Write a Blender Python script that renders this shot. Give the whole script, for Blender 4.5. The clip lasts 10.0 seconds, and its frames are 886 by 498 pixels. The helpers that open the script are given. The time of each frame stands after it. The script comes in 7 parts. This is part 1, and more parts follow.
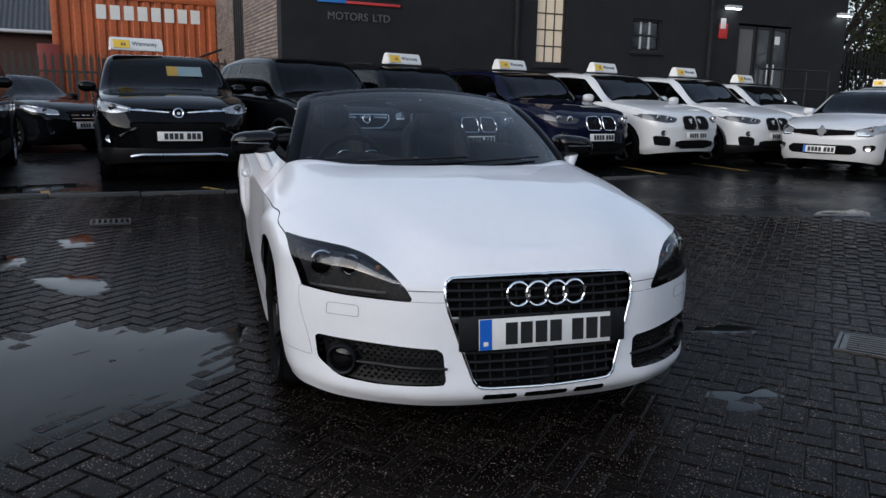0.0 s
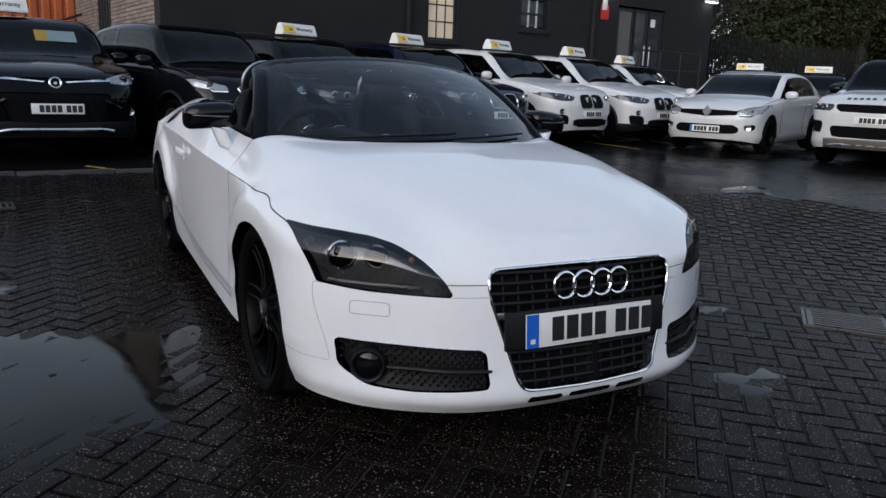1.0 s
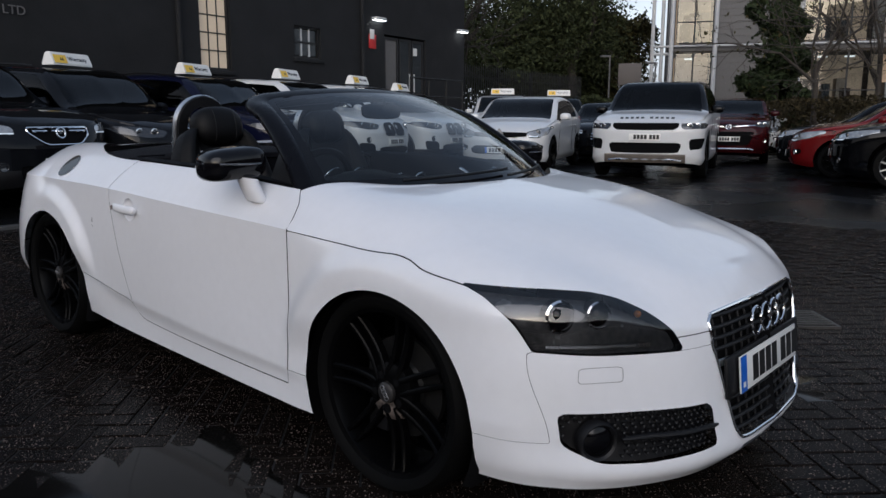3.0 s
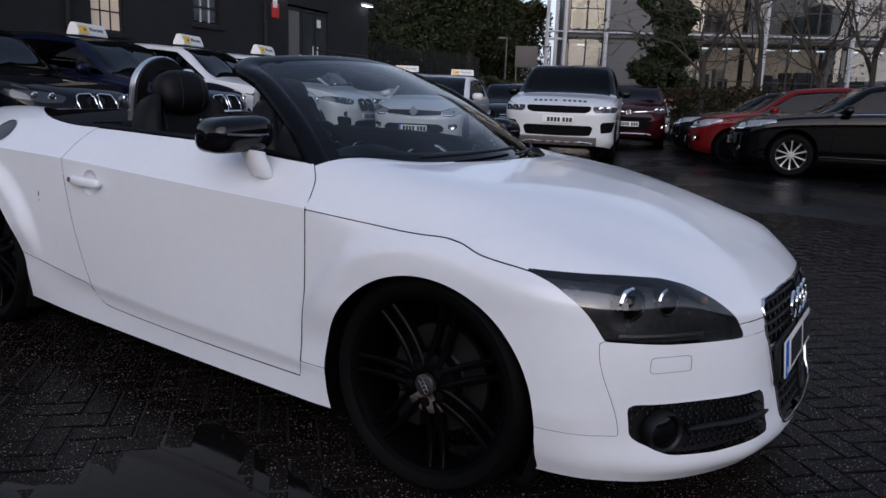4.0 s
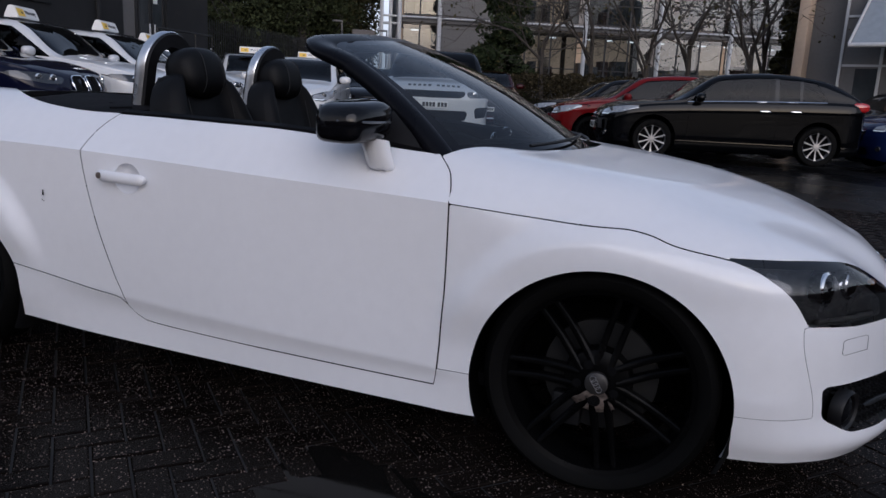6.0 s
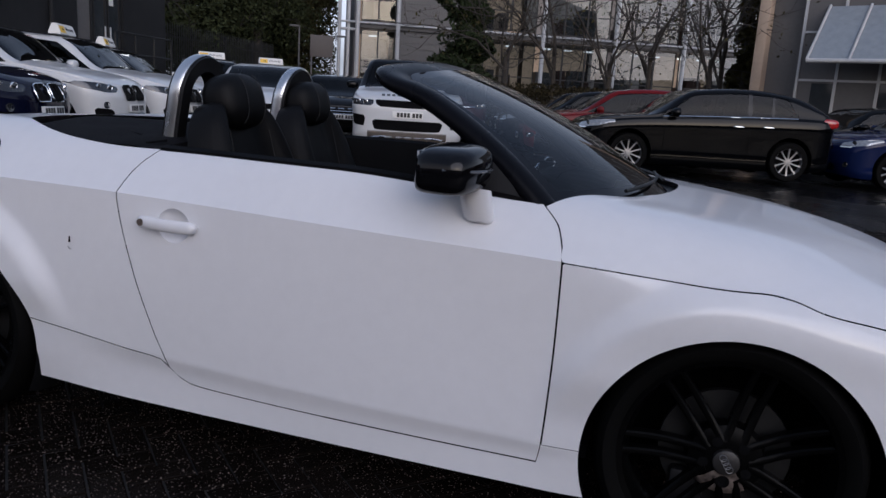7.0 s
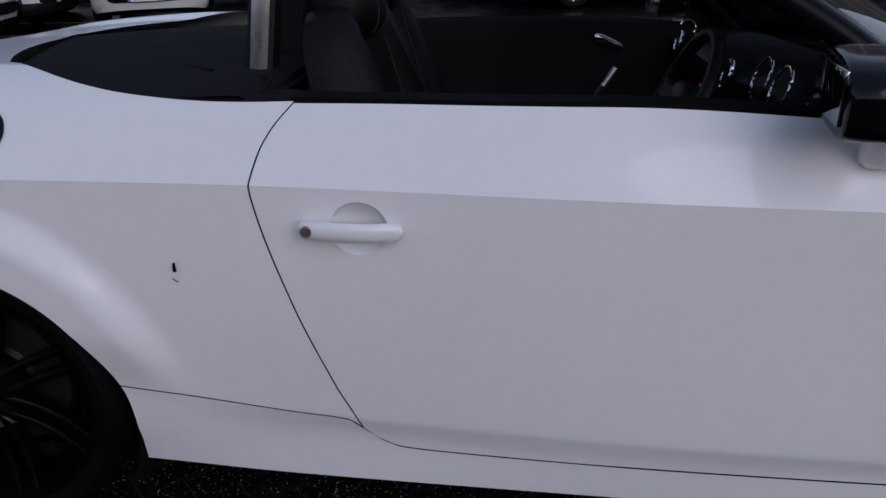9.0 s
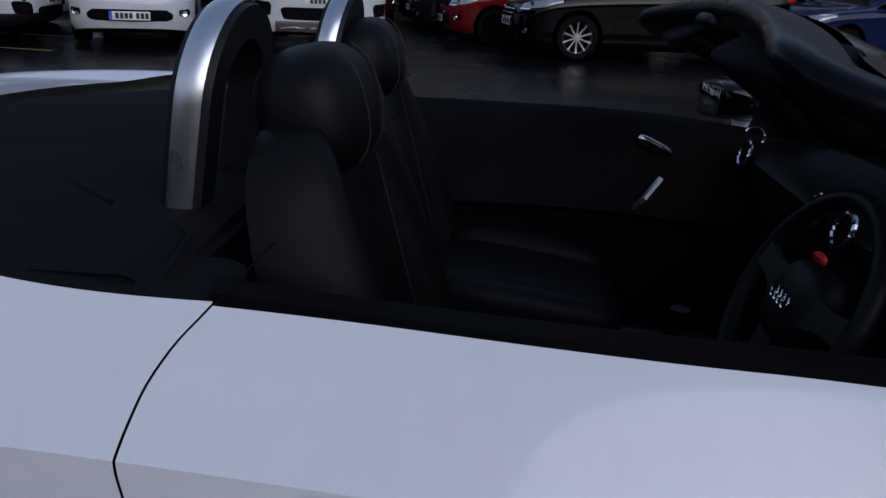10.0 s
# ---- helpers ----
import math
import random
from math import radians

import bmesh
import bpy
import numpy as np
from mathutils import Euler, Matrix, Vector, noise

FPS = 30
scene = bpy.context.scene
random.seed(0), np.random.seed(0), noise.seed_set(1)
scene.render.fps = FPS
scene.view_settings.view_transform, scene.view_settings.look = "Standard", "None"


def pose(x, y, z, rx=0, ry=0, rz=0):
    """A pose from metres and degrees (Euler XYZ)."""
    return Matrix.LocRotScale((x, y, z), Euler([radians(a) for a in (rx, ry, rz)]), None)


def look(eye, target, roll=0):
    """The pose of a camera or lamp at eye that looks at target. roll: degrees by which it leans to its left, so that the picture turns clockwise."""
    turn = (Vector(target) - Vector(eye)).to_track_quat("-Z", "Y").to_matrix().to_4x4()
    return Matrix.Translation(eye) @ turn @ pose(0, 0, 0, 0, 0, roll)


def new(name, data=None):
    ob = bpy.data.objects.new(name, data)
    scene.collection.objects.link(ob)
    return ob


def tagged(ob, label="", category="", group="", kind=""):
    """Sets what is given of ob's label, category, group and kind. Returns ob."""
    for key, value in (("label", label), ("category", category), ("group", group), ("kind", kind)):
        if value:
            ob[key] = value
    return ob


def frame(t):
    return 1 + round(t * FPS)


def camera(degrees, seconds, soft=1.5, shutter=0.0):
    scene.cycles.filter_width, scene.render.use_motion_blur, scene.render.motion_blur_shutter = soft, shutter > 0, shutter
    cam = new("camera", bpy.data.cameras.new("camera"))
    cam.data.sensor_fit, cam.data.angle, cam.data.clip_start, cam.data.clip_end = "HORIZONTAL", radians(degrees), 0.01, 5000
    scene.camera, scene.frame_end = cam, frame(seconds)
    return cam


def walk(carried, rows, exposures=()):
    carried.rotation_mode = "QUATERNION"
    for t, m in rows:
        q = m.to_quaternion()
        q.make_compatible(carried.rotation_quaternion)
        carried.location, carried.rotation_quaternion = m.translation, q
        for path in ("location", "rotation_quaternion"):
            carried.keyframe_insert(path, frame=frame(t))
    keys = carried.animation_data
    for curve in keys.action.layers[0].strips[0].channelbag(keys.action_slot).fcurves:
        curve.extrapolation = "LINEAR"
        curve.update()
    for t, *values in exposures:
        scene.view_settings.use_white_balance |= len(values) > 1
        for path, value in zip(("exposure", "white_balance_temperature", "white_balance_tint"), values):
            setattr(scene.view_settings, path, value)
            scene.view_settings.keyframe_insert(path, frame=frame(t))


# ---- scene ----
cam = camera(61.6, 10.0)
PATH = [
    (0, (-1.555, -3.055, 1.233), (-0.719, -1.279, 0.853), 1.0),
    (0.5, (-1.704, -2.762, 1.191), (-0.742, -1.057, 0.783), 0.5),
    (1, (-1.891, -2.507, 1.193), (-0.756, -0.918, 0.764), 2.0),
    (1.5, (-2.182, -2.251, 1.217), (-0.921, -0.756, 0.8), 0.7),
    (2, (-2.319, -1.929, 1.203), (-0.972, -0.498, 0.83), -0.1),
    (2.5, (-2.468, -1.623, 1.22), (-0.985, -0.339, 0.832), 1.3),
    (2.7, (-2.566, -1.475, 1.195), (-0.996, -0.289, 0.835), 0.9),
    (3.8, (-2.651, -0.905, 1.179), (-0.938, 0.053, 0.793), 0.6),
    (4, (-2.708, -0.803, 1.164), (-0.933, 0.029, 0.768), 2.2),
    (4.5, (-2.877, -0.556, 1.126), (-1.034, 0.112, 0.728), 1.8),
    (5, (-2.905, -0.353, 1.052), (-1.055, 0.252, 0.594), 3.2),
    (5.5, (-2.893, -0.128, 1.056), (-1.004, 0.36, 0.613), 3.3),
    (5.7, (-2.904, -0.011, 1.079), (-1.0, 0.426, 0.649), 3.2),
    (6.8, (-2.727, 0.536, 1.198), (-0.787, 0.827, 0.809), 2.8),
    (7, (-2.692, 0.621, 1.2), (-0.748, 0.875, 0.805), 3.5),
    (7.5, (-2.638, 0.895, 1.22), (-0.73, 0.956, 0.624), 2.2),
    (8, (-2.449, 1.127, 1.214), (-0.595, 1.215, 0.47), 1.4),
    (8.4, (-2.225, 1.316, 1.245), (-0.407, 1.46, 0.425), 0.5),
    (8.5, (-2.177, 1.336, 1.223), (-0.355, 1.494, 0.412), 0.4),
    (9, (-1.937, 1.538, 1.272), (-0.093, 1.524, 0.497), -2.2),
    (9.5, (-1.593, 1.587, 1.294), (0.27, 1.569, 0.567), -0.0),
    (10, (-1.29, 1.574, 1.349), (0.582, 1.503, 0.651), 2.4),
]
walk(cam, [(t, look(eye, target, roll)) for t, eye, target, roll in PATH],
     exposures=[(0.0, 0.74, 5580, 6), (2.5, 0.53, 5700, 6), (4.0, 0.36, 5390, 13), (5.0, 0.36, 5420, 13), (7.0, 0.20, 5390, 14), (8.5, 0.12, 5340, 15), (9.5, -0.14, 5330, 15), (10.0, -0.18, 5080, 12)])

# world, sun and exposure
world = bpy.data.worlds.new("dusk_sky")
scene.world = world
world.use_nodes = True
wn = world.node_tree
sky = wn.nodes.new("ShaderNodeTexSky")
sky.sky_type = "NISHITA"
sky.sun_disc = False
sky.sun_elevation = radians(11)
sky.sun_rotation = radians(244.3)
sky.altitude = 50
sky.air_density, sky.dust_density, sky.ozone_density = 1.0, 6.0, 1.4
wn.nodes["Background"].inputs["Strength"].default_value = 0.12
# broken cloud over the clear sky
cloud = wn.nodes.new("ShaderNodeMix")
cloud.data_type = "RGBA"
# the cloud deck: pale towards the horizon, heavier overhead
deck = wn.nodes.new("ShaderNodeMix")
deck.data_type = "RGBA"
# low in the west the deck is lit from beneath, warm
glow = wn.nodes.new("ShaderNodeMix")
glow.data_type = "RGBA"
glow.inputs[6].default_value = (7.1, 7.0, 6.9, 1)
glow.inputs[7].default_value = (8.3, 6.9, 5.9, 1)
west = wn.nodes.new("ShaderNodeMapRange")
west.interpolation_type = "SMOOTHSTEP"
west.inputs["From Min"].default_value, west.inputs["From Max"].default_value = -0.25, -0.85
wn.links.new(west.outputs[0], glow.inputs[0])
wn.links.new(glow.outputs[2], deck.inputs[6])
deck.inputs[7].default_value = (2.1, 2.3, 2.75, 1)
height = wn.nodes.new("ShaderNodeSeparateXYZ")
climb = wn.nodes.new("ShaderNodeMapRange")
climb.interpolation_type = "SMOOTHSTEP"
climb.inputs["From Min"].default_value, climb.inputs["From Max"].default_value = 0.05, 0.70
wn.links.new(height.outputs["Z"], climb.inputs["Value"])
wn.links.new(height.outputs["X"], west.inputs["Value"])
wn.links.new(climb.outputs[0], deck.inputs[0])
wn.links.new(deck.outputs[2], cloud.inputs[7])
# broken banks of cloud, drawn out sideways
where = wn.nodes.new("ShaderNodeTexCoord")
drawn = wn.nodes.new("ShaderNodeMapping")
drawn.inputs["Scale"].default_value = (1.0, 1.0, 3.2)
bank = wn.nodes.new("ShaderNodeTexNoise")
bank.inputs["Scale"].default_value, bank.inputs["Detail"].default_value = 2.2, 5
cover = wn.nodes.new("ShaderNodeMapRange")
cover.inputs["From Min"].default_value, cover.inputs["From Max"].default_value = 0.34, 0.66
cover.inputs["To Min"].default_value, cover.inputs["To Max"].default_value = 0.45, 0.85
wn.links.new(where.outputs["Generated"], drawn.inputs["Vector"])
wn.links.new(where.outputs["Generated"], height.inputs[0])
wn.links.new(drawn.outputs[0], bank.inputs["Vector"])
wn.links.new(bank.outputs["Fac"], cover.inputs["Value"])
wn.links.new(cover.outputs[0], cloud.inputs[0])
wn.links.new(sky.outputs[0], cloud.inputs[6])
wn.links.new(cloud.outputs[2], wn.nodes["Background"].inputs["Color"])
sun = new("sun", bpy.data.lights.new("sun", "SUN"))
sun.data.energy, sun.data.angle, sun.data.color = 1.2, radians(60), (1.0, 0.89, 0.83)
sun.matrix_world = look((-26, -12.5, 12), (0, 0, 0))

# ---- materials ----
def mat(name, color, rough=0.5, metal=0.0, vary=0.12, scale=6.0, fine=60.0, bump=0.0, coat=0.0, spec=0.5, trans=0.0, ior=1.5, emit=0.0, rvary=0.08, island=0.0, per=0.0, grain_glint=0.0):
    """A Principled surface whose colour and roughness vary at two scales, with a fine relief."""
    m = bpy.data.materials.new(name)
    m.use_nodes = True
    nt = m.node_tree
    b = nt.nodes["Principled BSDF"]
    b.inputs["Metallic"].default_value = metal
    b.inputs["Coat Weight"].default_value = coat
    b.inputs["Coat Roughness"].default_value = 0.04
    b.inputs["Specular IOR Level"].default_value = spec
    b.inputs["Transmission Weight"].default_value = trans
    b.inputs["IOR"].default_value = ior
    if emit:
        b.inputs["Emission Color"].default_value = (*color, 1)
        b.inputs["Emission Strength"].default_value = emit
    tc = nt.nodes.new("ShaderNodeTexCoord")
    n1 = nt.nodes.new("ShaderNodeTexNoise")
    n2 = nt.nodes.new("ShaderNodeTexNoise")
    for n, s in ((n1, scale), (n2, fine)):
        n.inputs["Scale"].default_value = s
        n.inputs["Detail"].default_value = 4
        nt.links.new(tc.outputs["Object"], n.inputs["Vector"])
    add = nt.nodes.new("ShaderNodeMath")
    add.operation = "ADD"
    nt.links.new(n1.outputs["Fac"], add.inputs[0])
    nt.links.new(n2.outputs["Fac"], add.inputs[1])
    mr = nt.nodes.new("ShaderNodeMapRange")
    mr.inputs["From Min"].default_value, mr.inputs["From Max"].default_value = 0.6, 1.4
    mr.inputs["To Min"].default_value, mr.inputs["To Max"].default_value = 1 - vary, 1 + vary
    nt.links.new(add.outputs[0], mr.inputs["Value"])
    value = mr.outputs[0]
    for amount, node, socket in ((island, "ShaderNodeNewGeometry", "Random Per Island"), (per, "ShaderNodeObjectInfo", "Random")):
        if amount:
            g = nt.nodes.new(node)
            m2 = nt.nodes.new("ShaderNodeMapRange")
            m2.inputs["To Min"].default_value, m2.inputs["To Max"].default_value = 1 - amount, 1 + amount
            nt.links.new(g.outputs[socket], m2.inputs["Value"])
            mu = nt.nodes.new("ShaderNodeMath")
            mu.operation = "MULTIPLY"
            nt.links.new(value, mu.inputs[0])
            nt.links.new(m2.outputs[0], mu.inputs[1])
            value = mu.outputs[0]
    if grain_glint:
        # pale grains of aggregate, their sky glints painted into the colour
        n3 = nt.nodes.new("ShaderNodeTexNoise")
        n3.inputs["Scale"].default_value, n3.inputs["Detail"].default_value = 170, 0
        where = nt.nodes.new("ShaderNodeNewGeometry")
        nt.links.new(where.outputs["Position"], n3.inputs["Vector"])
        m3 = nt.nodes.new("ShaderNodeMapRange")
        m3.inputs["From Min"].default_value, m3.inputs["From Max"].default_value = 0.735, 0.78
        m3.inputs["To Min"].default_value, m3.inputs["To Max"].default_value = 0.0, grain_glint
        nt.links.new(n3.outputs["Fac"], m3.inputs["Value"])
        a3 = nt.nodes.new("ShaderNodeMath")
        a3.operation = "ADD"
        nt.links.new(value, a3.inputs[0])
        nt.links.new(m3.outputs[0], a3.inputs[1])
        value = a3.outputs[0]
    mix = nt.nodes.new("ShaderNodeVectorMath")
    mix.operation = "SCALE"
    mix.inputs[0].default_value = color
    nt.links.new(value, mix.inputs["Scale"])
    nt.links.new(mix.outputs[0], b.inputs["Base Color"])
    r = nt.nodes.new("ShaderNodeMapRange")
    r.inputs["From Min"].default_value, r.inputs["From Max"].default_value = 0.3, 0.7
    r.inputs["To Min"].default_value, r.inputs["To Max"].default_value = max(rough - rvary, 0.0), min(rough + rvary, 1.0)
    nt.links.new(n1.outputs["Fac"], r.inputs["Value"])
    nt.links.new(r.outputs[0], b.inputs["Roughness"])
    if bump:
        bp = nt.nodes.new("ShaderNodeBump")
        bp.inputs["Strength"].default_value = 1.0
        bp.inputs["Distance"].default_value = bump
        nt.links.new(n2.outputs["Fac"], bp.inputs["Height"])
        nt.links.new(bp.outputs[0], b.inputs["Normal"])
    return m


WHITE = mat("white_wrap", (0.80, 0.80, 0.82), 0.32, vary=0.025, scale=2.5, fine=25, coat=0.7, rvary=0.0)
BLACK_PAINT = mat("gloss_black", (0.003, 0.003, 0.004), 0.08, vary=0.1, rvary=0.03, spec=0.32)
FRAME_BLACK = mat("satin_black_frame", (0.004, 0.0042, 0.006), 0.30, vary=0.1, spec=0.10)
SEAM = mat("seam_dark", (0.003, 0.003, 0.0035), 0.9, spec=0.1)
PLASTIC = mat("black_plastic", (0.006, 0.006, 0.007), 0.5, vary=0.15, fine=300, bump=0.0003, spec=0.3)
TYRE = mat("tyre_rubber", (0.0022, 0.0022, 0.0022), 0.7, vary=0.2, fine=120, bump=0.0005, spec=0.1)
ALLOY_BLACK = mat("satin_black_alloy", (0.0018, 0.0018, 0.002), 0.30, vary=0.15, spec=0.07)
ALLOY = mat("silver_alloy", (0.34, 0.345, 0.36), 0.34, 0.8)
BARE = mat("bare_alloy_hub", (0.22, 0.18, 0.155), 0.40, 0.5, vary=0.75, scale=30)
CHROME = mat("chrome", (0.85, 0.86, 0.88), 0.08, 1.0, vary=0.03, rvary=0.03)
BRUSHED = mat("brushed_aluminium", (0.72, 0.73, 0.75), 0.30, 1.0, vary=0.05)
LEATHER = mat("black_leather", (0.0035, 0.0035, 0.004), 0.5, vary=0.2, fine=220, bump=0.0006, spec=0.16)
FABRIC = mat("black_fabric", (0.006, 0.006, 0.008), 0.95, vary=0.25, fine=500, bump=0.0006, spec=0.15)
STITCH = mat("grey_stitching", (0.014, 0.014, 0.014), 0.7)
DARK_MIRROR = mat("mirror_glass", (0.30, 0.31, 0.33), 0.03, 1.0, vary=0.02, rvary=0.0)
DOOR_TRIM = mat("black_door_trim", (0.003, 0.003, 0.0035), 0.65, vary=0.2, fine=300, bump=0.0004, spec=0.08)
LENS_DARK = mat("smoked_lamp_inside", (0.10, 0.105, 0.115), 0.20, 0.5, vary=0.5, scale=9)
PLATE_WHITE = mat("plate_white", (0.72, 0.72, 0.70), 0.35, vary=0.04)
PLATE_BLUE = mat("plate_blue", (0.02, 0.12, 0.55), 0.35, vary=0.04)
INK = mat("black_ink", (0.01, 0.01, 0.01), 0.5)
CAP_GREY = mat("grey_cap", (0.03, 0.028, 0.027), 0.45, 0.2)
AMBER = mat("amber_lens", (0.55, 0.20, 0.02), 0.2)
RED = mat("red_plastic", (0.5, 0.01, 0.01), 0.35)


def glass(name, tint, rough=0.0, ior=1.5):
    """Thin tinted pane: clear but glossy."""
    m = bpy.data.materials.new(name)
    m.use_nodes = True
    nt = m.node_tree
    nt.nodes.remove(nt.nodes["Principled BSDF"])
    tr, gl, mx, fr = (nt.nodes.new("ShaderNode" + k) for k in ("BsdfTransparent", "BsdfGlossy", "MixShader", "Fresnel"))
    tr.inputs[0].default_value = (*tint, 1)
    gl.inputs["Roughness"].default_value = rough
    fr.inputs["IOR"].default_value = ior
    nt.links.new(fr.outputs[0], mx.inputs[0])
    nt.links.new(tr.outputs[0], mx.inputs[1])
    nt.links.new(gl.outputs[0], mx.inputs[2])
    nt.links.new(mx.outputs[0], nt.nodes["Material Output"].inputs[0])
    return m


SCREEN = glass("windscreen_glass", (0.52, 0.57, 0.59), 0.01, 1.52)
OFFICE_PANE = glass("office_glass", (0.62, 0.66, 0.68), 0.015, 1.6)
LAMP_GLASS = glass("lamp_cover_glass", (0.75, 0.75, 0.75), 0.0, 1.75)
CAR_GLASS = glass("car_window_glass", (0.12, 0.135, 0.14), 0.0, 1.33)
ROOM_GLASS = mat("window_glass", (0.03, 0.035, 0.04), 0.05, vary=0.2, rvary=0.02)


# ---- building helpers ----
def link_mesh(name, bm, material, smooth=40):
    me = bpy.data.meshes.new(name)
    bmesh.ops.recalc_face_normals(bm, faces=bm.faces[:])
    bm.to_mesh(me)
    bm.free()
    me.materials.append(material)
    if smooth:
        me.shade_smooth()
        me.set_sharp_from_angle(angle=radians(smooth))
    return me


def part(name, bm, material, parent, label="", smooth=40):
    """One mesh under a thing or a part."""
    ob = new(name, link_mesh(name, bm, material, smooth))
    ob.parent = parent
    if label:
        tagged(ob, label)
    return ob


def thing(name, m, label, category, group="", kind=""):
    """An empty at a thing's base, which parents its parts."""
    ob = new(name)
    ob.empty_display_size = 0.2
    ob.matrix_world = m
    return tagged(ob, label, category, group, kind)


def solo(name, bm, material, label, category="", group="", kind="", smooth=40):
    ob = new(name, link_mesh(name, bm, material, smooth))
    return tagged(ob, label, category, group, kind)


def box(x0, x1, y0, y1, z0, z1, bevel=0.0, bm=None, seg=2):
    bm = bm or bmesh.new()
    before = set(bm.verts)
    m = Matrix.LocRotScale(((x0 + x1) / 2, (y0 + y1) / 2, (z0 + z1) / 2), None, (abs(x1 - x0), abs(y1 - y0), abs(z1 - z0)))
    bmesh.ops.create_cube(bm, size=1, matrix=m)
    if bevel:
        mine = [e for e in bm.edges if e.verts[0] not in before and e.verts[1] not in before]
        bmesh.ops.bevel(bm, geom=mine, offset=bevel, segments=seg, affect="EDGES", profile=0.5)
    return bm


def moved(bm, m):
    bmesh.ops.transform(bm, matrix=m, verts=bm.verts[:])
    return bm


def rod(a, b, r, bm=None, seg=10, r2=None):
    """A bar of round section from a to b."""
    bm = bm or bmesh.new()
    a, b = Vector(a), Vector(b)
    d = b - a
    m = Matrix.Translation((a + b) / 2) @ d.to_track_quat("Z", "Y").to_matrix().to_4x4()
    bmesh.ops.create_cone(bm, cap_ends=True, segments=seg, radius1=r, radius2=r if r2 is None else r2, depth=d.length, matrix=m)
    return bm


def tube(points, r, seg=10, bm=None, closed=False):
    """A bent bar through the points; r may be one radius or one for each point."""
    bm = bm or bmesh.new()
    pts = [Vector(p) for p in points]
    n = len(pts)
    rings = []
    up = Vector((0, 0, 1))
    for i, p in enumerate(pts):
        d = (pts[(i + 1) % n if closed else min(i + 1, n - 1)] - pts[i - 1 if closed else max(i - 1, 0)]).normalized()
        side = d.cross(up)
        if side.length < 0.05:
            side = d.cross(Vector((0, 1, 0)))
        side.normalize()
        over = side.cross(d)
        rr = r[i] if isinstance(r, (list, tuple)) else r
        rings.append([bm.verts.new(p + rr * (math.cos(a) * side + math.sin(a) * over)) for a in (2 * math.pi * k / seg for k in range(seg))])
    for i in range(n if closed else n - 1):
        a, b = rings[i], rings[(i + 1) % n]
        for k in range(seg):
            bm.faces.new((a[k], a[(k + 1) % seg], b[(k + 1) % seg], b[k]))
    if not closed:
        bm.faces.new(rings[0])
        bm.faces.new(rings[-1])
    return bm


def ring(center, axis, radius, r, bm=None, seg=40, tseg=8):
    """A round ring about the axis."""
    q = Vector(axis).to_track_quat("Z", "Y").to_matrix()
    pts = [Vector(center) + q @ Vector((radius * math.cos(a), radius * math.sin(a), 0)) for a in (2 * math.pi * k / seg for k in range(seg))]
    return tube(pts, r, tseg, bm, True)


def lathe(profile, m, seg=48, bm=None):
    """Turns (radius, along) pairs about the local z axis."""
    bm = bm or bmesh.new()
    rings = []
    for rad, z in profile:
        rings.append([bm.verts.new(m @ Vector((rad * math.cos(a), rad * math.sin(a), z))) for a in (2 * math.pi * k / seg for k in range(seg))])
    for a, b in zip(rings, rings[1:]):
        for k in range(seg):
            bm.faces.new((a[k], a[(k + 1) % seg], b[(k + 1) % seg], b[k]))
    return bm


def prism(outline, m, depth, bm=None):
    """A flat outline in local x, y, thickened along local z."""
    bm = bm or bmesh.new()
    lo = [bm.verts.new(m @ Vector((x, y, 0))) for x, y in outline]
    hi = [bm.verts.new(m @ Vector((x, y, depth))) for x, y in outline]
    bm.faces.new(lo)
    bm.faces.new(hi)
    n = len(lo)
    for k in range(n):
        bm.faces.new((lo[k], lo[(k + 1) % n], hi[(k + 1) % n], hi[k]))
    return bm


def loft(rows, closed=False, cap=False, bm=None):
    """A skin over rows of points, all of one length."""
    bm = bm or bmesh.new()
    vs = [[bm.verts.new(p) for p in row] for row in rows]
    n = len(vs[0])
    for a, b in zip(vs, vs[1:]):
        for k in range(n if closed else n - 1):
            bm.faces.new((a[k], a[(k + 1) % n], b[(k + 1) % n], b[k]))
    if cap:
        bm.faces.new(vs[0])
        bm.faces.new(vs[-1])
    return bm


def egg(center, size, m=None, p=2.6, nu=20, nv=12, bm=None):
    """A rounded cushion: a superellipsoid."""
    bm = bm or bmesh.new()
    f = lambda c: math.copysign(abs(c) ** (2 / p), c)
    m = m or Matrix()
    rows = []
    for j in range(nv + 1):
        b = -math.pi / 2 + math.pi * j / nv
        rows.append([m @ (Vector(center) + Vector((size[0] * f(math.cos(b)) * f(math.cos(a)), size[1] * f(math.cos(b)) * f(math.sin(a)), size[2] * f(math.sin(b))))) for a in (2 * math.pi * k / nu for k in range(nu))])
    loft(rows, True, False, bm)
    bmesh.ops.remove_doubles(bm, verts=bm.verts[:], dist=1e-5)
    return bm


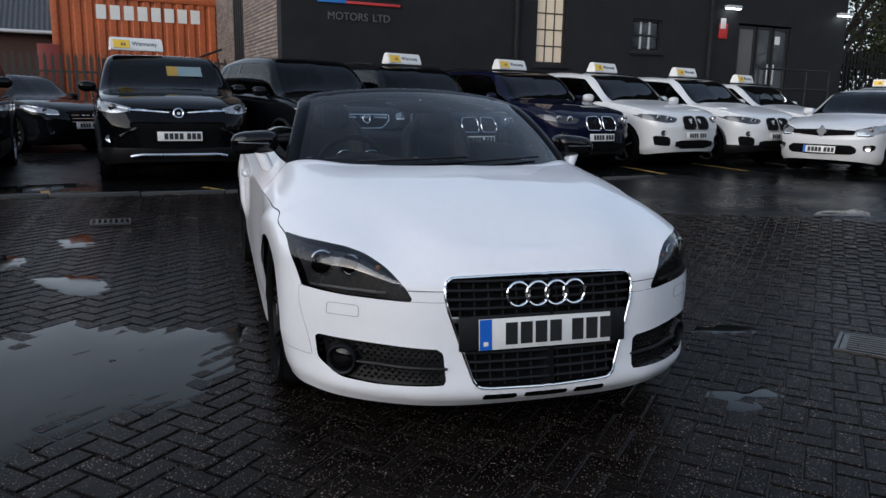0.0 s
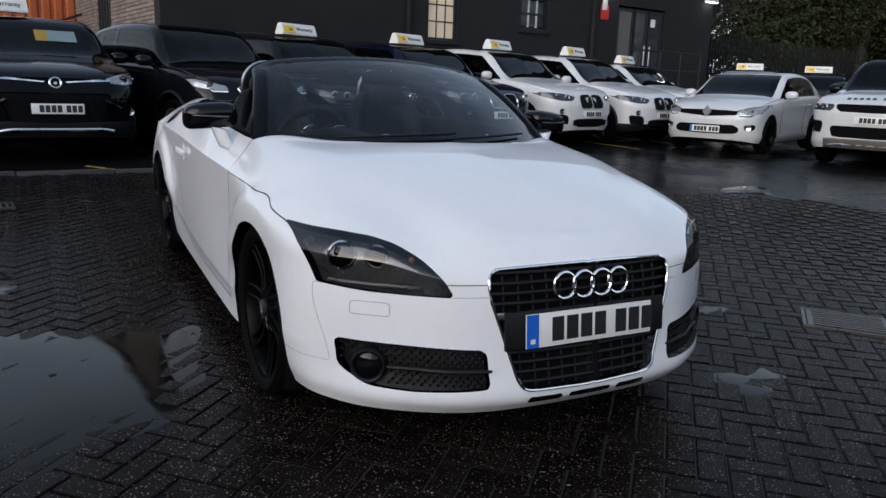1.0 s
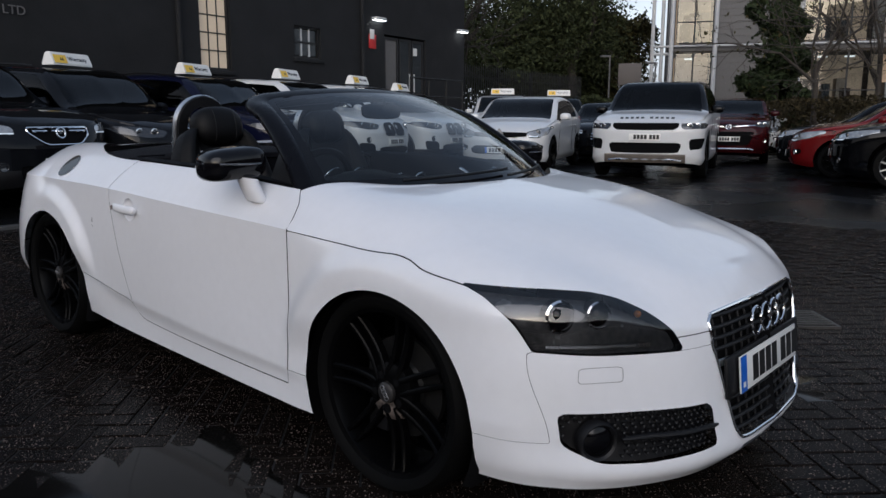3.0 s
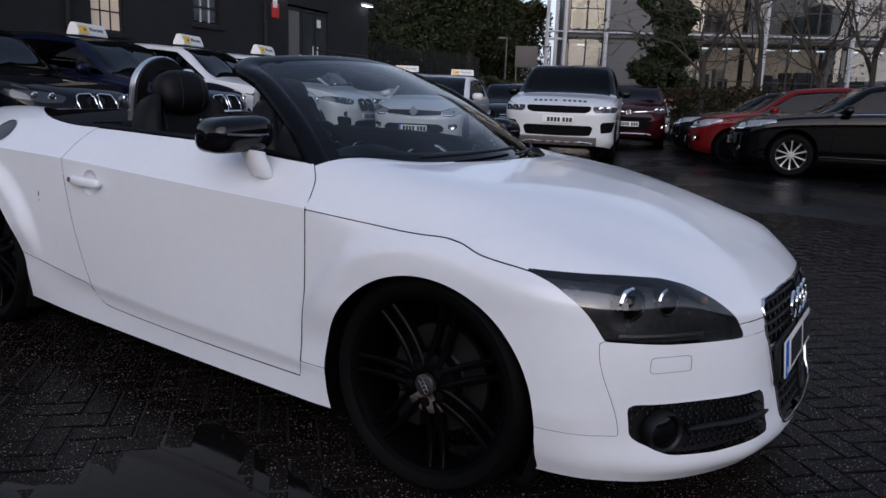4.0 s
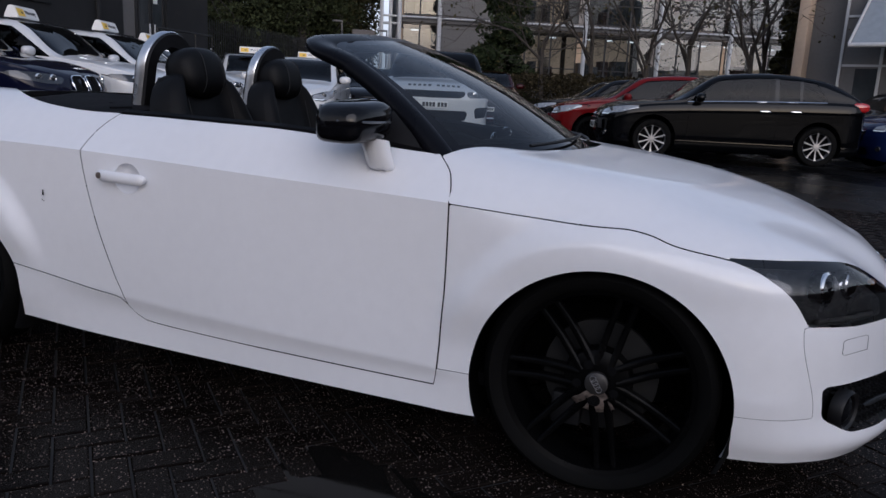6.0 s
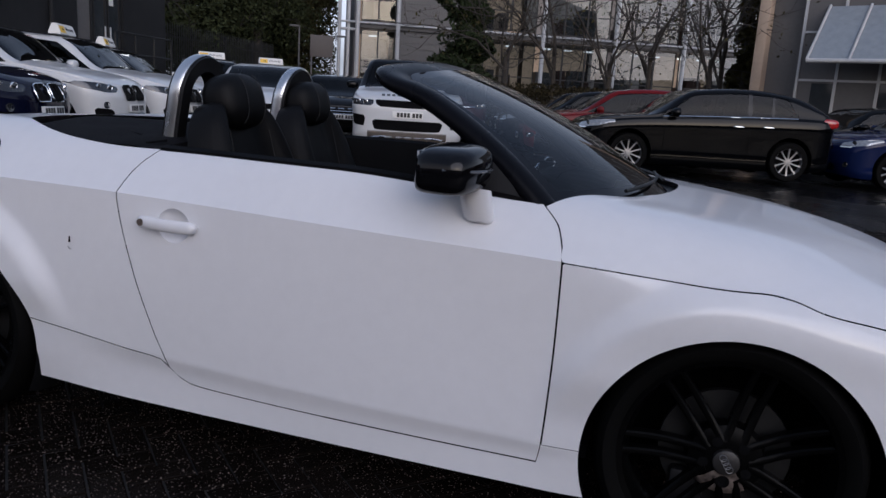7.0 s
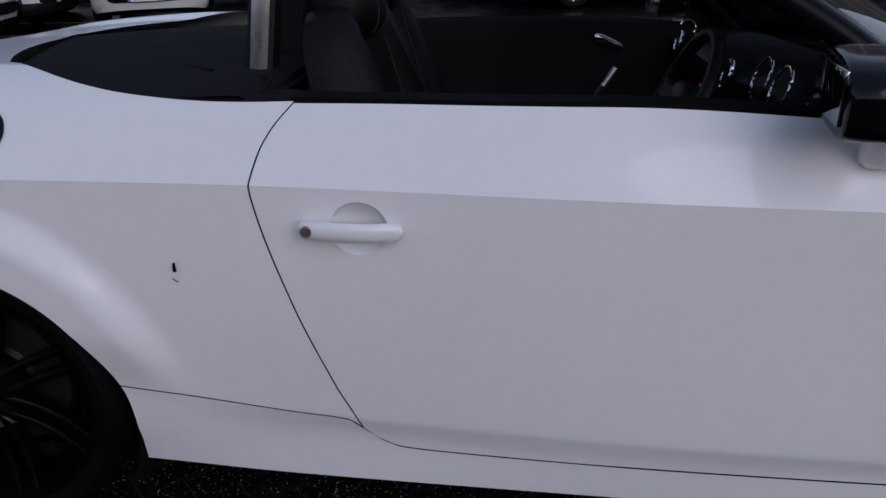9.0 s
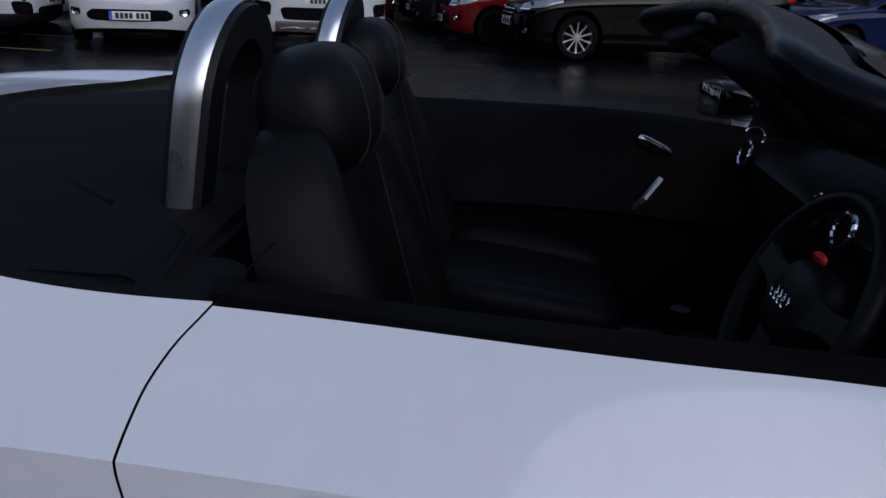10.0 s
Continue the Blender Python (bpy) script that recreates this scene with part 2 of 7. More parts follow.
def curve(xs, ys, x):
    """A smooth curve through knots."""
    xs, ys = np.asarray(xs, float), np.asarray(ys, float)
    d = np.diff(ys) / np.diff(xs)
    t = np.empty(len(xs))
    t[1:-1] = np.where(d[:-1] * d[1:] > 0, 2 * d[:-1] * d[1:] / (d[:-1] + d[1:] + 1e-12), 0)
    t[0], t[-1] = d[0], d[-1]
    x = np.clip(np.asarray(x, float), xs[0], xs[-1])
    i = np.clip(np.searchsorted(xs, x, "right") - 1, 0, len(xs) - 2)
    h = xs[i + 1] - xs[i]
    s = (x - xs[i]) / h
    return (2 * s**3 - 3 * s**2 + 1) * ys[i] + (s**3 - 2 * s**2 + s) * h * t[i] + (-2 * s**3 + 3 * s**2) * ys[i + 1] + (s**3 - s**2) * h * t[i + 1]


def cells(grid):
    """The quads of a grid of points, each as a list of tuples."""
    g = [[tuple(p) for p in row] for row in grid.tolist()]
    out = []
    for a, b in zip(g, g[1:]):
        for k in range(len(a) - 1):
            out.append([a[k], a[k + 1], b[k + 1], b[k]])
    return out


def split(polys, phi):
    """Cuts polygons where phi is 0: those below, those above."""
    low, high = [], []
    for poly in polys:
        f = [phi(*p) for p in poly]
        if max(f) <= 0:
            low.append(poly)
        elif min(f) >= 0:
            high.append(poly)
        else:
            lo, hi = [], []
            for k, p in enumerate(poly):
                q, a, b = poly[(k + 1) % len(poly)], f[k], f[(k + 1) % len(poly)]
                if a <= 0:
                    lo.append(p)
                if a >= 0:
                    hi.append(p)
                if a * b < 0:
                    s = a / (a - b)
                    w = tuple(c + s * (d - c) for c, d in zip(p, q))
                    lo.append(w)
                    hi.append(w)
            low.append(lo)
            high.append(hi)
    return low, high


def groove(polys, phi, gap=0.0025):
    """Cuts along phi = 0 and leaves a gap: below, the strip in the gap, above."""
    low, rest = split(polys, lambda *p: phi(*p) + gap)
    mid, high = split(rest, lambda *p: phi(*p) - gap)
    return low, mid, high


def sheet(polys, mirror=False, bm=None, lift=0.0):
    """A mesh of polygons, welded; mirror: on the other side of the plane x = 0."""
    bm = bm or bmesh.new()
    seen = {}
    for poly in polys:
        vs = []
        for p in poly:
            key = (round(p[0], 5), round(p[1], 5), round(p[2], 5))
            if key not in seen:
                seen[key] = bm.verts.new((-p[0] if mirror else p[0], p[1], p[2]))
            if seen[key] not in vs:
                vs.append(seen[key])
        if len(vs) > 2:
            try:
                bm.faces.new(vs)
            except ValueError:
                pass
    return bm


def inset(polys, center, mirror, d):
    """A skin pushed d metres away from a centre point, sideways rather than up."""
    bm = sheet(polys, mirror)
    bm.normal_update()
    c = Vector((-center[0] if mirror else center[0], center[1], center[2]))
    for v, n in [(v, v.normal.copy()) for v in bm.verts]:
        v.co += n * (d if n.dot(v.co - c) > 0 else -d)
    return bm


def ground_z(x, y):
    """The lie of the yard: level round the car, rising gently towards the bays."""
    ss = lambda a, b, v: (lambda t: t * t * (3 - 2 * t))(min(max((v - a) / (b - a), 0.0), 1.0))
    cx, cy = min(max(x, -8), 12), min(max(y, -8), 10)
    return 0.0171 * cy - 0.0082 * cx + (0.26 - 0.09 * ss(1.0, 3.5, y)) * ss(2.5, 8.0, x) + 0.07 * ss(3.2, 6.2, y) * (1 - ss(2.5, 8.0, x))


def poly_phi(pts, a=1, b=2):
    """Signed distance to a closed outline in two of the axes, below 0 inside."""
    pts = [(float(p), float(q)) for p, q in pts]

    def phi(*p):
        u, v = p[a], p[b]
        best, inside = 1e9, False
        for (x0, y0), (x1, y1) in zip(pts, pts[1:] + pts[:1]):
            dx, dy = x1 - x0, y1 - y0
            s = min(max(((u - x0) * dx + (v - y0) * dy) / (dx * dx + dy * dy + 1e-12), 0), 1)
            best = min(best, (u - x0 - s * dx) ** 2 + (v - y0 - s * dy) ** 2)
            if (y0 > v) != (y1 > v) and u < x0 + (v - y0) / (dy or 1e-12) * dx:
                inside = not inside
        return -math.sqrt(best) if inside else math.sqrt(best)
    return phi


def rounded(pts, r, n=4):
    """An outline with its corners rounded."""
    out = []
    for k, p in enumerate(pts):
        p, a, b = (Vector((*q, 0)).xy for q in (p, pts[k - 1], pts[(k + 1) % len(pts)]))
        a, b = p + (a - p).normalized() * min(r, (a - p).length * 0.45), p + (b - p).normalized() * min(r, (b - p).length * 0.45)
        for s in (i / n for i in range(n + 1)):
            out.append(tuple((1 - s) ** 2 * a + 2 * s * (1 - s) * p + s * s * b))
    return out


def bar_text(parent, m, widths, height, material, name="lettering"):
    """Plain bars in place of characters, side by side in local x."""
    total = sum(widths)
    x = -total / 2
    for w in widths:
        if w > 0:
            bm = moved(box(x + w * 0.1, x + w * 0.9, -height / 2, height / 2, 0, 0.0012), m)
            part(name, bm, material, parent, smooth=0)
        x += abs(w)


# ---- ground ----
TARMAC = mat("wet_tarmac", (0.0065, 0.0065, 0.007), 0.28, vary=0.4, scale=0.7, fine=90, bump=0.0014, rvary=0.14, spec=0.05)
CONCRETE = mat("kerb_concrete", (0.035, 0.034, 0.033), 0.7, vary=0.25, scale=3, fine=80, bump=0.002)
IRON = mat("cast_iron", (0.11, 0.105, 0.10), 0.34, 0.8, vary=0.3, scale=12, bump=0.0006)
WATER = mat("puddle_water", (0.006, 0.0055, 0.005), 0.06, vary=0.3, fine=45, bump=0.0001, rvary=0.04, spec=0.2, ior=1.33)
BRAKE = mat("brake_disc", (0.012, 0.012, 0.012), 0.5, 0.3)
YELLOW = mat("worn_yellow_paint", (0.32, 0.20, 0.04), 0.7, vary=0.5, scale=8, fine=40)


def ground():
    xs = sorted({*np.round(np.arange(-14, 26, 0.5), 3), -400, -120, -50, -25, 40, 70, 140, 400})
    ys = sorted({*np.round(np.arange(-14, 22, 0.5), 3), -400, -120, -50, -25, 30, 50, 140, 400})
    bm = loft([[(x, y, ground_z(x, y)) for x in xs] for y in ys])
    solo("ground", bm, TARMAC, "dark wet tarmac yard, smooth and patched", "ground", kind="structure", smooth=60)


ground()


def kerbs_and_lines():
    k = thing("kerb", Matrix(), "low worn concrete kerb along the parking bays", "kerb", kind="structure")
    me = link_mesh("kerbstone", box(0, 0.905, -0.06, 0.06, -0.15, 0.035, 0.015), CONCRETE)
    for n in range(15):
        x = -7.5 + n * 0.915
        ob = new("kerbstone", me)
        ob.parent = k
        ob.location = (x, 5.95, ground_z(x + 0.45, 5.95))
    for x0, y0, x1, y1 in ((-0.35, 6.5, -0.05, 5.95), (-2.1, 6.7, -2.05, 6.05), (3.0, 8.6, 3.0, 6.1), (6.85, 7.9, 6.7, 6.2), (8.75, 8.3, 8.6, 6.3), (10.6, 8.3, 10.5, 6.3)):
        d = Vector((y0 - y1, x1 - x0, 0)).normalized() * 0.045
        rows = []
        for f in np.linspace(0, 1, 9):
            x, y = x0 + (x1 - x0) * f, y0 + (y1 - y0) * f
            rows.append([(x - d.x, y - d.y, ground_z(x - d.x, y - d.y) + 0.005), (x + d.x, y + d.y, ground_z(x + d.x, y + d.y) + 0.005)])
        solo("bay_line", loft(rows), YELLOW, "worn yellow parking bay line on tarmac", "bay line", "bay lines", kind="structure")


def drain(x, y, turn, w, h, label):
    d = thing("drain_grate", pose(x, y, ground_z(x, y) + 0.017, 0, 0, turn), label, "drain", "drain grates")
    part("grate_frame", frame_bars(w, h), IRON, d)
    n = int(h / 0.05)
    for k in range(n):
        a = -h / 2 + 0.024 + k * (h - 0.048) / n
        part("bar", box(-w / 2 + 0.045, w / 2 - 0.012, a + 0.012, a + 0.030, 0.003, 0.008), IRON, d, smooth=0)
    part("cross_bar", box(-w / 2 + 0.02, -w / 2 + 0.05, -h / 2 + 0.02, h / 2 - 0.02, -0.01, 0.005), IRON, d, smooth=0)
    # thin near-black plate; the deep pit's shade is put into its colour
    part("pit_shade", box(-w / 2, w / 2, -h / 2, h / 2, -0.0145, -0.0095), SEAM, d, smooth=0)


def frame_bars(w, h):
    """A thin cast rim round the grate."""
    bm = box(-w / 2 - 0.006, -w / 2 + 0.012, -h / 2 - 0.006, h / 2 + 0.006, -0.012, 0.006)
    box(w / 2 - 0.012, w / 2 + 0.006, -h / 2 - 0.006, h / 2 + 0.006, -0.012, 0.006, bm=bm)
    box(-w / 2 + 0.012, w / 2 - 0.012, -h / 2 - 0.006, -h / 2 + 0.008, -0.012, 0.006, bm=bm)
    box(-w / 2 + 0.012, w / 2 - 0.012, h / 2 - 0.008, h / 2 + 0.006, -0.012, 0.006, bm=bm)
    return bm


def puddle(outline, label, seed, lift=0.008):
    """Standing water with a lobed, uneven shore."""
    rng = np.random.default_rng(seed)
    pts = [Vector((x, y, 0)) for x, y in outline]
    n, ring_pts = len(pts), []
    for k in range(n):
        p0, p1, p2, p3 = (pts[(k + i - 1) % n] for i in range(4))
        for s in np.linspace(0, 1, 10, endpoint=False):
            q = 0.5 * ((2 * p1) + (p2 - p0) * s + (2 * p0 - 5 * p1 + 4 * p2 - p3) * s * s + (3 * p1 - p0 - 3 * p2 + p3) * s**3)
            ring_pts.append(q)
    c = sum(ring_pts, Vector()) / len(ring_pts)
    out = []
    for q in ring_pts:
        f = 1 + 0.10 * noise.noise((q.x * 5, q.y * 5, seed)) + 0.06 * noise.noise((q.x * 14, q.y * 14, seed))
        out.append(c + (q - c) * f)
    bm = loft([[(c.x + (q.x - c.x) * f, c.y + (q.y - c.y) * f, ground_z(c.x + (q.x - c.x) * f, c.y + (q.y - c.y) * f) + lift + 0.0046 - 0.0042 * f**3) for q in out] for f in (0.02, 0.3, 0.5, 0.65, 0.8, 0.9, 1.0)], True)
    solo("puddle", bm, WATER, label, "puddle", "rain puddles", "structure", 60)


PAVE = 0.008
kerbs_and_lines()
drain(2.23, -0.59, -58, 0.42, 0.36, "cast iron road drain grate set in wet paving")
drain(-1.45, 4.36, 88, 0.31, 0.33, "cast iron road drain grate by the bays")


# ---- buildings and boundaries ----
WALL_PAINT = mat("charcoal_painted_brick", (0.0042, 0.0048, 0.0062), 0.85, vary=0.25, scale=1.5, fine=30, bump=0.002)
BRICK = mat("buff_brick", (0.20, 0.165, 0.145), 0.85, vary=0.2, scale=2.0, fine=40, bump=0.002, island=0.3, per=0.3)
MORTAR = mat("mortar", (0.10, 0.09, 0.085), 0.9, vary=0.2, fine=80, bump=0.002)
DARK_BRICK = mat("dark_red_brick", (0.06, 0.03, 0.022), 0.85, vary=0.3, scale=3, fine=40, bump=0.002)
SLATE = mat("grey_roof_sheet", (0.045, 0.048, 0.052), 0.6, vary=0.3, scale=2, fine=20, bump=0.003)
FRAME_DARK = mat("dark_window_frame", (0.012, 0.012, 0.013), 0.5)
WHITE_STEEL = mat("white_painted_steel", (0.45, 0.46, 0.47), 0.45, vary=0.08)
CLAD = mat("grey_cladding", (0.105, 0.102, 0.102), 0.55, vary=0.12, scale=0.6, fine=10)
BEIGE = mat("beige_cladding", (0.42, 0.33, 0.25), 0.6, vary=0.1, scale=0.6, fine=10)
CONTAINER = mat("orange_container_paint", (0.36, 0.085, 0.022), 0.6, vary=0.35, scale=1.2, fine=15, bump=0.001)
FENCE_STEEL = mat("galvanised_palisade", (0.050, 0.042, 0.038), 0.6, 0.3, vary=0.3, scale=4)
FENCE_DARK = mat("dark_palisade", (0.008, 0.008, 0.008), 0.6, vary=0.3)
SIGN_WHITE = mat("sign_white", (0.72, 0.72, 0.70), 0.45, vary=0.04)
SIGN_YELLOW = mat("sign_yellow", (0.80, 0.52, 0.05), 0.45, vary=0.05)
CANOPY_GLASS = mat("pale_canopy_glass", (0.24, 0.27, 0.30), 0.12, vary=0.15)
SIGN_DULL = mat("weathered_board", (0.09, 0.08, 0.075), 0.7, vary=0.15)
SKIP_RED = mat("faded_red_steel", (0.16, 0.02, 0.012), 0.6, vary=0.2)
SIGN_BLUE = mat("sign_blue", (0.03, 0.16, 0.5), 0.4)
SIGN_RED = mat("sign_red", (0.45, 0.03, 0.03), 0.4)
# blind with a faint glow put into its own material
BLIND = mat("glowing_blind", (0.62, 0.50, 0.36), 0.8, vary=0.1, scale=1, emit=0.10)
GLOW = mat("lit_fitting", (1.0, 0.95, 0.85), 0.4, emit=6.0)
OFFICE_LIGHT = mat("office_ceiling_light", (1.0, 0.92, 0.8), 0.4, emit=1.6)
# room walls glow by themselves, in place of light inside the offices
ROOM_GLOW = mat("glowing_office_wall", (0.60, 0.42, 0.27), 0.8, vary=0.35, scale=0.5, fine=3.0, emit=0.27)
ROOM_DIM_GLOW = mat("dim_glowing_office_wall", (0.36, 0.31, 0.27), 0.8, vary=0.4, scale=0.4, fine=2.0, emit=0.18)


def lettering(name, text, m, size, material, parent=None, label="", category="sign"):
    cu = bpy.data.curves.new(name, "FONT")
    cu.body, cu.size, cu.extrude, cu.align_x = text, size, 0.006, "CENTER"
    ob = new("text_tmp", cu)
    me = bpy.data.meshes.new_from_object(ob.evaluated_get(bpy.context.evaluated_depsgraph_get()))
    bpy.data.objects.remove(ob)
    me.materials.append(material)
    out = new(name, me)
    if parent:
        out.parent = parent
        out.matrix_local = m
        return out
    out.matrix_world = m
    return tagged(out, label, category)


WALL_Y = 11.15


def holed_wall(x0, x1, z0, z1, holes, y0, y1):
    """A wall along x as boxes round its openings (x0, x1, z0, z1), sorted along x and not overlapping."""
    bm = bmesh.new()
    x = x0
    for a, b, c, d in holes:
        box(x, a, y0, y1, z0, z1, bm=bm)
        if c > z0:
            box(a, b, y0, y1, z0, c, bm=bm)
        box(a, b, y0, y1, d, z1, bm=bm)
        x = b
    box(x, x1, y0, y1, z0, z1, bm=bm)
    return bm


def pane_window(name, x0, x1, z0, z1, nx, nz, fill, frame, label, bars=0.022):
    """A steel window of small panes in a wall along x."""
    w = thing(name, Matrix.Translation((0, WALL_Y, 0)), label, "window", kind="structure")
    part("window_sill", box(x0 - 0.06, x1 + 0.06, -0.05, 0.20, z0 - 0.09, z0 - 0.002, 0.01), WALL_PAINT, w)
    part("window_frame", holed_frame(x0, x1, z0, z1, 0.045, 0.06, 0.14), frame, w)
    dx, dz = (x1 - x0 - 0.09) / nx, (z1 - z0 - 0.09) / nz
    for i in range(nx):
        for k in range(nz):
            a, c = x0 + 0.045 + i * dx, z0 + 0.045 + k * dz
            part("pane", box(a + bars / 2, a + dx - bars / 2, 0.10, 0.106, c + bars / 2, c + dz - bars / 2), fill, w, smooth=0)
    for i in range(1, nx):
        a = x0 + 0.045 + i * dx
        part("glazing_bar", box(a - bars / 2, a + bars / 2, 0.085, 0.12, z0 + 0.045, z1 - 0.045), frame, w, smooth=0)
    for k in range(1, nz):
        c = z0 + 0.045 + k * dz
        part("glazing_bar", box(x0 + 0.045, x1 - 0.045, 0.08, 0.125, c - bars / 2, c + bars / 2), frame, w, smooth=0)
    return w


def holed_frame(x0, x1, z0, z1, t, y0, y1):
    bm = box(x0, x0 + t, y0, y1, z0, z1)
    box(x1 - t, x1, y0, y1, z0, z1, bm=bm)
    box(x0 + t, x1 - t, y0, y1, z0, z0 + t, bm=bm)
    box(x0 + t, x1 - t, y0, y1, z1 - t, z1, bm=bm)
    return bm


def main_building():
    holes = [(7.27, 8.04, 2.15, 5.0), (9.85, 10.70, 2.55, 3.26), (13.1, 14.95, 0.5, 3.35)]
    solo("wall_south", holed_wall(1.75, 16.97, -0.4, 5.6, holes, WALL_Y, WALL_Y + 0.35), WALL_PAINT, "charcoal painted brick workshop wall", kind="structure", smooth=0)
    solo("wall_east", box(16.62, 16.97, WALL_Y + 0.35, 24, -0.4, 5.6), WALL_PAINT, "charcoal painted brick side wall", kind="structure", smooth=0)
    solo("roof", box(1.7, 17.05, WALL_Y - 0.08, 26, 5.6, 5.8, 0.02), SLATE, "flat grey workshop roof", kind="structure")
    solo("wall_inner", box(1.8, 16.9, WALL_Y + 2.2, WALL_Y + 2.3, -0.4, 5.6), MORTAR, "plain back wall inside the workshop", kind="structure", smooth=0)
    pane_window("window_1", 7.27, 8.04, 2.15, 5.0, 3, 8, BLIND, FRAME_DARK, "tall steel window with pale blinds behind small panes")
    w = pane_window("window_2", 9.85, 10.70, 2.55, 3.26, 3, 2, ROOM_GLASS, FRAME_DARK, "small dark steel window with pale glazing bars", 0.05)
    for ob in w.children:
        if ob.name.startswith("glazing_bar") and ob.dimensions.z > 0.3:
            ob.data.materials[0] = WHITE_STEEL
    for k, (a, b) in enumerate(((13.14, 13.75), (13.79, 14.32), (14.36, 14.91))):
        d = thing("door_%d" % (k + 1), Matrix.Translation((0, WALL_Y, 0)), "dark glazed entrance door leaf", "door", kind="structure")
        part("door_frame", holed_frame(a, b, 0.52, 3.30, 0.06, 0.05, 0.12), FRAME_DARK, d)
        part("door_glass", box(a + 0.06, b - 0.06, 0.08, 0.09, 0.58, 3.24), ROOM_GLASS if k else CLAD, d, smooth=0)
        if k:
            part("door_handle", box(a + 0.07 if k == 2 else b - 0.10, a + 0.10 if k == 2 else b - 0.07, 0.02, 0.05, 1.9, 2.4, 0.005), WHITE_STEEL, d)
    solo("notice", box(14.45, 14.62, WALL_Y + 0.06, WALL_Y + 0.075, 2.9, 3.1), SIGN_WHITE, "pale notice taped inside the entrance glass", "notice", smooth=0)
    solo("wall_sign", box(12.45, 12.72, WALL_Y - 0.03, WALL_Y - 0.005, 2.95, 3.30, 0.004), SIGN_RED, "small red and white safety sign on charcoal wall", "sign")
    solo("wall_notice", box(12.47, 12.64, WALL_Y - 0.042, WALL_Y - 0.032, 3.18, 3.42, 0.004), SIGN_WHITE, "small white notice above a red sign", "sign")
    for x, z in ((12.79, 3.68), (16.75, 3.75)):
        lamp = thing("wall_lamp", Matrix.Translation((x, WALL_Y, z)), "slim white floodlight on the charcoal wall", "lamp", "wall floodlights")
        part("housing", box(-0.22, 0.22, -0.16, -0.002, -0.02, 0.05, 0.01), WHITE_STEEL, lamp)
        part("diffuser", box(-0.20, 0.20, -0.15, -0.03, -0.032, -0.021), GLOW, lamp, smooth=0)
    for x in (6.74, 12.15):
        solo("drainpipe", rod((x, WALL_Y - 0.07, 0), (x, WALL_Y - 0.07, 5.6), 0.05), WALL_PAINT, "dark painted drainpipe on the charcoal wall", "pipe", "drainpipes")
    rail = thing("handrail", Matrix.Translation((0, WALL_Y - 1.2, 0)), "dark steel handrail by the entrance steps", "handrail")
    for z in (1.3, 1.75, 2.2):
        part("rail", rod((12.6, 0, z), (15.0, 0, z), 0.022), FENCE_DARK, rail)
    for x in np.linspace(12.6, 15.0, 4):
        part("post", rod((x, 0, 0.2), (x, 0, 2.2), 0.022), FENCE_DARK, rail)
    board = thing("company_sign", Matrix.Translation((3.25, WALL_Y, 0)), "raised company lettering with red and blue stripe on dark wall", "sign")
    part("stripe", box(-0.82, -0.25, -0.03, -0.002, 3.10, 3.16, 0.004), SIGN_BLUE, board, "blue stripe")
    part("stripe", box(-0.25, 0.85, -0.03, -0.002, 3.10, 3.15, 0.004), SIGN_RED, board, "dark red stripe")
    for k in range(9):
        part("raised_bar", box(-0.75 + k * 0.18, -0.65 + k * 0.18, -0.03, -0.002, 3.24, 3.50, 0.004), CLAD, board)
    for word, x in (("MOTORS", -0.22), ("LTD", 0.46)):
        lettering("word", word, Matrix.Translation((x, -0.02, 2.80)) @ pose(0, 0, 0, 90), 0.20, CLAD, board)


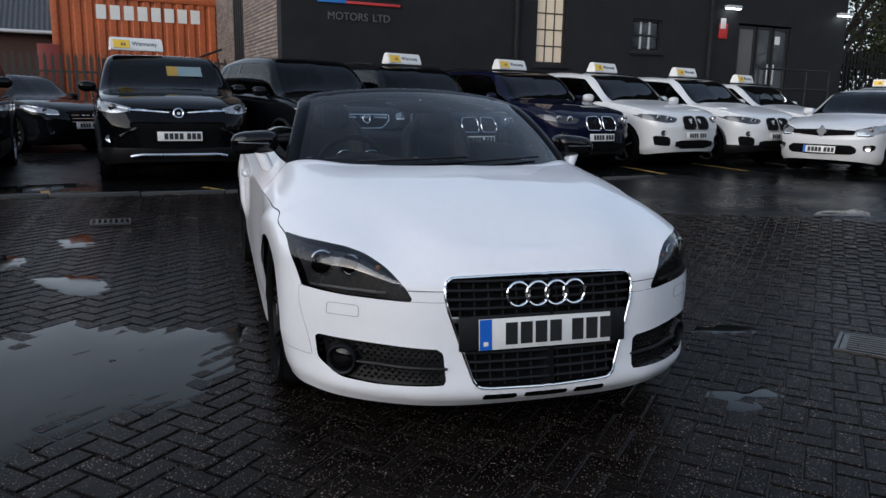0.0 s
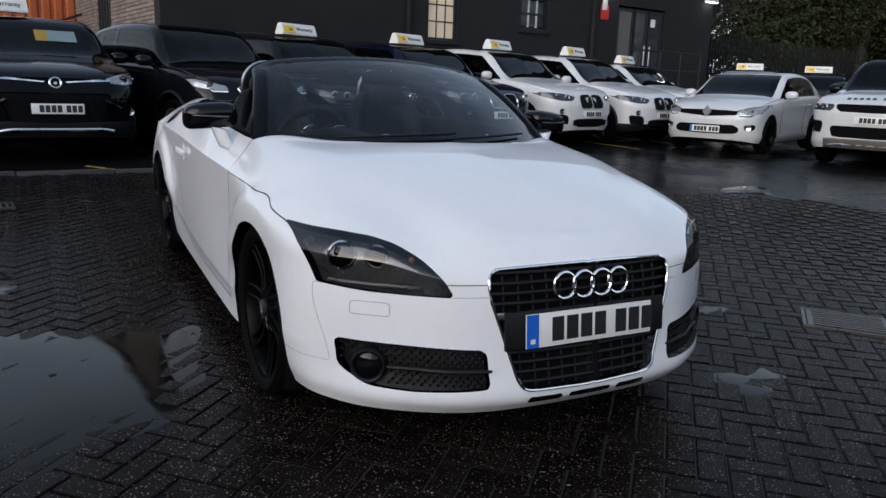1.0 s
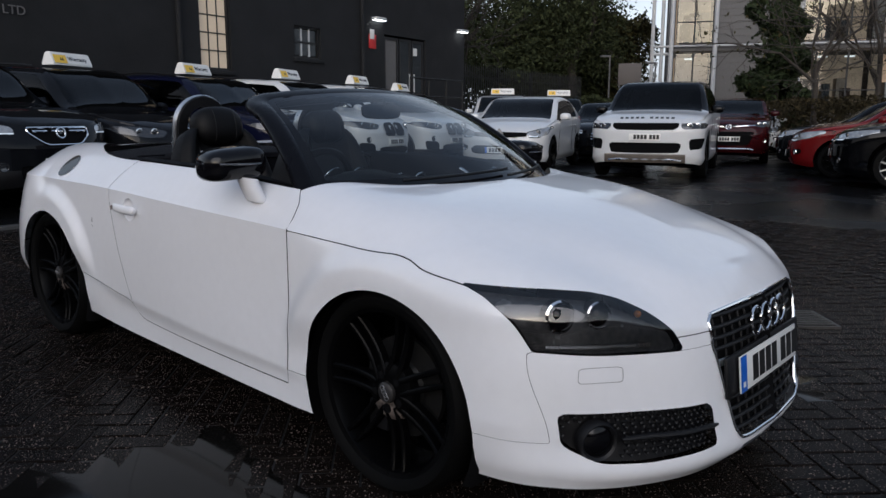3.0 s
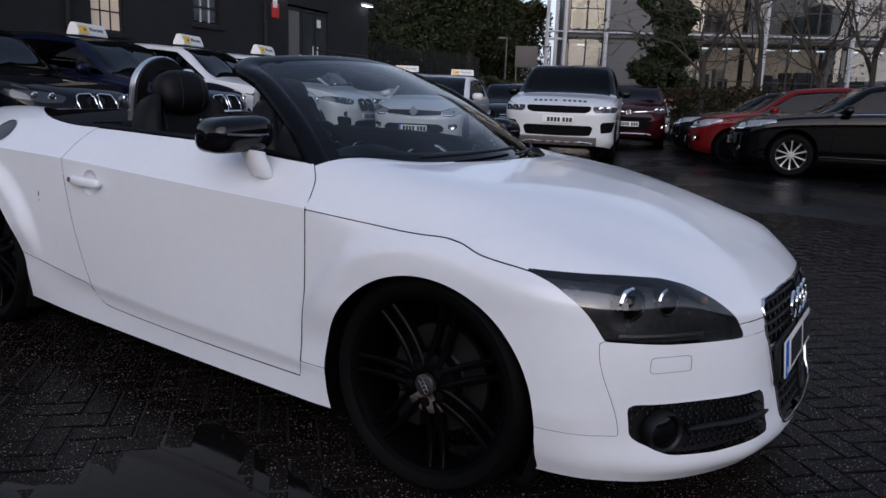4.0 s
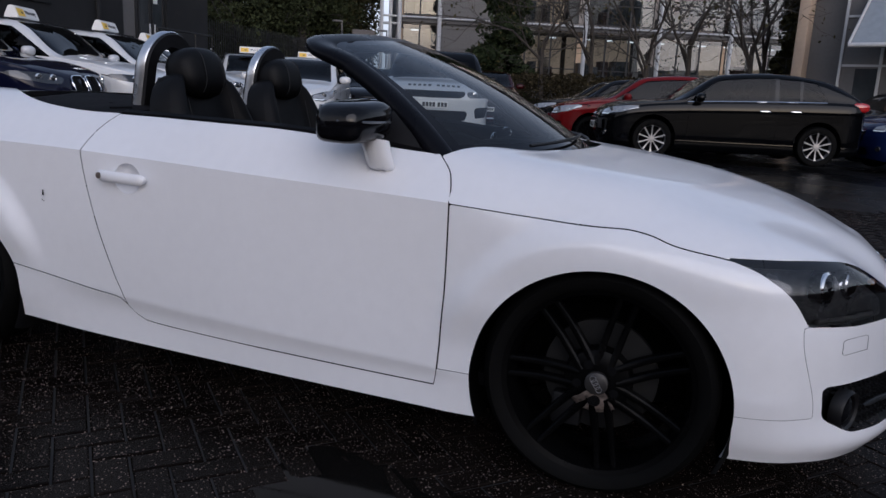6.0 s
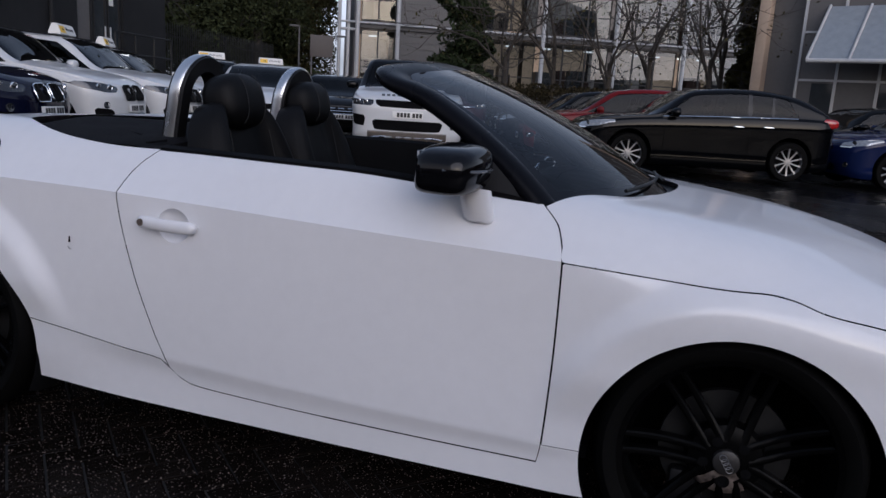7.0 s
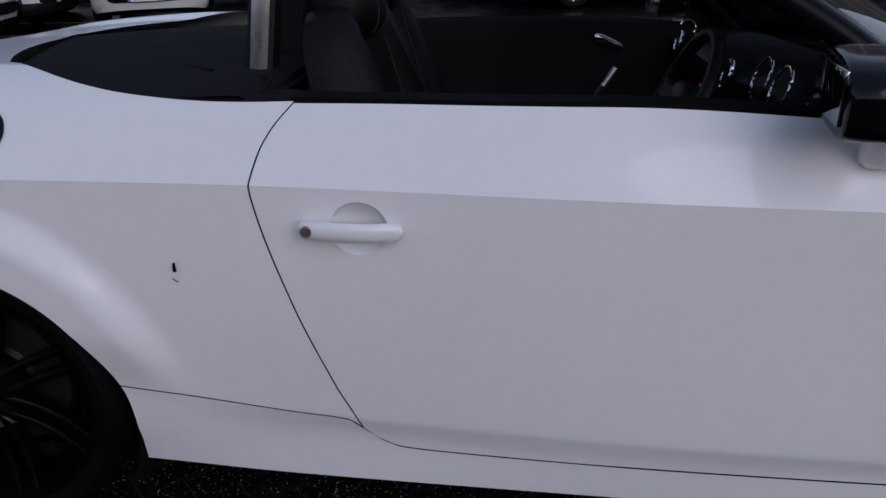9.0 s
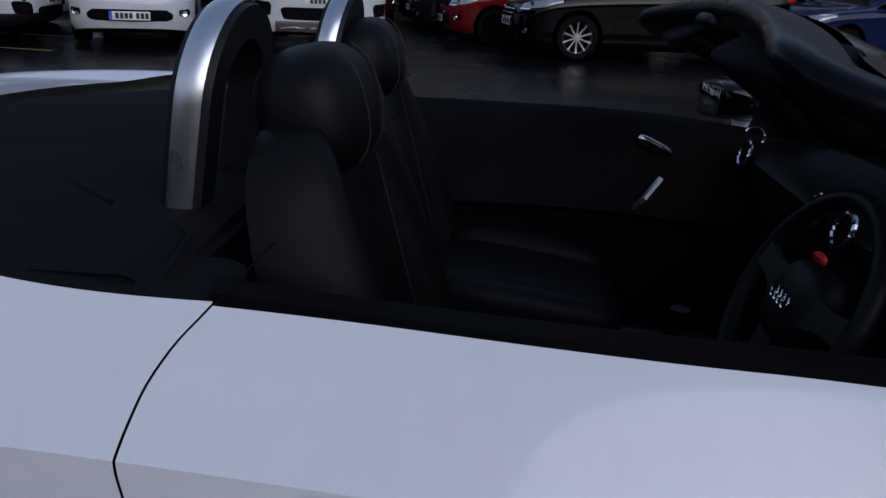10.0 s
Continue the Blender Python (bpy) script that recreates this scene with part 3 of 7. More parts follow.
def brick_side():
    """The buff brick side of the building, with slim openings between piers."""
    solo("wall_west", box(1.80, 1.99, WALL_Y + 0.36, 30, -0.4, 5.6), MORTAR, "buff brick side wall with dark upright windows", kind="structure", smooth=0)
    wall = bpy.data.objects["wall_west"]
    gaps = [(15.0, 16.2), (19.0, 20.3), (23.2, 24.4)]
    me = link_mesh("brick", box(0, 0.03, 0, 0.215, 0, 0.065, 0.004, seg=1), BRICK, 0)
    spare = bmesh.new()
    n = 0
    z = 1.05
    row = 0
    while z < 5.55:
        y = WALL_Y + 0.02 + (row % 2) * 0.1125
        while y < 26:
            if not any(a - 0.1 < y < b for a, b in gaps):
                if y < 13.6 and z < 4.4 and n < 300:
                    ob = new("brick", me)
                    ob.parent = wall
                    ob.location = (1.768, y, z)
                    n += 1
                else:
                    box(1.768, 1.80, y, y + 0.215, z, z + 0.065, bm=spare)
            y += 0.225
        z += 0.075
        row += 1
    ob = part("brickwork", spare, BRICK, wall, smooth=0)
    tagged(ob, kind="stuff")
    for k, (a, b) in enumerate(gaps):
        w = thing("window_%d" % (k + 3), Matrix.Translation((1.79, 0, 0)), "tall dark barred window in buff brick", "window", kind="structure")
        part("pane", box(-0.012, -0.002, a + 0.05, b - 0.05, 1.9, 5.2), ROOM_GLASS, w, smooth=0)
        part("window_sill", box(-0.12, -0.001, a, b, 1.78, 1.88, 0.01), WALL_PAINT, w)
        for y in np.linspace(a + 0.05, b - 0.05, 5):
            part("glazing_bar", box(-0.04, -0.012, y - 0.02, y + 0.02, 1.9, 5.2), FRAME_DARK, w, smooth=0)
    pipe = thing("security_bar", Matrix.Translation((1.76, 17.6, 0)), "dark steel bracket on buff brick wall", "bracket")
    part("arm", rod((0, 0, 2.2), (-0.55, 0.1, 2.2), 0.03), FRAME_DARK, pipe)
    part("arm", rod((0, 0.6, 2.6), (-0.75, 0.4, 2.3), 0.03), FRAME_DARK, pipe)


def palisade(name, a, b, base, height, material, label, step=0.155):
    f = thing(name, Matrix.Translation((*a, 0)), label, "fence")
    dx, dy = b[0] - a[0], b[1] - a[1]
    length = math.hypot(dx, dy)
    turn = pose(0, 0, 0, 0, 0, math.degrees(math.atan2(dy, dx)))
    pale = link_mesh("pale", prism([(-0.035, 0), (0.035, 0), (0.035, height - 0.12), (0, height), (-0.035, height - 0.12)], pose(0, 0, 0, 90), 0.012), material, 0)
    n = int(length / step)
    for k in range(n + 1):
        ob = new("pale", pale)
        ob.parent = f
        ob.matrix_local = turn @ Matrix.Translation((k * step, 0, base))
    for z in (0.35, height - 0.45):
        part("rail", moved(box(0, length, 0.012, 0.05, base + z, base + z + 0.05), turn), material, f, smooth=0)
    for k in range(int(length / 2.7) + 1):
        part("post", moved(box(k * 2.7 - 0.04, k * 2.7 + 0.04, 0.05, 0.13, base - 0.1, base + height - 0.1), turn), material, f, smooth=0)


def container():
    c = thing("shipping_container", pose(-2.25, 19, 1.05), "weathered orange ribbed shipping container with white lettering", "container")
    x = 0.0
    prof = [(0, 0), (0.07, 0), (0.105, 0.036), (0.175, 0.036), (0.21, 0)]
    pts = []
    while x < 5.9:
        pts += [(x + a, b) for a, b in prof]
        x += 0.28
    lo = [(a, b, 0.15) for a, b in pts]
    hi = [(a, b, 2.75) for a, b in pts]
    part("side_panel", loft([lo, hi]), CONTAINER, c, smooth=20)
    part("top_rail", box(-0.05, 6.0, -0.03, 0.06, 2.75, 2.9, 0.01), CONTAINER, c)
    part("bottom_rail", box(-0.05, 6.0, -0.03, 0.06, 0, 0.15, 0.01), CONTAINER, c)
    part("corner_post", box(-0.06, 0.10, -0.04, 0.08, 0, 2.9, 0.01), CONTAINER, c)
    part("roof_panel", box(-0.05, 6.0, 0.06, 2.4, 2.8, 2.88), CONTAINER, c)
    part("end_panel", box(-0.05, 0.0, 0.08, 2.4, 0.0, 2.8), CONTAINER, c)
    part("back_panel", box(-0.05, 6.0, 2.4, 2.45, 0.0, 2.88), CONTAINER, c)
    for k in range(8):
        part("painted_bar", box(1.0 + k * 0.335, 1.24 + k * 0.335, -0.012, -0.004, 2.24, 2.60), SIGN_WHITE, c, smooth=0)
    s = thing("container_stand", pose(-2.25, 19, 0), "dark lower container stacked underneath", "container")
    part("side_panel", box(-0.05, 6.0, 0.0, 2.4, 0.1, 1.04), DARK_BRICK, s)


def left_shed():
    h = thing("outbuilding", Matrix.Translation((-9.5, 24, 0)), "old red brick outbuilding with grey sheet roof", "building")
    part("wall", box(0, 7.4, 0, 6, 0, 3.3), DARK_BRICK, h, smooth=0)
    part("roof", loft([[(x, -0.3, 3.25 + 0.03 * (k % 2)), (x, 3, 5.2 + 0.03 * (k % 2))] for k, x in enumerate(np.linspace(-0.2, 7.6, 107))]), SLATE, h, smooth=0)
    part("gutter", rod((-0.2, -0.34, 3.22), (7.6, -0.34, 3.22), 0.06), WHITE_STEEL, h)
    solo("red_skip", box(-2.62, -2.12, 17.9, 18.4, 0.1, 2.53, 0.02), SKIP_RED, "red steel skip behind the palisade fence", "skip")


# the glazed office across the road
OFF = Matrix.Translation((35.2, 11.8, 0)) @ pose(0, 0, 0, 0, 0, -72)


def office():
    """Local x runs along the front, local y goes into the building."""
    h = thing("office_building", OFF, "glazed grey office with lit rooms and white steel columns", "building")
    part("back_wall", box(0.9, 34, 7.6, 8, 0, 14), CLAD, h, smooth=0)
    part("end_wall", box(1.0, 1.3, 0.3, 7.6, 0, 14), CLAD, h, smooth=0)
    part("roof", box(0.1, 34, -0.8, 8, 13.6, 14, 0.05), CLAD, h)
    part("plinth", box(1.0, 34, 0.05, 0.3, 0, 1.5), CLAD, h, smooth=0)
    for z in (4.5, 8.4, 12.2):
        part("floor_band", box(1.0, 34, -0.15, 0.3, z, z + 0.35, 0.02), CLAD, h)
        part("white_rail", rod((0.3, -0.3, z + 0.25), (34, -0.3, z + 0.25), 0.05), WHITE_STEEL, h)
        part("floor_slab", box(1.3, 34, 0.3, 7.6, z + 0.05, z + 0.25), CLAD, h, smooth=0)
    for x in (1.15, 3.2, 7.0, 10.9, 14.95, 18.95, 22.9, 26.9):
        part("column", rod((x, -0.35, 0), (x, -0.35, 13.6), 0.11, seg=12), WHITE_STEEL, h, "white steel column")
    for x in (0.25, 0.70):
        part("column", rod((x, -0.1, 0), (x, -0.1, 13.6), 0.09, seg=12), WHITE_STEEL, h, "white steel column")
    random.seed(5)
    for floor, (z0, z1) in enumerate(((1.55, 4.45), (4.9, 8.35), (8.8, 12.15))):
        for k, (a, b, room) in enumerate(((1.35, 3.1, ROOM_GLOW), (6.4, 10.6, ROOM_GLOW), (10.9, 14.7, ROOM_GLOW if floor == 0 else ROOM_DIM_GLOW), (14.9, 18.7, ROOM_DIM_GLOW), (18.9, 22.7, ROOM_GLOW if floor == 0 else ROOM_DIM_GLOW), (22.9, 27, ROOM_DIM_GLOW))):
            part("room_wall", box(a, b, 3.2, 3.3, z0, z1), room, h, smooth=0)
            n = 2 if k == 0 else 3
            for i in range(n):
                c = a + (b - a) * i / n
                w = part("window", holed_frame(c, c + (b - a) / n, z0, z1, 0.04, 0.0, 0.08), FRAME_DARK, h)
                pane = part("pane", box(c + 0.04, c + (b - a) / n - 0.04, 0.03, 0.045, z0 + 0.04, z1 - 0.04), OFFICE_PANE, w, smooth=0)
                pane.visible_shadow = False
                part("transom", box(c + 0.04, c + (b - a) / n - 0.04, 0.0, 0.08, z0 + 1.0, z0 + 1.05), FRAME_DARK, w, smooth=0)
            for i in range(1 if k == 0 else 3):
                part("ceiling_light", box(a + 0.5 + i * 1.2, a + 0.9 + i * 1.2, 1.0, 1.3, z1 - 0.25, z1 - 0.2), OFFICE_LIGHT, h, smooth=0)
            for i in range(7):
                x, hh = random.uniform(a, b - 0.7), random.uniform(0.7, 1.7)
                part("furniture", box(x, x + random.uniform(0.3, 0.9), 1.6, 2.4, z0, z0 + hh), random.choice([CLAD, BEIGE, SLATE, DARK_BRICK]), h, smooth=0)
    part("cladding_panel", box(3.15, 6.35, 0.0, 0.25, 1.5, 13.6), CLAD, h, smooth=0)
    for z in np.arange(1.7, 13.5, 0.32):
        part("cladding_rib", box(3.15, 6.35, -0.03, 0.0, z, z + 0.06), CLAD, h, smooth=0)
    # open steel porch frame at the corner
    for z in (4.4, 7.5):
        part("porch_beam", rod((0.25, -0.1, z), (1.15, -0.1, z), 0.07), WHITE_STEEL, h)


def showroom():
    """The pale showroom at the end of the row, with a beige pier and a glass canopy."""
    h = thing("showroom", pose(20.5, -5.52, 0, 0, 0, -122), "grey panelled showroom with beige pier and glass canopy", "building")
    part("pier", box(-0.5, -0.2, 0.0, 6, 0, 9, 0.02), BEIGE, h, "beige clad pier")
    part("end_panel", box(-0.2, 0.8, 0.4, 6, 0, 9), CLAD, h, smooth=0)
    part("wall", box(0.8, 9, 0.0, 6, 0, 9), CLAD, h, smooth=0)
    for x in (0.8, 1.8, 2.85, 3.95, 5.05, 6.15):
        part("mullion", box(x - 0.035, x + 0.035, -0.05, -0.001, 0, 9), WHITE_STEEL, h, smooth=0)
    for z in (2.3, 3.6, 4.9, 6.2):
        part("transom", box(0.8, 9, -0.045, -0.002, z, z + 0.06), WHITE_STEEL, h, smooth=0)
    part("entrance", box(1.2, 1.75, -0.02, 0.05, 0.3, 2.25), ROOM_GLASS, h, smooth=0)
    for x in (2.9, 3.5):
        part("door_pane", box(x, x + 0.5, -0.02, 0.05, 0.3, 2.3), ROOM_GLASS, h, smooth=0)
    rows = [[(x, -0.05, 4.3), (x, -1.6, 2.75)] for x in np.linspace(1.4, 6.4, 6)]
    can = part("canopy", loft(rows), CANOPY_GLASS, h, "glazed sloping canopy", 0)
    for x in np.linspace(1.4, 6.4, 6):
        part("canopy_bar", rod((x, -0.05, 4.33), (x, -1.62, 2.78), 0.035), WHITE_STEEL, can)
    part("canopy_edge", rod((1.4, -1.62, 2.75), (6.4, -1.62, 2.75), 0.06), WHITE_STEEL, can)


def sky_blocking_walls():
    """Unseen walls added behind and beside the camera; close the yard, block low sky."""
    solo("unseen_wall_behind", box(-24, 34, -24.4, -24, -0.6, 4.0), DARK_BRICK, "unseen dark brick wall added behind to block low sky", kind="structure", smooth=0)
    solo("unseen_wall_side", box(-16.4, -16, -24, 30, -0.6, 3.8), DARK_BRICK, "unseen dark brick wall added at the side to block low sky", kind="structure", smooth=0)


main_building()
brick_side()
sky_blocking_walls()
palisade("palisade_fence", (-12, 16), (1.6, 16), 0.2, 2.05, FENCE_STEEL, "rusty grey palisade fence of pointed steel pales")
palisade("palisade_fence", (17.0, 13), (30, 13), 0.2, 2.9, FENCE_DARK, "dark palisade fence beneath the trees")
container()
left_shed()
office()
showroom()


# ---- trees and hedges ----
LEAF = mat("dark_leaf", (0.030, 0.036, 0.016), 0.85, vary=0.4, scale=1.5, island=0.5, spec=0.1)
CONIFER = mat("ivy_green", (0.026, 0.036, 0.016), 0.85, vary=0.4, scale=1.5, island=0.5, spec=0.1)
OLIVE = mat("yellowed_leaf", (0.045, 0.040, 0.016), 0.85, vary=0.4, scale=1.5, island=0.5, spec=0.1)
# warmer, paler ivy leaf: golden light on the far hedge put into its colour
LIT_HEDGE_LEAF = mat("warm_lit_ivy_leaf", (0.050, 0.046, 0.020), 0.85, vary=0.4, scale=1.5, island=0.5, spec=0.1)
SCRUB = mat("brown_undergrowth", (0.030, 0.025, 0.014), 0.9, vary=0.4, scale=1.5, island=0.5, spec=0.05)
BARK = mat("bark", (0.040, 0.034, 0.028), 0.9, vary=0.3, scale=6, bump=0.004)


def leaf_mesh(points, size, rng):
    verts, faces = [], []
    for p in points:
        a, b = Vector(rng.normal(size=3)).normalized(), Vector(rng.normal(size=3)).normalized()
        c = a.cross(b).normalized()
        s = size * rng.uniform(0.6, 1.4)
        k = len(verts)
        p = Vector(p)
        verts += [p - a * s, p + c * s * 0.45, p + a * s, p - c * s * 0.45]
        faces.append((k, k + 1, k + 2, k + 3))
    me = bpy.data.meshes.new("leaves")
    me.from_pydata([tuple(v) for v in verts], [], faces)
    return me


def branch(bm, a, d, length, r, depth, rng, tips):
    pts, rs = [Vector(a)], [r]
    d = Vector(d).normalized()
    for k in range(4):
        d = (d + Vector(rng.normal(size=3)) * 0.16 + Vector((0, 0, 0.05))).normalized()
        pts.append(pts[-1] + d * length / 4)
        rs.append(r * (1 - 0.14 * (k + 1)))
    tube(pts, rs, 6 if r > 0.02 else 4, bm)
    tips += pts[2:]
    if depth:
        for k in range(3 if depth > 1 else 4):
            at = pts[1 + k % 4]
            branch(bm, at, d + Vector(rng.normal(size=3)) * 0.75, length * rng.uniform(0.55, 0.8), r * 0.5, depth - 1, rng, tips)


def tree(at, height, r, depth, seed, leaves=0, spread=0.5, leaf=0.09, material=LEAF, label="", bare=False, reach=0.38):
    rng = np.random.default_rng(seed)
    t = thing("tree", Matrix.Translation((*at, ground_z(*at))), label, "tree")
    bm, tips = bmesh.new(), []
    tube([(0, 0, -0.1), (0.03, 0.02, height * 0.18), (0.0, 0.06, height * 0.36)], [r * 1.3, r, r * 0.85], 9, bm)
    for k in range(4):
        a = 2 * math.pi * k / 4 + rng.uniform(0, 1)
        branch(bm, (0, 0.04, height * (0.24 + 0.04 * k)), (0.55 * math.cos(a), 0.55 * math.sin(a), 0.9), height * reach, r * 0.6, depth, rng, tips)
    part("trunk", bm, BARK, t, "bare branching trunk" if bare else "", 60)
    if leaves:
        pts = [Vector(tips[rng.integers(len(tips))]) + Vector(rng.normal(size=3)) * spread for _ in range(leaves)]
        me = leaf_mesh(pts, leaf, rng)
        me.materials.append(material)
        ob = new("crown", me)
        ob.parent = t
        tagged(ob, kind="stuff")
    return t


def clad_tree(at, height, width, seed, n, material, label):
    """A slim tree wrapped in leaves from the ground up, with a ragged outline."""
    rng = np.random.default_rng(seed)
    t = thing("tree", Matrix.Translation((*at, ground_z(*at))), label, "tree")
    part("trunk", tube([(0, 0, -0.1), (0.05, 0, height * 0.5), (0, 0.05, height)], [0.22, 0.15, 0.04], 8), BARK, t)
    lumps = [(rng.uniform(0, 2 * math.pi), rng.uniform(0.3, height)) for _ in range(60)]
    pts = []
    for _ in range(n):
        a, z = lumps[rng.integers(60)]
        z += rng.normal() * height * 0.03
        w = width * (1.0 - 0.55 * max(z, 0) / height) * (0.75 + 0.25 * math.sin(5 * z + a))
        rad = w * abs(1 - abs(rng.normal()) * 0.25)
        a += rng.normal() * 0.35
        pts.append((rad * math.cos(a), rad * math.sin(a), max(z, 0.02)))
    me = leaf_mesh(pts, 0.13, rng)
    me.materials.append(material)
    ob = new("crown", me)
    ob.parent = t
    tagged(ob, kind="stuff")


def hedge(name, x0, x1, y0, y1, z1, seed, n, material, label, leaf=0.11):
    rng = np.random.default_rng(seed)
    pts = []
    for _ in range(n):
        x, y = rng.uniform(x0, x1), rng.uniform(y0, y1)
        top = z1 * (0.86 + 0.14 * noise.noise((x * 0.7, y * 0.7, seed)) + 0.06 * noise.noise((x * 2, y * 2, seed)))
        pts.append((x, y, 0.1 + top * (1 - rng.uniform() ** 2.2)))
    me = leaf_mesh(pts, leaf, rng)
    me.materials.append(material)
    tagged(new(name, me), label, "hedge", kind="stuff")


hedge("hedge", 18.5, 30.0, 15.0, 17.0, 3.6, 3, 9000, LEAF, "dark overgrown hedge behind the fence")
hedge("hedge", 30.0, 41.0, 15.5, 18.5, 5.2, 4, 34000, LEAF, "tall dark overgrown hedge beneath the trees")
hedge("hedge", 38.5, 45.0, 14.4, 18.5, 7.9, 5, 34000, LIT_HEDGE_LEAF, "tall olive ivy hedge beside the office, warm light put in its colour")
hedge("hedge", 29.0, 34.6, 12.0, 14.6, 2.3, 7, 8000, LEAF, "low dark hedge before the office")
hedge("hedge", 20.5, 33.0, -8.0, 4.5, 1.9, 6, 42000, SCRUB, "low scrubby brown undergrowth along the road", 0.06)
tree((20.6, 14.2), 8.0, 0.18, 3, 11, 1500, 0.5, 0.10, LEAF, "broad dark leafy tree above the fence")
for k, (x, y, hh) in enumerate(((33.5, 19.2, 10.5), (34.0, 15.3, 10.5), (37.0, 17.3, 9.5))):
    tree((x, y), hh, 0.25, 3, 60 + k, 20000, 0.6, 0.10, LEAF, "broad dark leafy tree above the fence", reach=0.27)
yard_sign = thing("signboard", pose(31.4, 11.25, 0, 0, 0, -70), "plain pale signboard on two posts before the hedge", "sign")
part("board", box(-0.52, 0.52, -0.03, 0.03, 2.75, 3.72, 0.01), SIGN_DULL, yard_sign)
for x in (-0.45, 0.45):
    part("post", rod((x, 0.06, 0.1), (x, 0.06, 3.6), 0.035), CLAD, yard_sign)
for x, y, z in ((33.0, 12.88, 4.2), (33.0, 10.6, 3.8)):
    lamp_post = thing("street_lamp", pose(x, y, 0, 0, 0, -70), "slim pale steel lamp post by the hedge", "street lamp", "lamp posts")
    part("pole", rod((0, 0, 0), (0, 0, z), 0.05, r2=0.035), CLAD, lamp_post)
    part("head", egg((0, 0, 0), (0.26, 0.08, 0.05), pose(-0.22, 0, z + 0.02), 3), CLAD, lamp_post)
clad_tree((27.6, 4.32), 10.0, 1.6, 21, 34000, CONIFER, "tall dark ivy-covered tree")
clad_tree((27.0, -6.4), 7.5, 0.8, 22, 5000, OLIVE, "yellowing ivy-covered tree by the showroom")
for k, (x, y, hh) in enumerate(((22.8, 2.2, 7.5), (23.6, 0.6, 8.0), (22.6, -1.2, 7.0), (23.8, -2.6, 8.5), (22.9, -4.4, 8.0), (25.0, -5.2, 8.5))):
    tree((x, y), hh, 0.085, 3, 40 + k, 260, 0.3, 0.06, OLIVE, "bare winter tree with thin dark branches", True)


# ---- parked cars ----
def paint(name, color, coat=0.35):
    return mat(name, color, 0.06 if coat < 0.9 else 0.3, vary=0.04, scale=2, coat=0.0 if coat < 0.9 else 0.6, rvary=0.02, spec=0.22 if coat < 0.9 else 0.45)


PAINTS = dict(black=paint("black_car_paint", (0.0016, 0.0018, 0.0025)), grey=paint("dark_grey_car_paint", (0.005, 0.0055, 0.007)), navy=paint("navy_car_paint", (0.004, 0.005, 0.018)), white=paint("white_car_paint", (0.60, 0.61, 0.62), 1.0),
              red=paint("red_car_paint", (0.11, 0.005, 0.006)), maroon=paint("maroon_car_paint", (0.028, 0.003, 0.004)), blue=paint("blue_car_paint", (0.006, 0.012, 0.055)))
LAMP_CLEAR = mat("clear_headlamp", (0.34, 0.35, 0.36), 0.10, 0.5, vary=0.4, scale=12, fine=40, rvary=0.05, coat=1.0)
LINING = mat("dark_cabin_trim", (0.012, 0.012, 0.013), 0.8, vary=0.2, spec=0.2)
LAMP_DARK = mat("smoked_headlamp", (0.03, 0.032, 0.036), 0.15, 0.3, vary=0.4, scale=12, coat=1.0)
LAMP_DAY = mat("daytime_lamp", (0.8, 0.85, 0.9), 0.2, emit=0.25)
PRICE_CARD = mat("pale_price_card", (0.16, 0.22, 0.24), 0.6)
CARD_YELLOW = mat("faded_yellow_card", (0.30, 0.19, 0.03), 0.6)
SKID_GREY = mat("dull_skid_panel", (0.16, 0.14, 0.12), 0.5, 0.2)
TAIL = mat("red_tail_lamp", (0.35, 0.01, 0.01), 0.15, coat=1.0)


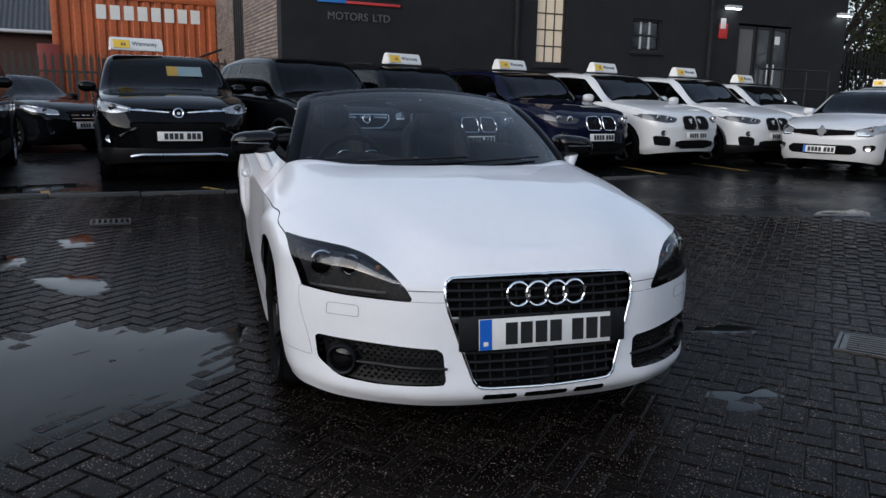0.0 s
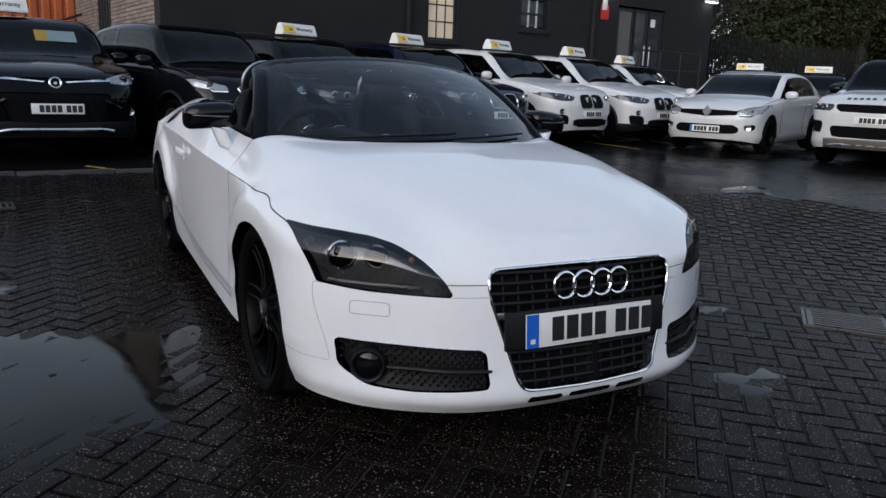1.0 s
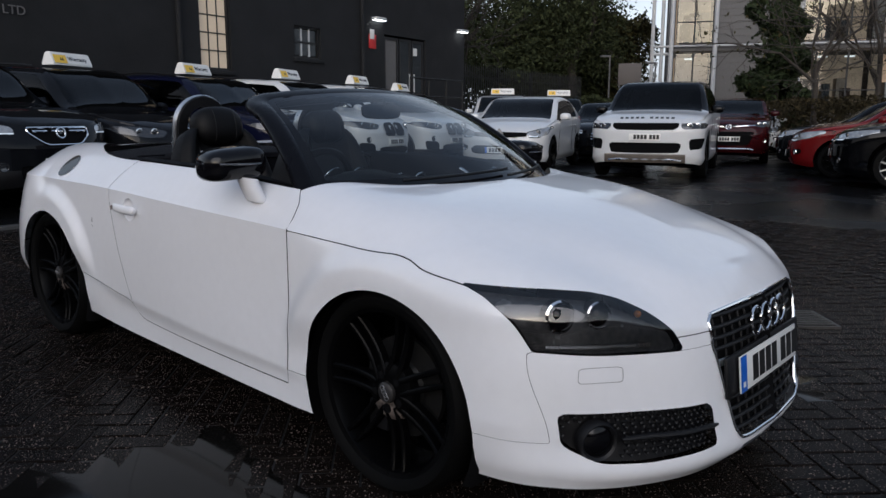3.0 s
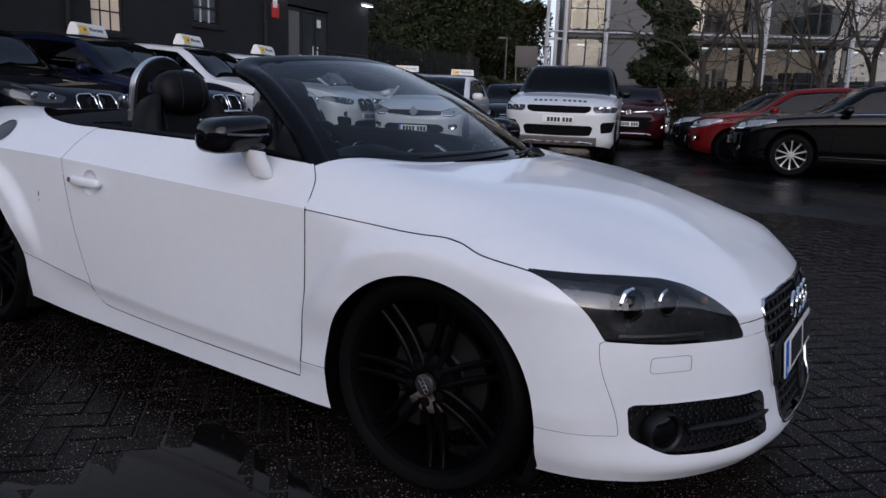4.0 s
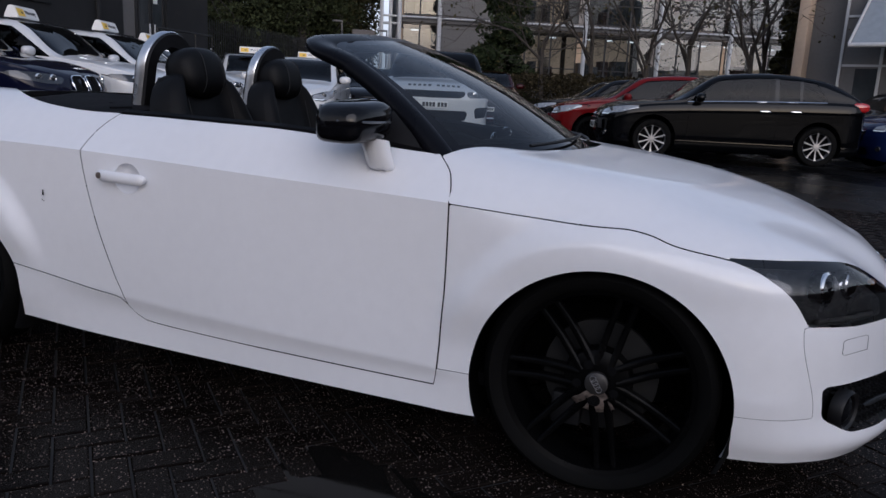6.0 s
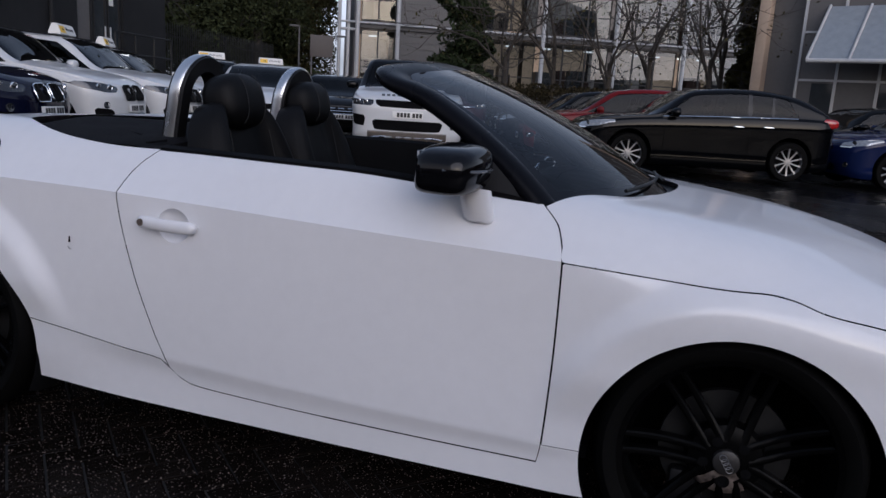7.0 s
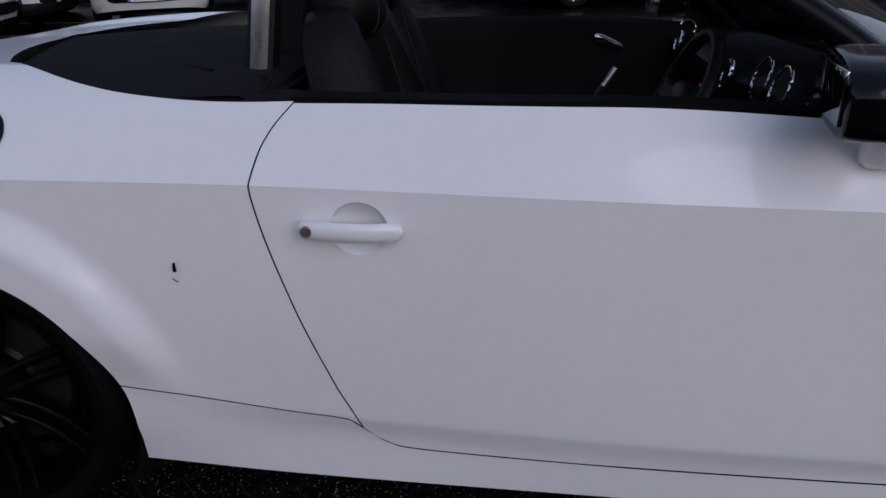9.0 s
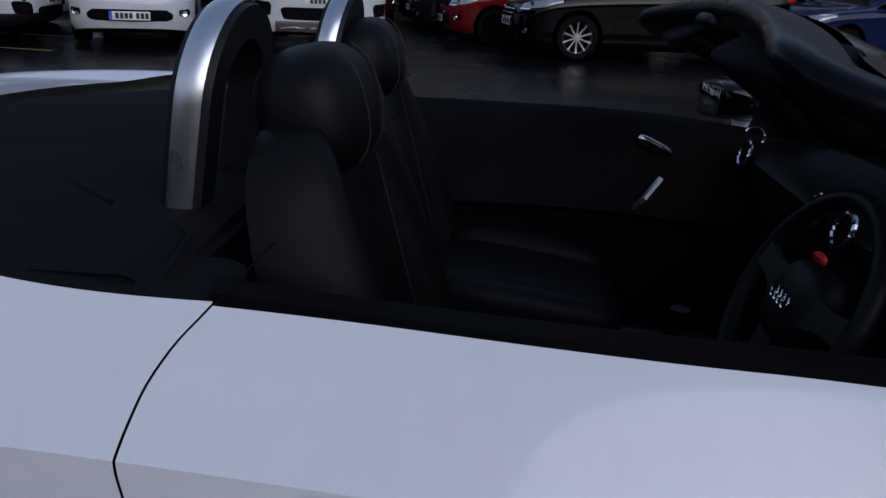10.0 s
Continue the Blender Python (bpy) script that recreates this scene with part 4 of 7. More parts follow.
def car_skin(c):
    """The right half of a car: rows of heights, columns from nose to tail; the nose points to -y, at y = 0."""
    L, W, H = c["L"], c["W"] / 2, c["H"]
    near = np.array([0, 0.004, 0.012, 0.024, 0.04, 0.06, 0.085, 0.115, 0.15, 0.2, 0.26, 0.33, 0.41, 0.5])
    ys = np.concatenate([near, np.arange(0.58, L - 0.5, 0.075), L - near[::-1]])
    r = 0.55
    plan = np.where(ys < r, (1 - np.clip(1 - ys / r, 0, 1) ** c.get("p", 2.9)) ** (1 / c.get("p", 2.9)), 1.0)
    back = L - ys
    plan = np.where(back < 0.45, (1 - np.clip(1 - back / 0.45, 0, 1) ** 3.4) ** (1 / 3.4), plan)
    w = W * plan * (0.955 + 0.045 * np.sin(np.pi * np.clip(ys / L, 0, 1)) ** 0.5)
    hood, ws, roof0, roof1, tail = c["hood"], c["ws"], c["roof0"], c["roof1"], c.get("tail", 0.95)
    top = curve([0, 0.10, 0.22, 0.45, ws, roof0, (roof0 + roof1) / 2, roof1, L - 0.12, L], [hood - 0.18, hood - 0.115, hood - 0.07, hood - 0.02, c["cowl"], H - 0.055, H, H - 0.075, tail + 0.10, tail - 0.08], ys)
    belt = curve([0, 0.12, ws, L * 0.6, L - 0.3, L], [hood - 0.24, hood - 0.19, c["cowl"] - 0.10, c["cowl"] - 0.03, c["cowl"] + 0.0, tail - 0.12], ys)
    low = np.full(len(ys), c.get("low", 0.20)) + 0.05 * np.clip(1 - ys / 0.3, 0, 1) + 0.08 * np.clip(1 - back / 0.4, 0, 1)
    k = np.clip((top - belt - 0.12) / 0.3, 0, 1)
    lean = 0.30 * np.clip(top - belt - 0.06, 0, 1)
    sh = belt
    pts = [(w * 0.93, low), (w * 0.985, low + 0.10), (w * 0.975, low + 0.2), (w * 0.985, low + (sh - low) * 0.62), (w * 1.0, low + (sh - low) * 0.84), (w * 0.975, sh), (w * 0.945, sh + 0.03 * k + 0.02 * (1 - k)),
           ((w * 0.945 - lean * 0.62), sh + (top - sh) * (0.62 * k + 0.5 * (1 - k))), ((w * 0.945 - lean) * (0.97 - 0.1 * (1 - k)), sh + (top - sh) * (0.90 * k + 0.72 * (1 - k))), ((w * 0.945 - lean) * (0.82 - 0.12 * (1 - k)), sh + (top - sh) * (0.985 * k + 0.90 * (1 - k))), ((w * 0.945 - lean) * 0.45, top - 0.002), (w * 0.0, top + 0.004)]
    ctrl = np.array([np.stack([x, ys, z], 1) for x, z in pts])
    u = np.array([0, 0.5, 1, 2, 2.8, 3.4, 3.8, 5.2, 6.0, 6.6, 7.6, 9.0])
    v = np.concatenate([np.linspace(u[i], u[i + 1], n, endpoint=False) for i, n in enumerate([2, 2, 5, 4, 3, 2, 6, 4, 3, 4, 4])] + [[u[-1]]])
    g = np.stack([np.stack([curve(u, ctrl[:, i, a], v) for a in range(3)], 1) for i in range(len(ys))], 1)
    g[..., 0] *= -1
    # the nose leans back above the bumper and tucks in below it
    fade = np.clip(1 - g[..., 1] / 0.75, 0, 1)
    zz = g[..., 2]
    g[..., 1] += fade * (0.55 * np.clip(zz - c.get("bumper", 0.70), 0, 1) ** 1.15 + 0.35 * np.clip(0.42 - zz, 0, 1))
    return g, (lambda y: float(np.interp(y, ys, belt))), (lambda y: float(np.interp(y, ys, top))), (lambda y: float(np.interp(y, ys, w)))


def parked_wheel(car, x, y, R, style, black=False):
    s = -1 if x < 0 else 1
    w = new("wheel")
    w.parent = car
    w.matrix_local = Matrix.Translation((x - s * 0.10, y, R)) @ pose(0, 0, 0, 0, 90 * s, 0)
    r = R * 0.71
    I = Matrix()
    part("tyre", lathe([(r - 0.01, -0.1), (R - 0.02, -0.1), (R, -0.07), (R, 0.06), (R - 0.02, 0.09), (r + 0.02, 0.095), (r - 0.005, 0.085)], I, 36), TYRE, w)
    alloy = ALLOY_BLACK if black else ALLOY
    part("rim", lathe([(r, -0.08), (r - 0.02, 0.05), (r, 0.085), (r + 0.004, 0.08)], I, 36), alloy, w)
    part("dish", lathe([(r - 0.01, 0.0), (0.0005, 0.0)], I, 24), SEAM, w)
    for k in range(style):
        a = 2 * math.pi * k / style
        c, d = Vector((math.cos(a), math.sin(a), 0)), Vector((-math.sin(a), math.cos(a), 0))
        rows = [[c * rr - d * wd + Vector((0, 0, h - 0.02)), c * rr - d * wd + Vector((0, 0, h)), c * rr + d * wd + Vector((0, 0, h)), c * rr + d * wd + Vector((0, 0, h - 0.02))] for rr, wd, h in ((0.03, 0.013, 0.065), (r * 0.5, 0.009, 0.06), (r - 0.004, 0.014, 0.075))]
        part("spoke", loft(rows, True, True), alloy, w)
    part("hub", lathe([(0.045, 0.04), (0.04, 0.068), (0.0005, 0.07)], I, 16), alloy, w)


def front_y(g, x, z):
    n = g[:, :22].reshape(-1, 3)
    d = (n[:, 0] + abs(x)) ** 2 + (n[:, 2] - z) ** 2 + 1e-7 + (n[:, 1] > 1.0) * 9.0
    k = np.argsort(d)[:3]
    q = 1 / d[k]
    return float((n[k, 1] * q).sum() / q.sum())


def bonnet_point(g, x):
    """A place on the bonnet's front edge at a half width."""
    n = g[30:, 6:12].reshape(-1, 3)
    k = np.argmin((n[:, 0] + abs(x)) ** 2 + ((n[:, 1] - 0.22) * 0.7) ** 2)
    return n[k]


def front_edge(g, x):
    return float(bonnet_point(g, x)[1])


def bonnet_z(g, x):
    return float(bonnet_point(g, x)[2]) + 0.008


def parked_car(name, m, c, label, group="parked cars"):
    car = thing(name, m, label, "car", group)
    g, belt, top, wide = car_skin(c)
    L, W, H, R = c["L"], c["W"] / 2, c["H"], c.get("R", 0.34)
    body = PAINTS[c["paint"]]
    fy, ry = c.get("fy", 0.88), c.get("fy", 0.88) + c["base"]
    polys = cells(g)
    for hub in (fy, ry):
        _, polys = split(polys, lambda x, y, z: math.hypot(y - hub, z - R - 0.02) - R - 0.055)
    ws, r0, r1 = c["ws"], c["roof0"], c["roof1"]
    gh = lambda y: belt(y) + 0.045
    front, rest = split(polys, lambda x, y, z: y - 0.62)
    pieces = {}
    # front lamps, grille and lower intake
    hl = c["lamp"]
    pieces["headlight"], front = split(front, poly_phi(rounded([(-a * W, b) for a, b in hl], 0.02), 0, 2))
    gr = c["grille"]
    if not c.get("kidneys"):
        pieces["grille"], front = split(front, poly_phi(rounded([(-a * W, b) for a, b in gr], 0.02), 0, 2))
    it = c["intake"]
    pieces["intake"], front = split(front, poly_phi(rounded([(-a * W, b) for a, b in it], 0.02), 0, 2))
    if "side_intake" in c:
        pieces["side_intake"], front = split(front, poly_phi(rounded([(-a * W, b) for a, b in c["side_intake"]], 0.015), 0, 2))
    cladding = []
    if c.get("clad"):
        cladding, front = split(front, lambda x, y, z: z - c["clad"])
        more, rest = split(rest, lambda x, y, z: z - c["clad"])
        cladding += more
    # glass
    screen, rest = split(rest, lambda x, y, z: max(abs(x) - (wide(y) * 0.945 - 0.30 * max(0, top(y) - belt(y) - 0.06)) * 0.885, ws + 0.04 - y, y - r0 + 0.03))
    post = [c.get("b_post", (r0 + r1) / 2 + 0.05), c.get("c_post", r1 - 0.35)]
    a_line = lambda z: ws + 0.12 + (r0 - ws) * max(0, (z - belt(ws) - 0.02) / max(H - 0.06 - belt(ws), 0.1))
    c_line = lambda z: c.get("side_end", r1 + 0.12) - 0.28 * (z - belt(r1)) / 0.4
    side = lambda x, y, z: max(gh(y) - z, z - (belt(y) + (top(y) - belt(y)) * 0.83), a_line(z) - y, y - c_line(z), 0.4 * W - abs(x))
    windows, rest = split(rest, side)
    w1, windows = split(windows, lambda x, y, z: y - post[0] + 0.035)
    b1, windows = split(windows, lambda x, y, z: y - post[0] - 0.035)
    w2, windows = split(windows, lambda x, y, z: y - post[1] + 0.025)
    b2, w3 = split(windows, lambda x, y, z: y - post[1] - 0.025)
    back_glass, rest = split(rest, lambda x, y, z: max(abs(x) - 0.66 * W, r1 + 0.16 - y, y - L + 0.20, belt(y) + 0.10 - z))
    roofs = []
    if c.get("black_roof"):
        roofs, rest = split(rest, lambda x, y, z: -(z - (belt(y) + 0.03)) if ws + 0.1 < y < L - 0.25 else 1.0)

    def add(nm, p, material, d=0.0, one=True, lab=""):
        if not p:
            return
        for flip in ((None,) if one else (False, True)):
            if flip is None:
                bm = sheet(p)
                sheet(p, True, bm)
                bmesh.ops.remove_doubles(bm, verts=bm.verts[:], dist=1e-4)
            else:
                bm = sheet(p, flip)
            if d:
                bm.normal_update()
                for v, n in [(v, v.normal.copy()) for v in bm.verts]:
                    v.co += n * (d if n.dot(v.co - Vector((0, L / 2, 0.5))) > 0 else -d)
            part(nm, bm, material, car, lab, 35)

    add("body", front + rest, body)
    add("cladding", cladding, PLASTIC)
    add("roof", roofs, BLACK_PAINT)
    add("windscreen", screen, CAR_GLASS, -0.004)
    for nm, p in (("front_window", w1), ("rear_window", w2), ("quarter_window", w3)):
        add(nm, p, CAR_GLASS, -0.004, False)
    add("rear_screen", back_glass, CAR_GLASS, -0.004)
    add("cabin_lining", [p for p in rest + roofs if ws - 0.1 < p[0][1] < L - 0.2 and p[0][2] > 0.5], LINING, -0.03)
    interior(car, c, W, belt)
    add("door_post", b1 + b2, BLACK_PAINT, 0, False)
    add("headlight", pieces["headlight"], LAMP_DARK if c.get("smoked") else LAMP_CLEAR, 0.002, False, "smoked headlight" if c.get("smoked") else "clear headlight")
    add("grille", pieces.get("grille"), SEAM, -0.015)
    add("intake", pieces["intake"], SEAM, -0.02)
    if "side_intake" in pieces:
        add("side_intake", pieces["side_intake"], SEAM, -0.02, False)
    # lamp eyebrows
    for s in (-1, 1):
        inner, outer = min(a for a, b in hl), max(a for a, b in hl)
        zt = [b for a, b in hl]
        pts = [(s * x * W, front_y(g, x * W, zz) - 0.004, zz) for x, zz in ((inner + 0.03, min(zt) + 0.02), ((inner + outer) / 2, min(zt) + 0.02), (outer - 0.03, (min(zt) + max(zt)) / 2))]
        if not c.get("smoked"):
            part("daytime_light", tube(pts, 0.007, 5), LAMP_DAY, car)
        if c.get("rim"):
            loop = rounded([(a * W, b) for a, b in hl], 0.02)
            part("lamp_rim", tube([(s * x, front_y(g, x, zz) - 0.003, zz) for x, zz in loop], 0.008, 5, closed=True), BLACK_PAINT, car)
        for share in (0.36, 0.66) if c.get("smoked") else (0.55,):
            x, zz = (inner * (1 - share) + outer * share) * W, sum(zt) / len(zt) + 0.012 * share
            q = Matrix.Translation((s * x, front_y(g, x, zz) - 0.004, zz)) @ Vector((s * 0.3, -1, 0)).to_track_quat("Z", "Y").to_matrix().to_4x4()
            lens = part("projector", lathe([(0.046, -0.01), (0.044, 0.006), (0.036, 0.008), (0.032, 0.002), (0.0005, 0.006)], q, 18), CHROME if c.get("smoked") else LAMP_DARK, car)
            part("lamp_glass", lathe([(0.031, 0.004), (0.02, 0.009), (0.0005, 0.012)], q, 14), LAMP_DARK, lens)
        z = c.get("fog", 0.42)
        if z:
            xf = c.get("fog_at", 0.74) * W
            q = Matrix.Translation((s * xf, front_y(g, xf, z) - 0.003, z)) @ Vector((s * 0.35, -1, 0)).to_track_quat("Z", "Y").to_matrix().to_4x4()
            part("fog_lamp", lathe([(0.05, -0.01), (0.047, 0.008), (0.036, 0.003), (0.0005, 0.002)], q, 18), CHROME if c.get("fog_clear") else LAMP_DARK, car)
        if c.get("wings"):
            # bright line sweeping down from the lamp to the badge, and the fin beside the intake
            rows = []
            for f in np.linspace(0, 1, 9):
                x, zz = (0.62 - 0.53 * f) * W, 0.912 - 0.030 * f ** 1.4
                h = 0.016 - 0.006 * f
                rows.append([(s * x, front_y(g, x, zz + e) - d, zz + e) for e, d in ((-h, 0.0), (-h * 0.6, 0.012), (h * 0.6, 0.012), (h, 0.0))])
            part("lamp_wing", loft(rows), CHROME, car, "bright strip from lamp to badge")
            rows = []
            for f in np.linspace(0, 1, 5):
                x, zz = (0.53 + 0.19 * f) * W, 0.70 - 0.10 * f
                rows.append([(s * (x + e), front_y(g, x + e, zz) - d, zz + e * 0.4) for e, d in ((-0.022, 0.0), (-0.012, 0.012), (0.012, 0.012), (0.022, 0.0))])
            part("intake_fin", loft(rows), body, car)
        # mirror
        y, z = ws + 0.42, belt(ws + 0.42) + 0.10
        part("mirror", egg((0, 0, 0), (0.11, 0.075, 0.07), pose(s * (wide(y) + 0.07), y, z), 2.6, 16, 10), PAINTS[c["mirror"]] if "mirror" in c else body, car)
        part("mirror_arm", rod((s * (wide(y) - 0.06), y, z - 0.06), (s * (wide(y) + 0.03), y, z - 0.03), 0.025), PLASTIC, car)
        # door seams, handles and side strip
        for yy in (ws + 0.28, post[0] + 0.02, post[1] + 0.1):
            zs = np.linspace(0.34, belt(yy) - 0.01, 9)
            pts = [(s * (side_x(g, yy, zz) + 0.0005), yy, zz) for zz in zs]
            part("door_gap", tube(pts, 0.004, 4), SEAM, car)
        for yy in (post[0] - 0.18, post[1] - 0.08):
            z = belt(yy) - 0.12
            part("door_handle", egg((0, 0, 0), (0.016, 0.09, 0.016), pose(s * (side_x(g, yy, z) + 0.008), yy, z), 3, 12, 8), CHROME if c.get("chrome") else body, car)
        if c.get("chrome"):
            pts = [(s * (side_x(g, yy, gh(yy) - 0.02) + 0.004), yy, gh(yy) - 0.012) for yy in np.linspace(ws + 0.25, r1 + 0.05, 14)]
            part("window_trim", tube(pts, 0.010, 5), CHROME, car, "bright window trim")
        if c.get("rails"):
            pts = [(s * (W * 0.945 - 0.30 * (H - belt(yy) - 0.1)) * 0.93, yy, top(yy) + 0.01) for yy in np.linspace(r0 + 0.1, r1, 8)]
            part("roof_rail", tube(pts, 0.018, 6), PLASTIC, car)
        for hub in (fy, ry):
            parked_wheel(car, s * (W * 0.985), hub, R, c.get("spokes", 10), c.get("black_wheels", False))
            rows = [[(s * W * 0.93, hub + (R + 0.055) * math.cos(a), R + 0.02 + (R + 0.055) * math.sin(a)), (s * 0.5 * W, hub + (R + 0.06) * math.cos(a), R + 0.02 + (R + 0.06) * math.sin(a)), (s * 0.5 * W, hub, R)] for a in np.linspace(-0.5, math.pi + 0.5, 13)]
            part("arch_liner", loft(rows), SEAM, car)
            if c.get("clad"):
                pts = [(s * (side_x(g, hub + (R + 0.07) * math.cos(a), R + 0.02 + (R + 0.07) * math.sin(a)) + 0.004), hub + (R + 0.07) * math.cos(a), R + 0.02 + (R + 0.07) * math.sin(a)) for a in np.linspace(-0.2, math.pi + 0.2, 19)]
                part("arch_trim", tube(pts, 0.026, 6), PLASTIC, car)
    part("underbody", box(-W * 0.8, W * 0.8, 0.4, L - 0.4, c.get("low", 0.2) - 0.03, c.get("low", 0.2) + 0.1, 0.02), SEAM, car)
    # badge, plate and grille bars
    zb = c.get("badge", gr[0][1] - 0.05)
    yb = front_y(g, 0.0, zb) - (0.024 if c.get("bands") else 0.012)
    if c.get("badge_shape", "ring") == "ring":
        part("badge", ring((0, yb, zb), (0, -1, 0.2), 0.055, 0.012, None, 24, 6), CHROME, car, "chrome round badge")
        part("badge_core", rod((0, yb + 0.01, zb), (0, yb - 0.004, zb), 0.02), CHROME, car)
    elif c["badge_shape"] == "diamond":
        part("badge", prism([(0, -0.105), (0.078, 0), (0, 0.105), (-0.078, 0)], Matrix.Translation((0, yb, zb)) @ pose(0, 0, 0, 90), 0.02), ALLOY, car, "chrome diamond badge")
    for z in c.get("bars", ()):
        xs = np.linspace(-c.get("bar_w", 0.45) * W, c.get("bar_w", 0.45) * W, 13)
        part("grille_bar", tube([(x, front_y(g, x, z) - 0.006, z + 0.02 * (abs(x) / W) ** 2) for x in xs], 0.012, 6), CHROME, car)
    for z0, z1, half in c.get("bands", ()):
        # a black opening across the nose, drawn in towards its ends
        rows = []
        for f in np.linspace(-1, 1, 17):
            x, e = f * half * W, 0.55 * (z1 - z0) * max(0, abs(f) - 0.55)
            zs = np.linspace(z0 + e, z1 - e * 0.3, 4)
            rows.append([(x, front_y(g, abs(x), zz) - 0.020, zz) for zz in zs])
        part("black_grille", loft(rows), SEAM, car, "wide black grille")
    if c.get("kidneys"):
        for s in (-1, 1):
            loop = rounded([(s * 0.03, 0.67), (s * 0.30, 0.67), (s * 0.31, 0.80), (s * 0.27, 0.875), (s * 0.05, 0.885), (s * 0.025, 0.82)], 0.05)
            mid = (s * 0.165, 0.78)
            part("twin_grille", loft([[(mid[0] + (x - mid[0]) * f, front_y(g, mid[0] + (x - mid[0]) * f, mid[1] + (z - mid[1]) * f) - 0.020, mid[1] + (z - mid[1]) * f) for x, z in loop] for f in (0.02, 0.35, 0.7, 1.0)], True), SEAM, car)
            part("grille_ring", tube([(x, front_y(g, x, z) - 0.022, z) for x, z in loop], 0.009, 6, closed=True), CHROME if c["paint"] != "white" else PLASTIC, car, "rounded twin grille surround")
            for x in np.linspace(0.07, 0.27, 6):
                part("grille_slat", tube([(s * x, front_y(g, x, z) - 0.026, z) for z in np.linspace(0.69, 0.86, 5)], 0.005, 5), PLASTIC, car)
    zp = c["plate"]
    mp = Matrix.Translation((0, front_y(g, 0.1, zp) - (0.024 if c.get("bands") else 0.012), zp)) @ pose(0, 0, 0, 86)
    plate = part("number_plate", moved(box(-0.26, 0.26, -0.0555, 0.0555, -0.003, 0.004, 0.0015), mp), PLATE_WHITE, car, "white number plate")
    bar_text(plate, mp @ pose(0, 0, 0.0042), [0.058] * 4 + [-0.03] + [0.058] * 3, 0.075, INK)
    if c.get("blue"):
        part("blue_band", moved(box(-0.259, -0.22, -0.054, 0.054, 0.0042, 0.0055), mp), PLATE_BLUE, plate, smooth=0)
    if c.get("grille_loop"):
        loop = rounded([(-0.44 * W, 0.90), (0.44 * W, 0.90), (0.41 * W, 0.82), (0.24 * W, 0.715), (-0.24 * W, 0.715), (-0.41 * W, 0.82)], 0.05)
        part("grille_surround", tube([(x, front_y(g, x, z) - 0.008, z) for x, z in loop], 0.011, 6, closed=True), CHROME, car, "chrome grille surround")
    if c.get("bonnet_bars"):
        for k in range(10):
            x = (k - 4.5) * 0.088 + (0.03 if k > 4 else -0.03)
            part("bonnet_bar", moved(box(-0.026, 0.026, -0.022, 0.022, 0.0, 0.004), pose(x, front_edge(g, x), bonnet_z(g, x), 42)), SLATE, car, smooth=0)
    if c.get("card"):
        y0 = ws + 0.42
        tilt = math.degrees(math.atan2(top(y0 + 0.1) - top(y0 - 0.1), 0.2))
        for x0, x1, m2 in ((0.02, 0.16, CARD_YELLOW), (0.16, 0.48, PRICE_CARD)):
            part("price_card", moved(box(x0, x1, -0.11, 0.11, 0.0, 0.003), pose(0, y0, top(y0) + 0.002, tilt)), m2, car, "pale price card in the windscreen", 0)
    if c.get("skid_panel"):
        rows = [[(x, front_y(g, abs(x), z) - d, z) for z, d in ((0.30, 0.0), (0.32, 0.025), (0.43, 0.025), (0.45, 0.0))] for x in np.linspace(-0.68 * W, 0.68 * W, 17)]
        part("skid_panel", loft(rows), SKID_GREY, car, "dull beige grey skid panel")
    if c.get("skid"):
        xs = np.linspace(-0.61 * W, 0.61 * W, 17)
        part("skid_bar", tube([(x, front_y(g, x, c["skid"]) - 0.01, c["skid"] - 0.20 * max(0, abs(x) / W - 0.5)) for x in xs], 0.019, 6), BRUSHED, car, "silver lower trim")
    for s in (-1, 1):
        part("tail_lamp", egg((0, 0, 0), (0.07, 0.16, 0.08), pose(s * W * 0.86, L - 0.22, belt(L - 0.4) - 0.02), 3.0, 14, 10), TAIL, car, "red tail lamp")
    return car


def interior(car, c, W, belt):
    """Dashboard, seats and wheel behind the glass of a parked car."""
    ws, r1 = c["ws"], c["roof1"]
    z = belt(ws + 0.5)
    part("dashboard", box(-W * 0.84, W * 0.84, ws + 0.12, ws + 0.62, z - 0.35, z - 0.02, 0.05), LINING, car)
    part("cabin_floor", box(-W * 0.85, W * 0.85, ws + 0.1, r1 + 0.1, 0.36, 0.42), LINING, car, smooth=0)
    for s in (-1, 1):
        y = ws + 1.22
        part("seat", egg((0, 0, 0), (0.24, 0.09, 0.36), pose(s * 0.37, y, z - 0.14, -14), 3.2, 14, 10), LINING, car)
        part("headrest", egg((0, 0, 0), (0.13, 0.055, 0.09), pose(s * 0.37, y + 0.11, z + 0.30, -12), 3, 12, 8), LINING, car)
    part("rear_bench", egg((0, 0, 0), (W * 0.72, 0.10, 0.36), pose(0, ws + 2.15, z - 0.18, -16), 4, 16, 10), LINING, car)
    part("steering_wheel", ring((-0.37, ws + 0.74, z + 0.0), (0, 1, 0.5), 0.18, 0.015, None, 24, 6), LINING, car)
    part("interior_mirror", egg((0, 0, 0), (0.11, 0.015, 0.03), pose(0, c["roof0"] - 0.16, c["H"] - 0.20), 3, 12, 8), LINING, car)


def side_x(g, y, z):
    n = g[:26, 8:].reshape(-1, 3)
    d = (n[:, 1] - y) ** 2 + (n[:, 2] - z) ** 2 + 1e-7
    k = np.argsort(d)[:3]
    q = 1 / d[k]
    return float(-(n[k, 0] * q).sum() / q.sum())


